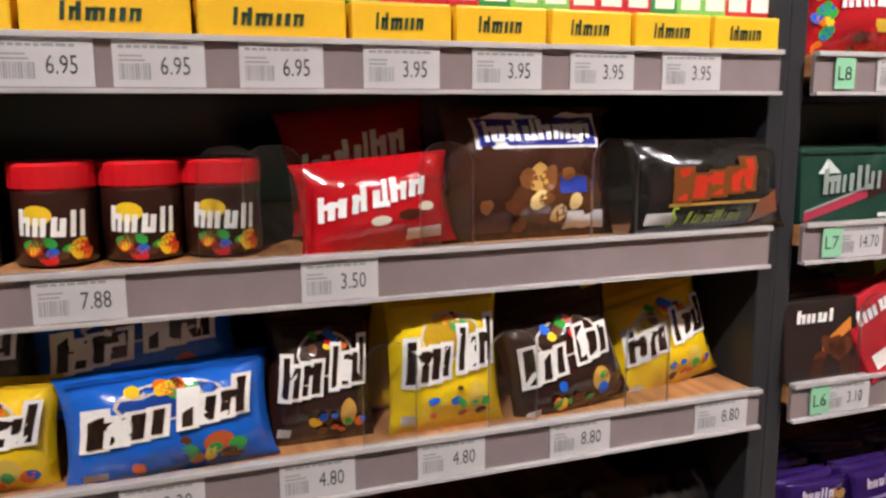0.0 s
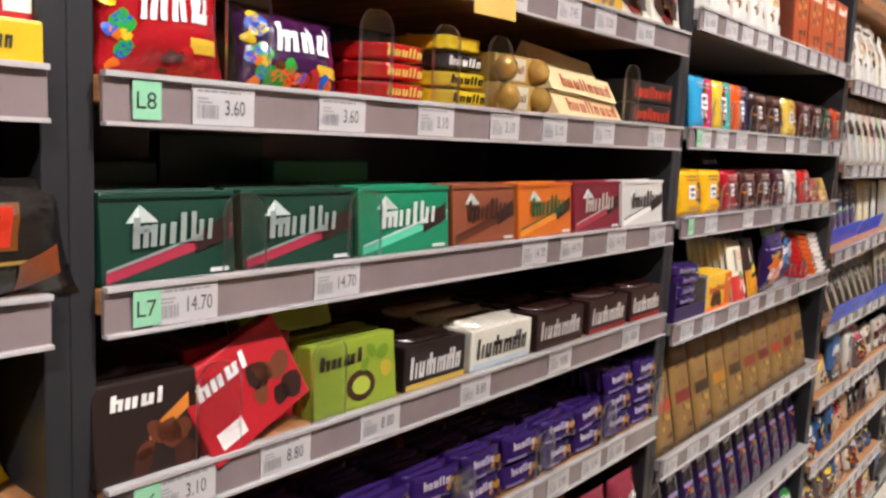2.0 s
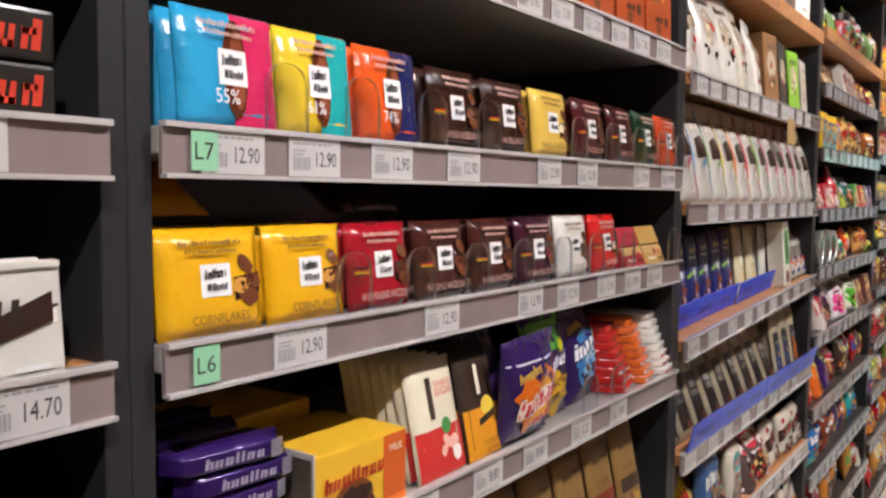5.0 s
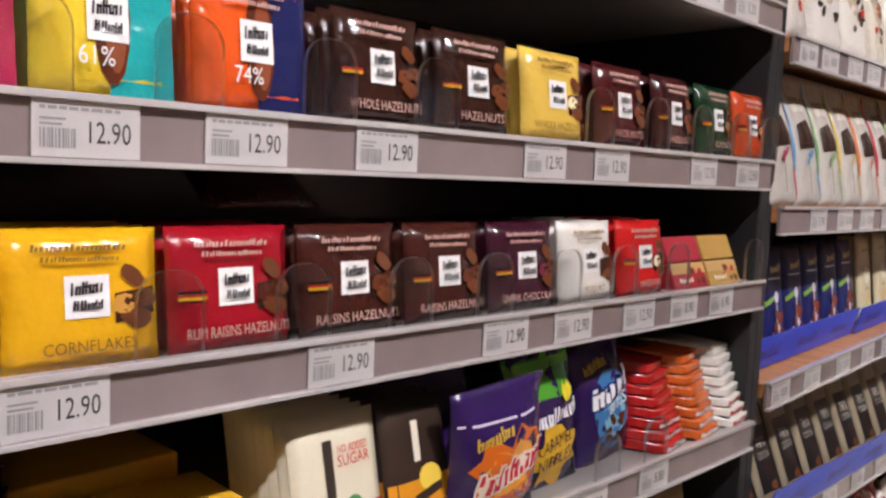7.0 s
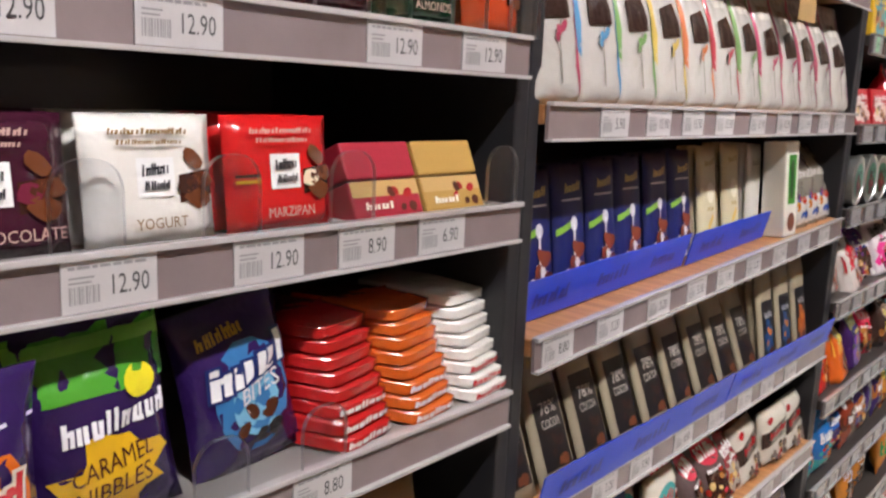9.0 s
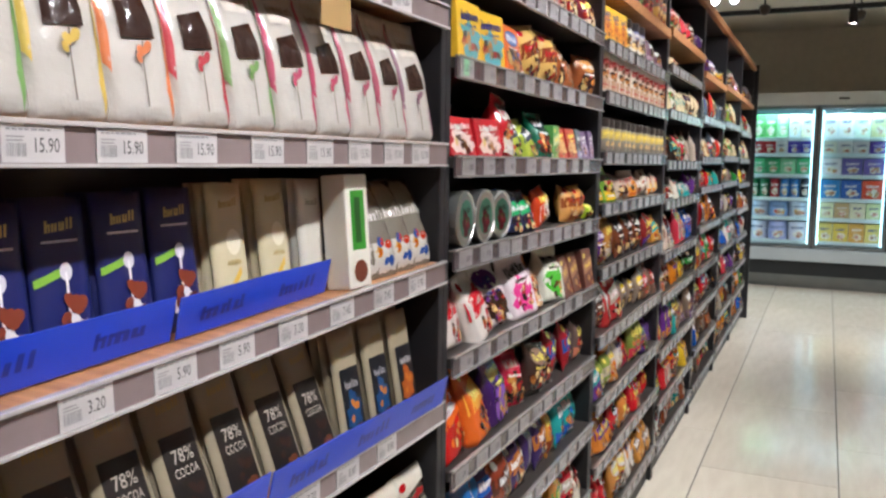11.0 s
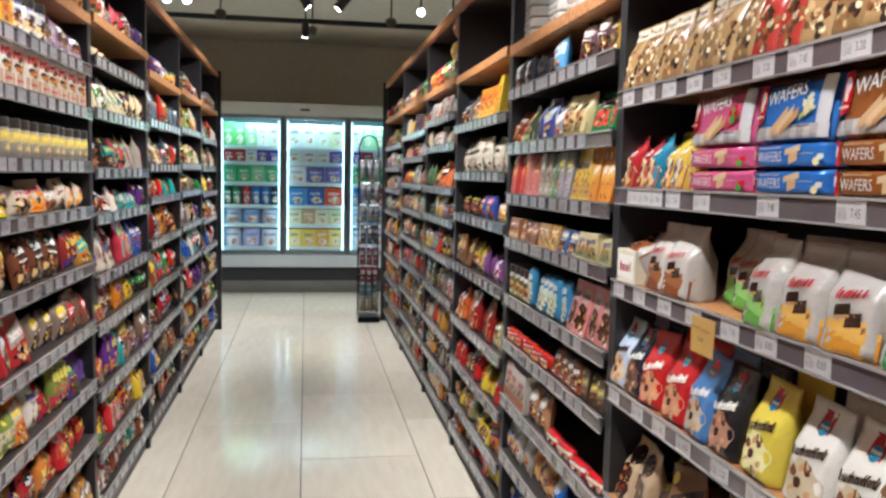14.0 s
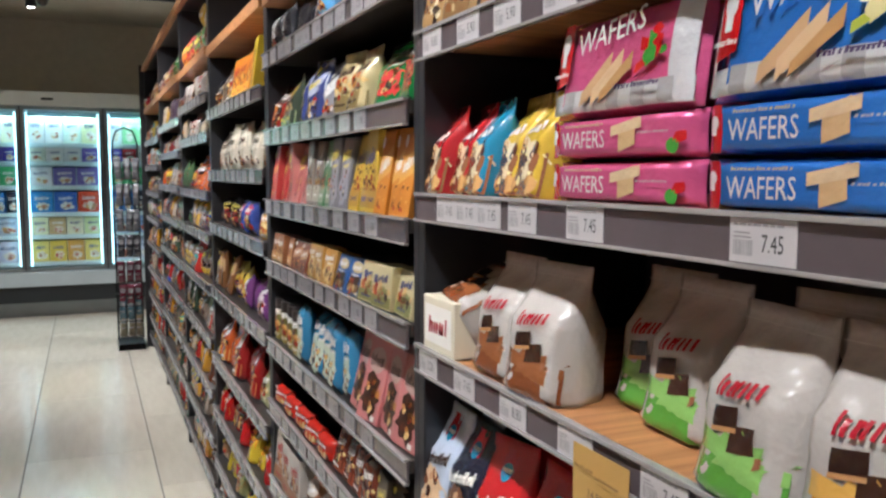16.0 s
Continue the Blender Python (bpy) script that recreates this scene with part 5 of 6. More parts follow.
goods("crunch", LEFT, 1.611, Z[3] + 0.0, -0.012, -5, 0, -3, lambda: pack("candy_bag", "purple bag of honeycomb chocolate with an orange starburst", "candy bag", "pouch", 0.122, 0.132, 0.04, "2c1650", "film", [("r", -0.97, 0.97, 0.78, 0.795, "d0c8e0"), ("w", -0.35, 0.7, 0.4, 0.09, 6, "c8a040", 0.06), ("s", 0.05, 0.38, 0.75, 0.3, "d86a18"), ("s", 0.05, 0.4, 0.5, 0.2, "f0a030"), ("w", 0.05, 0.44, 0.72, 0.17, 6, "c81a28", 0.14, "f0d8c8"), ("t", 0.2, 0.2, 0.1, "ROCKS", "c81a28", 0.75, 0.06)], seed=5))
goods("oreob", LEFT, 1.845, Z[3] + 0.0, 0.022, 6, 0, -8, lambda: pack("candy_bag", "purple and blue bag of biscuit chocolate bites", "candy bag", "pouch", 0.105, 0.138, 0.04, "2c1650", "film", [("e", 0.05, 0.45, 0.7, 0.34, "3a78b0"), ("e", 0.05, 0.42, 0.45, 0.2, "7ab8d8"), ("w", 0.05, 0.64, 0.75, 0.17, 4, "f0f2f6", 0.1, "1c2a60"), ("t", 0.15, 0.45, 0.1, "BITES", "f0f2f6", 0.75, 0.05), ("b", 0.0, 0.28, 0.5, 0.1, 5, ("6a3a20", "4a2412", "1c1a1c"), 0.16), ("w", -0.3, 0.84, 0.4, 0.07, 6, "c8a040", 0.04)]))
goods("nibble", LEFT, 1.722, Z[3], 0.012, 7, 0, -3, lambda: pack("candy_bag", "purple bag of caramel chocolate with a green top", "candy bag", "pouch", 0.112, 0.145, 0.04, "2a1648", "film", [("r", -0.97, 0.97, 0.66, 0.97, "4c9a2c"), ("r", -0.97, 0.97, 0.86, 0.95, "7ac04a"), ("w", 0.1, 0.54, 0.7, 0.11, 9, "f0ecf4", 0.04), ("e", 0.5, 0.68, 0.25, 0.08, "e8d820"), ("s", 0.0, 0.25, 0.7, 0.22, "e0b018"), ("t", 0.0, 0.3, 0.09, "CARAMEL", "4a2414", 1.1, 0.05), ("t", 0.0, 0.18, 0.09, "NIBBLES", "4a2414", 1.0, 0.05)]))
goods("crunch", LEFT, 1.602, Z[3] + 0.002, 0.045, 8, 0, -3)
for k in range(8):
    for q, c in enumerate(("b81c1c", "d0601c", "e0dcd4")):
        goods(("stick", c), LEFT, 1.941 + 0.084 * q, Z[3] + 0.0128 * k, 0.004 + 0.005 * k, 0, 10 + SHELF_RNG.uniform(-3, 3), 0, lambda c=c: pack("chocolate_stick_pack", "slim flat pack of chocolate sticks in a stack", "chocolate bar", "slab", 0.09, 0.0128, 0.12, c, "film", [("w", 0, 0.5, 0.7, 0.45, 8, "f0e8e0" if c[0] != "e" else "b82020", 0)], "stacked slim packs"))
divider(LEFT, 1.885, Z[3], 0.05), divider(LEFT, 1.79, Z[3], 0.05)
for i in range(10):
    c2 = ("a83a20", "7a2a1c", "3a2a1c", "b87a20", "4a3018", "8a3a20", "6a1c1c")[i % 7]
    for k in range(3):
        goods(("kraft", i % 7), LEFT, 1.135 + 0.096 * i, Z[4], 0.006 + 0.016 * k, 12, 0, 0, lambda c2=c2: pack("kraft_chocolate_bar", "kraft-brown tall chocolate bar leaning on a shelf", "chocolate bar", "slab", 0.088, 0.19, 0.011, "8a6a3a", "card", [("w", 0, 0.82, 0.6, 0.06, 8, "4a3014", 0.02), ("r", -0.8, 0.8, 0.42, 0.54, c2), ("t", 0.0, 0.6, 0.055, "DARK", "7a2414", 0.9), ("b", 0.1, 0.25, 0.5, 0.14, 6, ("3a1c10", "c89a40", "5a2a18"), 0.16), ("r", -0.9, 0.9, 0.03, 0.06, "5a4020")], "kraft bars"))
for i in range(13):
    goods("purtall", LEFT, 1.12 + 0.08 * i, Z[5], 0.02, 14, 0, 0, lambda: pack("tall_chocolate_bar", "tall purple chocolate tablet leaning on a shelf", "chocolate bar", "slab", 0.075, 0.19, 0.012, "2a1848", "foil", [("w", 0, 0.8, 0.6, 0.1, 5, "d8d0e0", 0.03), ("b", 0, 0.35, 0.5, 0.2, 7, ("6a3a20", "c08a40", "b02040"), 0.18), ("r", -0.6, 0.6, 0.55, 0.6, "a090c0")], "purple tablets"))
for i in range(5):
    goods("whitebag", LEFT, 1.15 + 0.1 * i, Z[0], 0.02, 4, 0, 0, lambda: pack("snack_bag", "tall white bag of coated snacks", "snack bag", "standing", 0.095, 0.19, 0.06, "d8d4cc", "film", [("r", -0.8, 0.8, 0.5, 0.7, "4a3a30"), ("b", 0, 0.3, 0.6, 0.15, 8, ("8a5a30", "c8a060"), 0.16), ("w", 0, 0.82, 0.6, 0.08, 6, "5a7a50", 0)], "white bags"))
for i in range(4):
    goods("orangebox", LEFT, 1.70 + 0.115 * i, Z[0], 0.012, 2, 0, 0, lambda: pack("cookie_box", "orange-brown upright carton of chocolate cookies", "cookie box", "box", 0.105, 0.15, 0.05, "a8481c", "card", [("w", 0.1, 0.85, 0.7, 0.13, 5, "f0e0d0", 0), ("b", 0, 0.42, 0.7, 0.3, 12, ("6a3418", "c88a4a", "3a1a0c"), 0.17)], "orange cartons"))

# fourth bay: tall bags, tablets and blue banners
Z = L_LEVELS[3]
stripes = ["b04860", "5a90b8", "7aa060", "c8ac58", "c87850", "b04850", "7a9a60", "b05068", "b05068", "a85868", "a85868", "8a6a78"]
for i in range(12):
    y = 2.2 + 0.0855 * i
    c2 = stripes[i]
    mk = lambda c2=c2, i=i: pack("thin_chocolate_bag", "tall white bag of chocolate thins with a coloured edge", "chocolate bag", "standing", 0.088, 0.20, 0.05, "b8b3ab", "film", [("q", 0.7, 0.96, 0.03, 0.2, 0.25, 0.97, c2), ("q", -0.96, -0.84, 0.3, 0.97, 0.25, 0.8, c2), ("r", -0.5, 0.5, 0.88, 0.94, "b8b0a4"), ("q", -0.6, 0.5, 0.7, 0.76, 0.72, 0.78, "cfc8bc"), ("q", -0.55, 0.4, 0.42, 0.6, 0.44, 0.66, "2c1812"), ("b", 0.1, 0.36, 0.3, 0.06, 4, (c2, "d8b060"), 0.16), ("w", 0, 0.8, 0.6, 0.06, 9, "8a7a6a", 0.02), ("q", -0.02, 0.02, 0.1, 0.42, 0.1, 0.42, "6a6058")], "white thins bags", seed=9)
    for k in range(2):
        goods(("thin", i), LEFT, y, Z[1], 0.004 + 0.03 * k, 8, SHELF_RNG.uniform(-5, 5), 0, mk)
navy = lambda: pack("milk_chocolate_tablet", "navy tablet of milk chocolate with a milk splash", "chocolate bar", "slab", 0.072, 0.165, 0.012, "141c58", "card", [("w", 0, 0.84, 0.5, 0.07, 5, "c8b070", 0.02), ("r", -0.6, 0.6, 0.735, 0.75, "d8d4e0"), ("q", -0.95, 0.0, 0.48, 0.53, 0.54, 0.59, "7aa838"), ("s", 0.1, 0.18, 0.5, 0.13, "d8d4d8"), ("e", 0.05, 0.56, 0.2, 0.055, "c8c4cc"), ("q", 0.0, 0.08, 0.3, 0.56, 0.3, 0.56, "e0dce0"), ("b", 0.1, 0.28, 0.45, 0.12, 6, ("5a2418", "7a3420"), 0.26)], "navy tablets")
cream = lambda: pack("white_chocolate_tablet", "cream tablet of white chocolate", "chocolate bar", "slab", 0.066, 0.165, 0.012, "cabf9c", "card", [("w", 0, 0.85, 0.55, 0.06, 5, "a89050", 0.02), ("e", 0.1, 0.55, 0.4, 0.1, "e4dcc4"), ("q", -0.2, 0.4, 0.18, 0.24, 0.3, 0.36, "d8b040"), ("w", 0, 0.4, 0.4, 0.04, 6, "a89050", 0)], "cream tablets")
green = lambda: pack("nut_chocolate_box", "white box of chocolate with a bright green label", "chocolate box", "box", 0.062, 0.165, 0.04, "dcd8cc", "card", [("r", -0.6, 0.6, 0.34, 0.86, "3a8a2c"), ("r", -0.3, 0.2, 0.4, 0.8, "1c4a1c"), ("e", 0.0, 0.15, 0.6, 0.1, "6a3420")])
for i, y in enumerate((2.20, 2.27, 2.345, 2.42, 2.492, 2.572, 2.648)):
    for k in range(3):
        goods("navy", LEFT, y, z2(y), 0.062 + 0.015 * k, 7, 0, 0, navy)
for y in (2.74, 2.832):
    for k in range(3):
        goods("cream", LEFT, y, z2(y), 0.06 + 0.015 * k, 7, 0, 0, cream)
goods("greenbox", LEFT, 2.955, z2(2.955), 0.01, 4, 0, 0, green)
for k in range(6):
    goods("creamback", LEFT, 2.905, z2(2.905), 0.055 + 0.012 * k, 4, 0, 0, lambda: pack("chocolate_tablet", "plain pale chocolate tablet seen edge-on in a row", "chocolate bar", "slab", 0.06, 0.16, 0.010, "c8c4b8", "card", [("w", 0, 0.8, 0.5, 0.06, 5, "8a8a7a", 0)]))
for i in range(3):
    goods("foilbag", LEFT, 3.045 + 0.062 * i, z2(3.045 + 0.062 * i), 0.006, 22, -8, 0, lambda: pack("snack_bag", "shiny silver-clear bag of snacks lying back", "snack bag", "pouch", 0.088, 0.165, 0.045, "8a8478", "foil", [("r", -0.8, 0.8, 0.05, 0.35, "e8e4dc"), ("b", 0, 0.25, 0.6, 0.12, 7, ("d8a020", "c83a1c", "3a60b0"), 0.2), ("w", 0, 0.62, 0.6, 0.1, 6, "e0dcd4", 0)]))
banner(LEFT, 2.185, 2.60, z2(2.392), 0.05, 0.048, -2.3), banner(LEFT, 2.605, 2.90, z2(2.752), 0.048, 0.044, -2.3)
dark_it = lambda c: [("r", -0.72, 0.72, 0.1, 0.64, "1a1512"), ("t", 0.0, 0.46, 0.085, "78%", "b8b0a4", 0.9), ("t", 0.0, 0.37, 0.06, "COCOA", "b8b0a4", 1.0), ("b", 0.1, 0.2, 0.4, 0.1, 5, ("4a2818", "2c1810", c), 0.2), ("w", 0, 0.82, 0.5, 0.06, 5, "a8905a", 0.02)]
for i in range(9):
    y = 2.20 + 0.0855 * i
    for k in range(3):
        goods("cocoa", LEFT, y, Z[3], 0.022 + 0.016 * k, 21, 0, 0, lambda: pack("dark_chocolate_tablet", "beige tablet of dark chocolate with a black label", "chocolate bar", "slab", 0.077, 0.185, 0.012, "968b74", "card", dark_it("6a3a20"), "dark tablets"))
for i, c in enumerate(("1c4a7a", "1c4a7a", "b0581c")):
    for k in range(3):
        goods(("cocoa2", c), LEFT, 2.965 + 0.087 * i, Z[3], 0.02 + 0.016 * k, 10, 0, 0, lambda c=c: pack("flavoured_chocolate_tablet", "beige tablet of chocolate with a coloured picture label", "chocolate bar", "slab", 0.07, 0.175, 0.012, "a2977e", "card", [("r", -0.75, 0.75, 0.03, 0.66, "14181e"), ("s", 0.0, 0.24, 0.55, 0.22, c), ("b", 0, 0.22, 0.4, 0.15, 5, (c, "c87828", "5a2a18"), 0.2), ("w", 0, 0.52, 0.5, 0.07, 7, "a8a8a8", 0), ("w", 0, 0.82, 0.5, 0.06, 5, "a8905a", 0.02)], "dark tablets"))
banner(LEFT, 2.185, 2.70, Z[3], 0.052), banner(LEFT, 2.705, 3.205, Z[3], 0.05)
for i, (c, w, h) in enumerate((("d0ccc4", 0.09, 0.19), ("d0ccc4", 0.09, 0.19), ("d4d0c6", 0.09, 0.19), ("cfc9b8", 0.085, 0.18), ("dad6cc", 0.085, 0.17), ("8a6038", 0.085, 0.16), ("2a2620", 0.09, 0.155), ("7cae28", 0.08, 0.15), ("b8aca4", 0.09, 0.14))):
    goods(("d0", i), LEFT, 2.21 + 0.108 * i, Z[0], 0.01, 5, SHELF_RNG.uniform(-8, 8), 0, lambda c=c, w=w, h=h, i=i: pack("snack_pouch", "upright pouch of nuts and biscuits", "snack bag", "standing" if i < 5 else "box", w, h, 0.05, c, "film" if i < 5 else "card", [("e", 0, 0.55, 0.6, 0.2, "b8a890"), ("b", 0, 0.4, 0.6, 0.22, 8, ("7a5030", "3a2418", "b03028", "d8c8a0"), 0.18), ("w", 0, 0.82, 0.6, 0.08, 6, "5a4a40", 0)], seed=i))
hanging_card(LEFT, 2.86, Z[0] - 0.03, 0.07, 0.06, "a88a5a")
goods("whitebox", LEFT, 3.10, 1.845, 0.03, 0, 0, 0, lambda: pack("white_carton", "plain white carton on the wooden shelf", "carton", "box", 0.16, 0.15, 0.12, "e4e2dc", "card", [("w", 0.2, 0.3, 0.3, 0.06, 5, "3a3a3a", 0)]))

# ---- goods further along, row by row ----
NAMES = {"pouch": ("snack_bag", "glossy {} snack bag", "snack bag"), "standing": ("snack_bag", "upright glossy {} snack bag", "snack bag"), "box": ("carton", "printed {} carton of sweets", "carton"),
         "slab": ("biscuit_pack", "wrapped {} biscuit pack", "biscuit pack"), "jar": ("glass_jar", "{} glass jar with a dark lid", "jar"), "tin": ("round_tin", "round printed {} metal tin", "tin"), "disc": ("flat_tin", "flat round {} tin standing on its edge", "tin"), "tub": ("plastic_tub", "{} plastic tub with a lid", "tub"), "ball": ("plush_ball", "round {} toy package", "toy")}


def colour_word(c):
    r, g, b = [int(c[i:i + 2], 16) for i in (0, 2, 4)]
    hi, lo = max(r, g, b), min(r, g, b)
    if hi < 70:
        return "dark"
    if hi - lo < 34:
        return "white" if hi > 190 else "grey"
    if r == hi:
        if g > 0.72 * r:
            return "yellow"
        if b > 0.55 * r and b > g:
            return "pink"
        return "orange" if g > 0.42 * r and r > 150 else ("brown" if g > 0.38 * r else "red")
    return "green" if g == hi else ("purple" if r > 0.62 * b else "blue")


def art(c, c2, seed):
    r = random.Random(seed)
    light = sum(lin(c)[:3]) > 0.9
    ink = r.choice(("a8141c", "23307a", "3a2016")) if light else r.choice(("f2efe8", "f0d860", "f2efe8"))
    warm = ("b87a38", "5a2c14", "d8b878", "a02a20", "2c160e", c2)
    k = r.randrange(4)
    if k == 0:
        return [("e", 0, 0.74, 0.75, 0.16, c2), ("w", 0, 0.74, 0.6, 0.14, 5, ink, 0.03), ("s", 0, 0.3, 0.75, 0.24, "3a1e14"), ("b", 0, 0.3, 0.7, 0.22, 18, warm, 0.17), ("w", 0, 0.53, 0.5, 0.05, 7, ink, 0), ("r", 0.5, 0.85, 0.04, 0.1, "e0dcd4")]
    if k == 1:
        return [("s", 0.05, 0.36, 0.8, 0.3, c2), ("b", 0.05, 0.32, 0.6, 0.2, 14, warm, 0.15), ("w", 0.1, 0.6, 0.5, 0.05, 8, ink, 0.03), ("w", 0, 0.76, 0.72, 0.16, 6, ink, 0.06)]
    if k == 2:
        return [("r", -0.97, 0.97, 0.05, 0.3, c2), ("w", 0, 0.7, 0.66, 0.18, 4, ink, 0.08), ("b", 0.1, 0.42, 0.75, 0.16, 18, warm, 0.17), ("w", 0, 0.16, 0.5, 0.06, 8, ink, 0)]
    return [("q", -0.97, 0.97, 0.35, 0.62, 0.5, 0.8, c2), ("w", 0, 0.6, 0.62, 0.14, 6, ink, 0.1), ("b", 0.15, 0.22, 0.65, 0.16, 14, warm, 0.14), ("e", -0.65, 0.84, 0.2, 0.07, ink)]


def make_generic(shape, c, c2, w, h):
    name, lab, cat = NAMES[shape]
    if shape in ("pouch", "standing"):
        kind = ("candy", "crisp", "biscuit", "nut", "jelly")[(int(c[:2], 16) + int(c2[2:4], 16)) % 5]
        name, cat = kind + "_bag", kind + " bag"
    if shape == "disc":
        return pack(name, lab.format(colour_word(c)), cat, shape, w, h, 0.03, c, "metal", [("e", 0, 0.5, 0.92, 0.46, "d8d6d2"), ("e", 0, 0.5, 0.78, 0.39, c2), ("s", 0.0, 0.4, 0.5, 0.22, "8a2a3a"), ("b", 0.0, 0.38, 0.4, 0.16, 7, ("e8d8c0", "c83a48", "5a8a3a"), 0.14), ("w", 0, 0.68, 0.45, 0.12, 5, "2a4a3a", 0.02)], "flat tins", seed=4)
    d = {"pouch": 0.045, "standing": 0.06, "box": 0.05, "slab": 0.03}.get(shape, w)
    fin = {"pouch": "film", "standing": "film", "box": "card", "slab": "film"}.get(shape, "plastic")
    seed = sum(ord(x) for x in c + c2) + int(w * 1000)
    return pack(name, lab.format(colour_word(c)), cat, shape, w, h, d, c, fin, art(c, c2, seed), "rows of " + cat + "s", lid=("2a2422" if shape == "jar" else "d8d4cc") if shape in ("jar", "tub") else None, seed=seed, whole=True)


def fill(side, y0, y1, z, specs, back=0, lean=5, far=False):
    """Specs (shape, colour, second colour, width, height, count) from the left to the right as one faces the shelf."""
    r = SHELF_RNG
    span = y1 - y0 - 0.07
    total = sum(s[3] * s[5] for s in specs)
    gap = (span - total) / sum(s[5] for s in specs)
    pos, placed = 0.035, []
    for shape, c, c2, w, h, n in specs:
        for _ in range(n):
            x = pos + (w + gap) / 2
            y = y0 + x if side == LEFT else y1 - x
            key = (shape, c, c2, round(w, 3), round(h, 3))
            soft = shape in ("pouch", "standing")
            tilt = r.uniform(-9, 9) if soft else 0
            slack = 0.03 if soft else 0.012
            turn = 15 if soft else 6
            if soft and r.random() < 0.015:                    # a sold-out gap
                pos += w + gap
                continue
            if far:
                placed.append((key, lambda shape=shape, c=c, c2=c2, w=w, h=h: make_generic(shape, c, c2, w, h), at_shelf(side, y, z, 0.004 + r.uniform(0, slack), lean + r.uniform(-3, 12) if shape not in ("jar", "tin", "tub", "ball", "disc") else 0, r.uniform(-turn, turn), tilt)))
                pos += w + gap
                continue
            for b in range(back + 1):
                goods(key, side, y, z, 0.004 + r.uniform(0, slack) + 0.06 * b, lean + r.uniform(-3, 12) if shape not in ("jar", "tin", "tub", "ball", "disc") else 0, r.uniform(-turn, turn), tilt, lambda: make_generic(shape, c, c2, w, h))
            pos += w + gap
    if placed:
        joined_row(placed)


def S(shape, c, c2, w, h, n=1):
    return (shape, c, c2, w, h, n)


MIX = ["2a1812", "5a2c1c", "7a1418", "c81c22", "e08a1c", "e8c028", "2a8a3c", "1f58b0", "5a2a7a", "d8d2c4", "7a3a1c", "c8384a", "2a9a98", "b06a30", "3a2a24", "1c1a1e", "a89e90", "7c6a5a", "c8b8a4"]


def mixed(side, y0, y1, z, h, palette, seed, shapes=("pouch", "standing"), far=False):
    r = random.Random(seed)
    out, used = [], 0.0
    while used < y1 - y0 - 0.16:
        w = r.choice((0.085, 0.1, 0.115))
        n = r.choice((1, 2, 2, 3))
        c, c2 = r.choice(palette), r.choice(MIX)
        hh = round(h * r.choice((0.75, 0.85, 0.95, 1.05)), 3)
        out.append(S(r.choice(shapes), c, c2, w, hh, n))
        used += w * n
    fill(side, y0, y1, z, out, far=far)


P = L_POSTS
Z = L_LEVELS[4]
a, b = P[4], P[5]
fill(LEFT, a, b, Z[0], [S("standing", "6a4a34", "c8a870", 0.1, 0.12, 3), S("box", "c8c2b8", "a03030", 0.09, 0.11, 3), S("pouch", "7a2430", "d8c0a0", 0.1, 0.11, 3)])
fill(LEFT, a, b, Z[1], [S("box", "e0b428", "5aa0a8", 0.118, 0.105, 2), S("box", "d8661c", "2a6ab0", 0.13, 0.1, 1), S("pouch", "c8a45a", "7a3a1c", 0.12, 0.125, 2), S("pouch", "8a4a24", "c88a4a", 0.12, 0.115, 3)])
fill(LEFT, a, b, Z[2], [S("box", "b81824", "e0c8c0", 0.115, 0.075, 2), S("standing", "b02028", "d8d0c0", 0.08, 0.13, 1), S("standing", "9aa83a", "20304a", 0.085, 0.1, 2), S("standing", "12604a", "1c2c3a", 0.085, 0.115, 1), S("box", "5a9a4a", "c0d0a0", 0.065, 0.08, 1), S("box", "a83a30", "c8a070", 0.065, 0.08, 2), S("box", "5a6a70", "8a7aa0", 0.065, 0.08, 1), S("box", "6a5478", "a898b0", 0.065, 0.08, 2)])
fill(LEFT, a, b, Z[3], [S("disc", "c8ccc8", "7ac8a8", 0.105, 0.105, 2), S("disc", "d0d2ce", "6ab898", 0.1, 0.1, 1), S("standing", "17264e", "2a9a5a", 0.095, 0.1, 2), S("pouch", "d0441c", "f0e0d0", 0.095, 0.1, 3), S("pouch", "c8904a", "8a4a20", 0.1, 0.1, 2), S("pouch", "9aba2a", "d8e070", 0.07, 0.05, 1)])
fill(LEFT, a, b, Z[4], [S("standing", "d8d0c8", "c81c2c", 0.115, 0.145, 2), S("standing", "d8d0d0", "5a2a78", 0.115, 0.145, 1), S("standing", "d8ccd0", "d83a88", 0.115, 0.15, 1), S("standing", "d0763a", "e8c090", 0.11, 0.14, 1), S("standing", "cfd0c0", "4aa82c", 0.11, 0.15, 1), S("box", "6a4038", "a87a60", 0.085, 0.11, 3)], lean=8)
fill(LEFT, a, b, Z[5], [S("standing", "c01c18", "e86a20", 0.13, 0.17, 1), S("standing", "d8641c", "e8a030", 0.13, 0.17, 1), S("standing", "3a1c5a", "7a4aa0", 0.12, 0.15, 1), S("pouch", "c01838", "e0506a", 0.12, 0.14, 1), S("pouch", "3a2a24", "8a7060", 0.11, 0.13, 2), S("pouch", "9a2028", "2a4a90", 0.11, 0.14, 2), S("pouch", "5a4a44", "b06a50", 0.1, 0.12, 1)], lean=8)
mixed(LEFT, a, b, Z[6], 0.16, ["1f6ab0", "d8b028", "2a9a98", "c8882c", "3a2a5a", "8a3a24"], 31)
mixed(LEFT, a, b, Z[7], 0.16, ["b0202a", "3a2060", "c8802c", "d8d0c0", "2a4a90"], 32)
mixed(LEFT, a, b, Z[8], 0.15, MIX, 33, far=True)
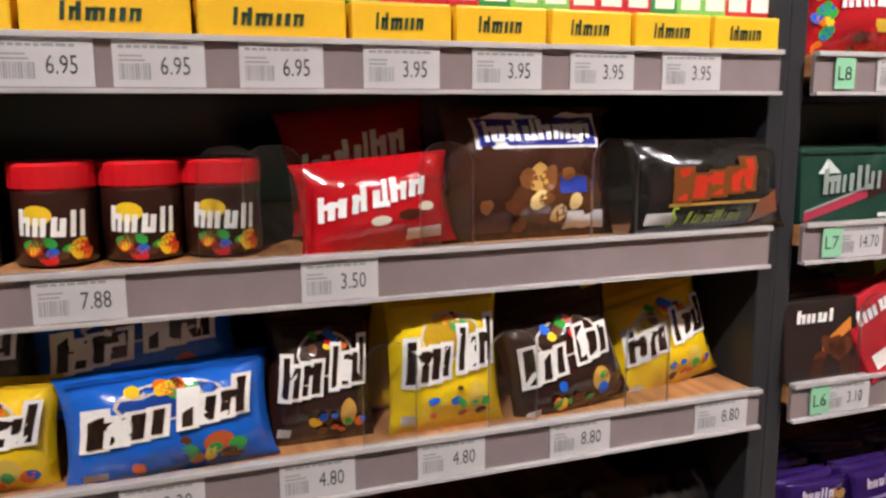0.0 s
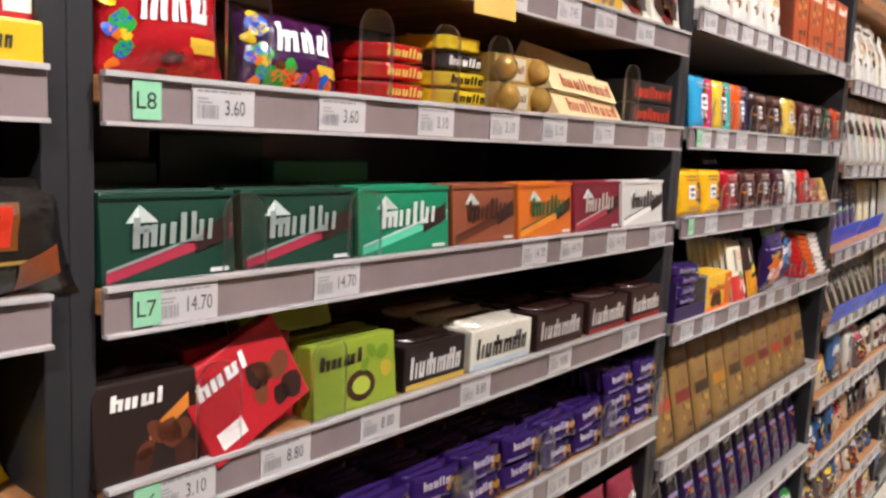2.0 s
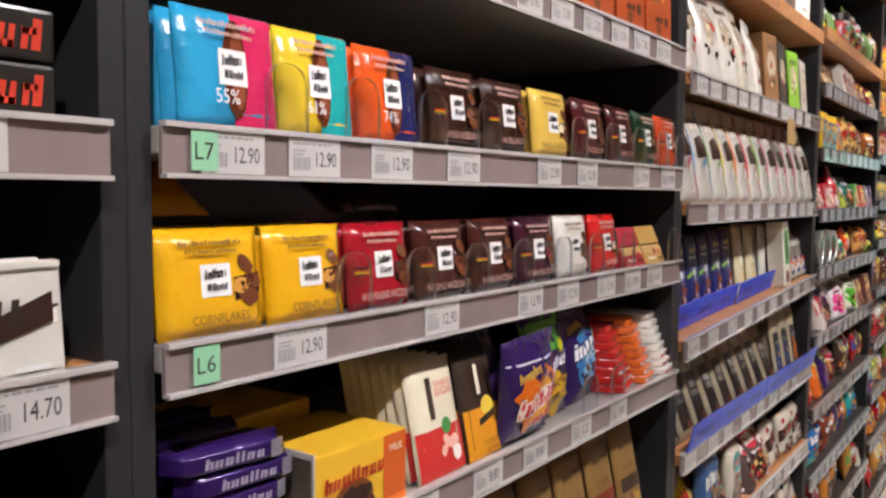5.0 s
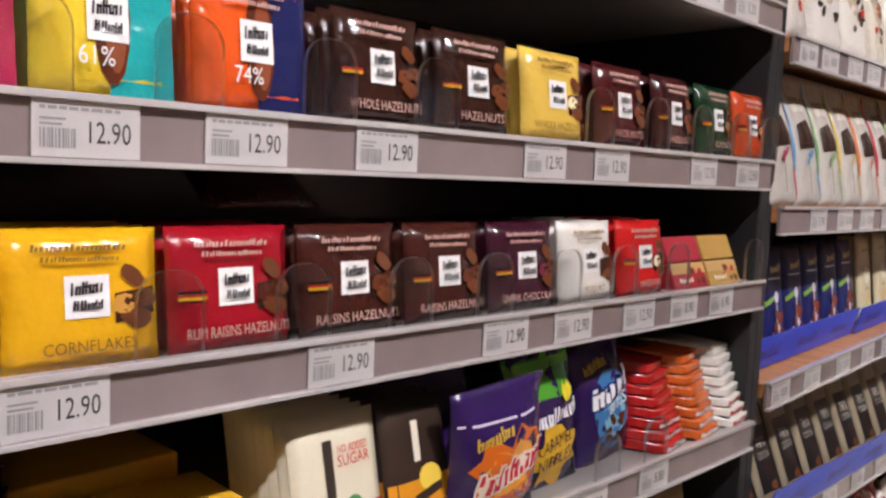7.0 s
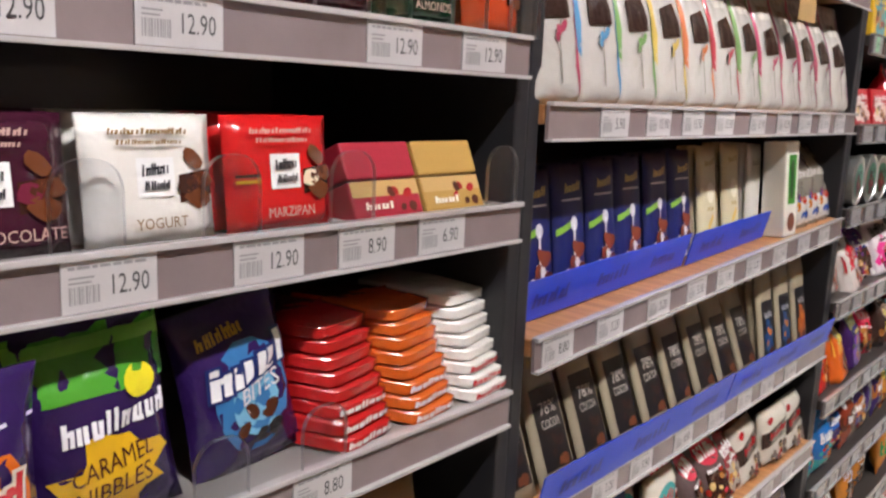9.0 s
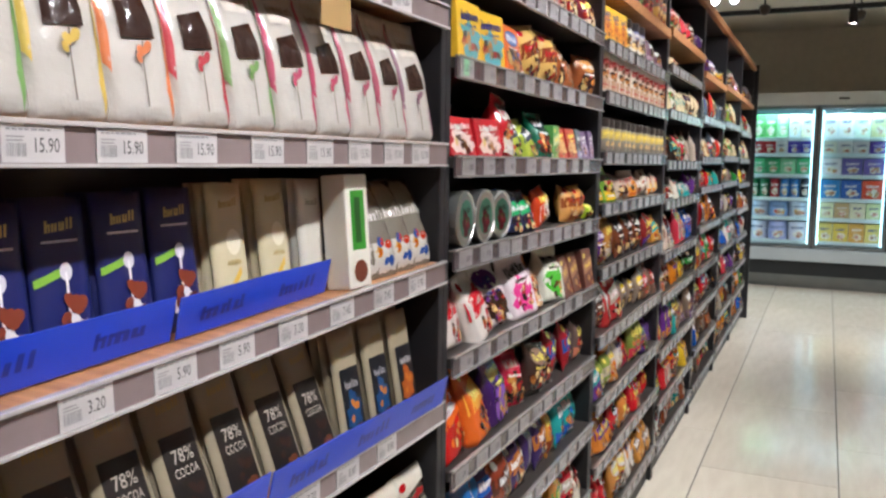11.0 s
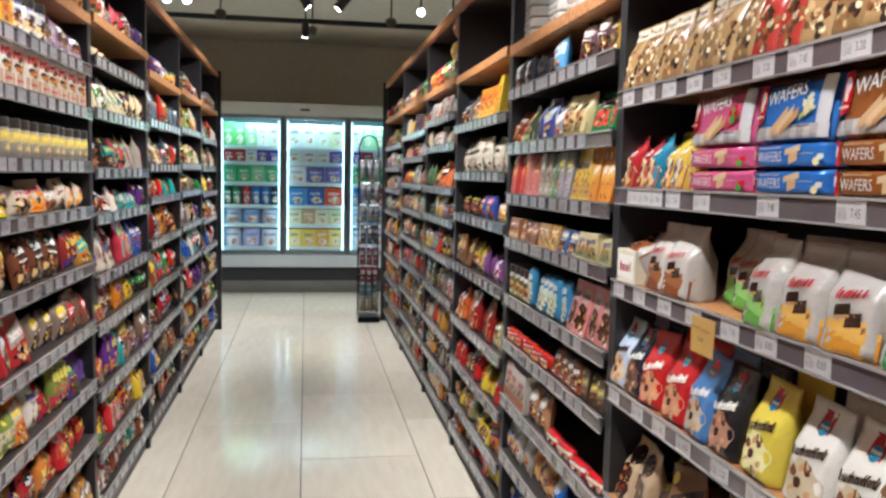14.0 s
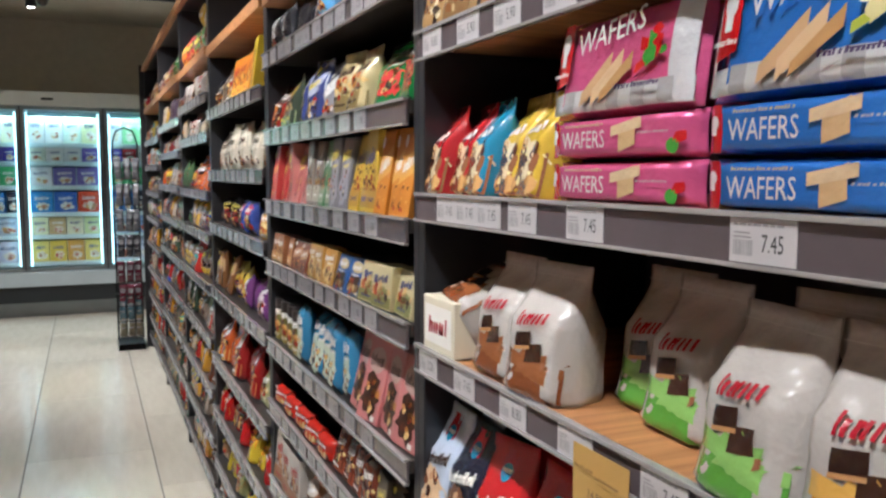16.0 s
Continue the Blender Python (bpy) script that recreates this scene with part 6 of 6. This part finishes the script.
Z = L_LEVELS[5]
a, b = P[5], P[6]
fill(LEFT, a, b, Z[0], [S("box", "e0b420", "c87a1c", 0.09, 0.11, 3), S("jar", "b8b4ac", "d8d4cc", 0.085, 0.11, 3), S("pouch", "5a3a4a", "a88a98", 0.1, 0.11, 4)])
fill(LEFT, a, b, Z[1], [S("tub", "d6d2c8", "b89a80", 0.095, 0.135, 10)])
fill(LEFT, a, b, Z[2], [S("jar", "8a8478", "c8b060", 0.075, 0.1, 12)])
mixed(LEFT, a, b, Z[3], 0.115, ["c83a5a", "7aa83a", "b8283a", "c8b8a0", "8a5a3a"], 41)
mixed(LEFT, a, b, Z[4], 0.15, ["b07a30", "6a3a24", "8a2a28", "9a6a4a"], 42)
mixed(LEFT, a, b, Z[5], 0.15, ["a82a2c", "6a4a3a", "c8403a", "8a7a6a"], 43)
mixed(LEFT, a, b, Z[6], 0.15, ["7a8a3a", "5a3a7a", "d8d0c4", "c8782c", "8a2a40"], 44)
mixed(LEFT, a, b, Z[7], 0.15, ["c02028", "c87a2c", "a84a28"], 45)
mixed(LEFT, a, b, Z[8], 0.17, ["c02028", "d8d0c4", "c88a3c"], 46)
for n in (6, 7, 8, 9):
    a, b = P[n], P[n + 1]
    for q, z in enumerate(L_LEVELS[n]):
        top = (L_LEVELS[n][q - 1] if q else 1.85) - z - 0.06
        mixed(LEFT, a, b, z, min(0.17, top), MIX if q > 1 else ["c8342a", "4a5a68", "b07a3a", "d8c8a0", "7aa03a", "d8d2c4"], 50 + 10 * n + q, far=n > 6 or q > 5)
    mixed(LEFT, a, b, L_WOOD[n], 0.12, ["3a5a3a", "d8d2c8", "5a3a78", "b8303a"], 90 + n, ("pouch", "ball"), far=n > 6)
for n in (4, 5):
    mixed(LEFT, P[n], P[n + 1], L_WOOD[n], 0.13, ["b8b0a0", "7a9a5a", "b8303a", "c89a4a"], 95 + n, ("pouch", "jar"))
for q, z in list(enumerate(L_LEVELS[3]))[4:]:
    mixed(LEFT, P[3], P[4], z, 0.15, ["cfc8b8", "5a4a48", "b8a890", "8a2a30", "3a5a8a", "c8a080"], 120 + q, ("slab", "standing"))
for n in (0, 1, 2):
    for q, z in list(enumerate(L_LEVELS[n]))[(5, 6, 6)[n]:]:
        mixed(LEFT, P[n], P[n + 1], z, 0.15, MIX, 140 + 10 * n + q, far=True)
for n in (0, 1):
    mixed(LEFT, P[n], P[n + 1], L_LEVELS[n][0], 0.12, ["c8a030", "d8d2c4", "8a6a3a"], 170 + n, ("box",))

# wafer bay across the aisle
Z = R_LEVELS[4]
y0, y1 = R_POSTS[4], R_POSTS[5]


def nut_bag(i):
    c, c2 = (("a8875a", "6a4a2a"), ("8a6a44", "d8c8a8"), ("a8342c", "d8c0a0"))[i]
    return lambda: pack("nut_bag", "tall clear bag of mixed nuts", "nut bag", "standing", 0.072, 0.145, 0.045, c, "film", [("r", -0.9, 0.9, 0.8, 0.97, "d8d0bc"), ("b", 0, 0.4, 0.8, 0.34, 26, ("5a3820", "c8a878", "8a5a34", "e0cfa8", "3a2418"), 0.2), ("w", 0, 0.88, 0.5, 0.06, 6, "6a5a48", 0)], "nut bags", seed=i)


for i in range(14):
    k = 2 if i in (8, 9) else i % 2
    goods(("nut", k), RIGHT, y1 - 0.06 - 0.069 * i, Z[0], 0.006, 7, SHELF_RNG.uniform(-8, 8), 0, nut_bag(k))


def wafer(c, words, w, h, lying, fruit):
    def make():
        it = [("r", -0.97, -0.74, 0.05, 0.95, "c4141e"), ("e", -0.855, 0.62, 0.07, 0.14, "f2eeea"), ("r", -0.9, -0.81, 0.38, 0.56, "f2eeea")]
        if not lying:
            it = [("r", -0.97, 0.97, 0.03, 0.24, "cfcdca")] + [("r", -0.72 + 0.34 * j, -0.55 + 0.34 * j, 0.03, 0.24, "b2b0ae") for j in range(5)] + [("q", -0.97, -0.9, 0.03, 0.97, 0.03, 0.97, "d2d0d0"), ("q", 0.74, 0.97, 0.03, 0.97, 0.03, 0.97, "d0d0d2"), ("q", -0.9, -0.66, 0.28, 0.93, 0.34, 0.93, "c4141e"), ("e", -0.78, 0.72, 0.075, 0.12, "f2eeea"), ("r", -0.82, -0.74, 0.5, 0.66, "f2eeea"), ("w", -0.78, 0.41, 0.16, 0.05, 6, "f2eeea", 0)]
            it += [("t", -0.02, 0.62, 0.22, words, "f4f0ea", 1.2, 0.14), ("q", -0.4, 0.0, 0.06, 0.2, 0.3, 0.55, "d8b084"), ("q", -0.22, 0.16, 0.06, 0.22, 0.34, 0.56, "e2c096"), ("q", -0.1, 0.3, 0.08, 0.18, 0.36, 0.52, "c89c68"), ("q", 0.36, 0.62, 0.3, 0.38, 0.42, 0.5, fruit[1]), ("q", 0.4, 0.66, 0.5, 0.62, 0.44, 0.54, fruit[0]), ("q", 0.5, 0.6, 0.34, 0.66, 0.4, 0.62, fruit[-1]), ("b", 0.58, 0.52, 0.12, 0.14, 5, fruit, 0.05), ("w", 0.42, 0.2, 0.28, 0.05, 7, "5a4a6a", 0)]
        else:
            it += [("t", -0.3, 0.26, 0.40, words, "e4e0dc", 0.66), ("w", -0.3, 0.8, 0.3, 0.07, 9, "c8b890", 0), ("q", 0.2, 0.42, 0.14, 0.62, 0.3, 0.9, "dcb888"), ("q", 0.1, 0.5, 0.5, 0.72, 0.66, 0.9, "e4c8a0"), ("w", 0.64, 0.55, 0.18, 0.05, 5, "b8b4b4", 0), ("b", 0.88, 0.35, 0.06, 0.2, 2, fruit, 0.05)]
        return pack("wafer_pack", {"d": "pink", "3": "blue", "9": "brown"}[c[0]] + (" wafer pack lying flat in a stack" if lying else " wafer pack standing with a picture of wafers"), "wafer pack", "slab", w, h, 0.045 if lying else 0.03, c, "foil", it, "wafer packs", seed=5)
    return make


for c, ya, yb, fruit in (("d05a88", 3.828, 3.605, ("c81c20", "d83a30", "4a9a3a")), ("3474c4", 3.599, 3.395, ("e8e4c8", "b8c850", "e0d8a0")), ("9c5c2a", 3.389, 3.186, ("5a2414", "7a3420"))):
    w = ya - yb - 0.006
    ym = (ya + yb) / 2
    for q in range(2):
        goods(("waf", c, 1), RIGHT, ym, Z[1] + 0.041 * q, 0.004, 0, 0, 0, wafer(c, "WAFERS", w, 0.039, True, fruit))
    goods(("waf", c, 0), RIGHT, ym, Z[1] + 0.083, 0.006, 9, 0, 0, wafer(c, "WAFERS", w, 0.097, False, fruit))
    goods(("waf", c, 0), RIGHT, ym, Z[1] + 0.083, 0.05, 10)
for i, (c, c2) in enumerate((("a8242a", "d8b890"), ("a8242a", "d8b890"), ("2a80a0", "d8c8a0"), ("c8a838", "e8dca0"), ("c8a838", "e8dca0"))):
    goods(("small", c), RIGHT, 4.15 - 0.065 * i, Z[1], 0.01 + 0.01 * (i % 2), 10, -12, 0, lambda c=c, c2=c2: pack("biscuit_bag", "small gathered bag of biscuits", "biscuit bag", "standing", 0.085, 0.125, 0.055, c, "film", [("s", 0, 0.24, 0.95, 0.26, c2), ("q", -0.97, 0.97, 0.03, 0.3, 0.03, 0.42, "8a5a3c"), ("b", 0, 0.27, 0.85, 0.24, 15, ("7a4a28", "c89a60", "e0cfa8", "5a2c1c"), 0.26), ("w", 0, 0.64, 0.55, 0.09, 4, "e2dcd4", 0.05)], "biscuit bags"))


def kbag(c, c2, lab):
    return lambda: pack("wafer_bag", lab, "biscuit bag", "standing", 0.1, 0.15, 0.08, "b4aea6", "film", [("r", -0.97, 0.97, 0.02, 0.24, c), ("q", -0.97, 0.97, 0.24, 0.36, 0.2, 0.27, c2), ("s", 0.3, 0.26, 0.6, 0.12, c2), ("w", 0.05, 0.6, 0.5, 0.11, 4, "a81c2c", 0.05), ("q", -0.42, 0.12, 0.36, 0.47, 0.39, 0.5, "2e1a12"), ("q", 0.0, 0.55, 0.27, 0.4, 0.3, 0.43, "3a2216"), ("q", -0.42, 0.12, 0.34, 0.365, 0.37, 0.395, "b88a5a"), ("q", 0.6, 0.72, 0.24, 0.3, 0.26, 0.31, "8a5a3c"), ("r", -0.97, 0.97, 0.9, 0.905, "b8b4ac")], "white wafer bags", seed=8)


goods("kbox", RIGHT, 4.10, Z[2], 0.004, 0, 0, 0, lambda: pack("wafer_carton", "white carton of wafers with a red wordmark", "carton", "box", 0.105, 0.075, 0.06, "d8d0b8", "card", [("r", -0.85, 0.85, 0.15, 0.85, "eae6de"), ("w", 0, 0.5, 0.6, 0.3, 4, "a81c2c", 0.03)]))
goods(("kbag", 0), RIGHT, 4.09, Z[2] + 0.077, 0.01, 60, 0, 10, kbag("7a4424", "8a5430", "white wafer bag with a brown foot"))
for y, k, dep in ((3.965, 0, 0.006), (3.855, 0, -0.004), (3.765, 1, 0.08), (3.69, 1, 0.055), (3.545, 1, -0.008), (3.437, 2, -0.006), (3.322, 2, -0.004), (3.205, 3, -0.004)):
    c, c2, lab = (("7a4424", "8a5430", "white wafer bag with a brown foot"), ("5a9a38", "88b860", "white wafer bag with a green foot"), ("c88a28", "d8a850", "white wafer bag with a golden foot"), ("2c8a48", "4aa868", "white wafer bag with a dark green foot"))[k]
    goods(("kbag", k), RIGHT, y, Z[2], dep, 6, SHELF_RNG.uniform(-10, 10), 0, kbag(c, c2, lab))
    if y < 3.6:
        goods(("kbag", k), RIGHT, y + 0.01, Z[2], dep + 0.09, 4, 5, 0)
hanging_card(RIGHT, 3.70, Z[2] - 0.012, 0.088, 0.068, "b8924e", ("14.80",))


def qbag(c, c2, lab):
    return lambda: pack("wafer_cube_bag", lab, "biscuit bag", "standing", 0.1, 0.168, 0.06, c, "film", [("r", -0.3, 0.3, 0.72, 0.93, "b02430"), ("e", 0.0, 0.76, 0.24, 0.07, "2a80a0"), ("r", -0.2, 0.2, 0.76, 0.79, "eceae4"), ("w", 0, 0.54, 0.75, 0.1, 9, "f0e8d8" if sum(lin(c)[:3]) < 1 else "3a2a20", 0.1), ("s", 0.05, 0.26, 0.75, 0.2, c2), ("b", 0.05, 0.25, 0.6, 0.17, 9, ("7a4a30", "c89a70", "4a2a1c"), 0.19)], "wafer cube bags", seed=6)


for i, (y, c, c2) in enumerate(((4.13, "b8c4d4", "d8b890"), (4.045, "1a1e30", "6a4a38"), (3.945, "b41c20", "c88a68"), (3.84, "b41c20", "c88a68"), (3.745, "5080b8", "b8a890"), (3.645, "16161a", "b08068"), (3.53, "d8c448", "e8e0a0"), (3.40, "dedad0", "c8b898"), (3.29, "dedad0", "c8b898"), (3.20, "7a5a3a", "c8a878"))):
    lab = colour_word(c) + " upright bag of wafer cubes"
    y += 0.014
    goods(("qbag", c), RIGHT, y, Z[3], 0.004, 9, SHELF_RNG.uniform(-8, 8), SHELF_RNG.uniform(-4, 4), qbag(c, c2, lab))
    goods(("qbag", c), RIGHT, y, Z[3], 0.07, 6)
mixed(RIGHT, y0, y1, Z[4], 0.17, ["8a7050", "a81c28", "6a4a30", "b8a080"], 201)
mixed(RIGHT, y0, y1, Z[5], 0.16, MIX, 202, far=True)
mixed(RIGHT, y0, y1, Z[6], 0.15, MIX, 203, far=True)

Z = R_LEVELS[5]
a, b = R_POSTS[5], R_POSTS[6]
fill(RIGHT, a, b, Z[0], [S("pouch", "24242a", "c8c4bc", 0.1, 0.1, 4), S("pouch", "5a9ac8", "d8e4ec", 0.1, 0.11, 1), S("standing", "e0c420", "e8e0a0", 0.1, 0.12, 1), S("pouch", "5a4448", "c8b8b0", 0.1, 0.12, 2), S("standing", "b8902c", "5a4a28", 0.09, 0.12, 1)])
fill(RIGHT, a, b, Z[1], [S("standing", "8a2c24", "4a2a22", 0.08, 0.12, 1), S("standing", "3a4438", "8a9a70", 0.085, 0.12, 2), S("standing", "3a4478", "a8b0c8", 0.085, 0.13, 2), S("standing", "8a8a90", "d8d8d8", 0.085, 0.12, 1), S("standing", "c8b888", "8a7a50", 0.085, 0.12, 2), S("standing", "1a6a34", "c03a3a", 0.1, 0.13, 2)])
fill(RIGHT, a, b, Z[2], [S("box", "b03a38", "c85a50", 0.05, 0.135, 4), S("box", "c07a74", "a85a58", 0.05, 0.135, 3), S("box", "8a8078", "b8b0a0", 0.05, 0.135, 2), S("box", "4a7a4c", "8a9a78", 0.05, 0.135, 2), S("box", "78767a", "9a98a0", 0.05, 0.135, 2), S("box", "d0b040", "b8903c", 0.05, 0.14, 3), S("box", "c8802c", "d8a04c", 0.05, 0.14, 3)])
fill(RIGHT, a, b, Z[3], [S("box", "8a5a38", "c89a68", 0.075, 0.07, 3), S("box", "7a4434", "b88a68", 0.075, 0.07, 2), S("box", "b88840", "d8b878", 0.075, 0.072, 3), S("box", "2a5a9a", "c8b888", 0.08, 0.07, 2), S("box", "c8bc90", "8a8a50", 0.085, 0.072, 3)])
fill(RIGHT, a, b, Z[4], [S("jar", "6a6a38", "a89a50", 0.075, 0.11, 4), S("slab", "3a80a8", "c8d8c0", 0.07, 0.13, 6), S("box", "c07a78", "b89a90", 0.085, 0.145, 4)])
fill(RIGHT, a, b, Z[5], [S("slab", "c0281c", "a82a20", 0.11, 0.045, 5), S("slab", "6a3424", "8a4a34", 0.07, 0.09, 4), S("box", "3a2c20", "8a7a50", 0.06, 0.085, 3)])
fill(RIGHT, a, b, Z[6], [S("box", "b8b4ac", "9a6a4a", 0.09, 0.13, 3), S("pouch", "a87a5a", "d8cfc0", 0.1, 0.12, 2), S("slab", "c01c24", "e8e4de", 0.12, 0.035, 4)])
fill(RIGHT, a, b, Z[7], [S("pouch", "b8b8b4", "8a6a4a", 0.1, 0.13, 3), S("pouch", "c89a5a", "8a4a2a", 0.1, 0.13, 3), S("standing", "1c60b0", "d8dce0", 0.12, 0.14, 2), S("pouch", "8a4a34", "c8c0b0", 0.1, 0.13, 2)])
mixed(RIGHT, a, b, Z[8], 0.14, MIX, 211)
for k in range(4):
    for q in range(5):
        goods("bale", RIGHT, 4.42 + 0.2 * k if k < 3 else 5.12, R_WOOD[5] + 0.037 * q, 0.03, 0, SHELF_RNG.uniform(-5, 5), 0, lambda: pack("paper_pack", "flat white wrapped pack in a stack on the top shelf", "paper pack", "slab", 0.17, 0.036, 0.12, "c8c4bc", "film", [("w", 0, 0.5, 0.5, 0.3, 5, "8a8a8a", 0)], "stacked white packs"))
Z = R_LEVELS[6]
a, b = R_POSTS[6], R_POSTS[7]
fill(RIGHT, a, b, Z[0], [S("standing", "3a3a44", "7a7a80", 0.1, 0.12, 2), S("standing", "6a5a4c", "a89a80", 0.1, 0.12, 2), S("box", "d8841c", "e8b040", 0.1, 0.13, 3), S("box", "d0b424", "b8902c", 0.085, 0.15, 1), S("pouch", "8a8478", "c8c0a8", 0.09, 0.13, 1)])
fill(RIGHT, a, b, Z[1], [S("pouch", "c8c0ac", "e0d8c4", 0.12, 0.15, 7), S("pouch", "a84a28", "d8c8a8", 0.09, 0.1, 1)])
fill(RIGHT, a, b, Z[2], [S("pouch", "2e2420", "8a2a2a", 0.1, 0.1, 4), S("pouch", "3a50a0", "d05a70", 0.1, 0.1, 3), S("pouch", "c8903a", "d8c080", 0.1, 0.09, 2)])
fill(RIGHT, a, b, Z[3], [S("slab", "7a5434", "b8946a", 0.09, 0.15, 3), S("pouch", "c8b040", "6a4a70", 0.1, 0.13, 2), S("pouch", "6a3a70", "d8c0d0", 0.1, 0.11, 4)])
fill(RIGHT, a, b, Z[4], [S("standing", "b8501c", "d8a050", 0.11, 0.16, 3), S("standing", "8a1c1c", "c87a4a", 0.11, 0.17, 3), S("pouch", "9a9a70", "c8c8a0", 0.1, 0.12, 2)])
for q in (5, 6, 7):
    mixed(RIGHT, a, b, Z[q], 0.13, ["c86a1c", "b01c1c", "7a7a50", "c8b030", "8a6a4a"], 220 + q)
for n in (7, 8, 9):
    a, b = R_POSTS[n], R_POSTS[n + 1]
    for q, z in enumerate(R_LEVELS[n]):
        gap = (R_LEVELS[n][q - 1] if q else 1.82) - z - 0.05
        mixed(RIGHT, a, b, z, min(0.16, gap), ["8a5a3a", "b8a890", "c8602c", "5a4a58", "7a2a2c", "a8a098", "4a6a4a", "c8a040"] if q < 4 else ["7a6a5c", "a82c28", "3a4a3a", "b8a890", "5a3a2c", "c8902c"], 240 + 10 * n + q, ("pouch", "standing", "slab"), far=n > 7 or q > 5)
    mixed(RIGHT, a, b, R_WOOD[n], 0.13, ["b8202a", "3a7a3a", "b8882c", "8a6a5a"], 280 + n, ("pouch", "ball"), far=n > 7)
for k, (c, dy, dz) in enumerate((("3ab85a", 0.0, 0.0), ("d8b030", 0.05, 0.09), ("c8b8a0", -0.1, 0.05), ("b87a60", 0.0, 0.2))):
    goods(("toy", c), RIGHT, 6.48 + dy, R_WOOD[7] + dz, 0.01, 0, 0, 0, lambda c=c: pack("plush_ball", "round {} toy package piled on the top shelf".format(colour_word(c)), "toy", "ball", 0.12, 0.11, 0.12, c, "plastic", [("w", 0, 0.5, 0.5, 0.2, 3, "f0ece0", 0)]))
for n in (0, 1, 2, 3):
    a, b = R_POSTS[n], R_POSTS[n + 1]
    for q, z in enumerate(R_LEVELS[n]):
        mixed(RIGHT, a, b, z, 0.15, MIX, 300 + 10 * n + q, far=n < 3 or q > 4)
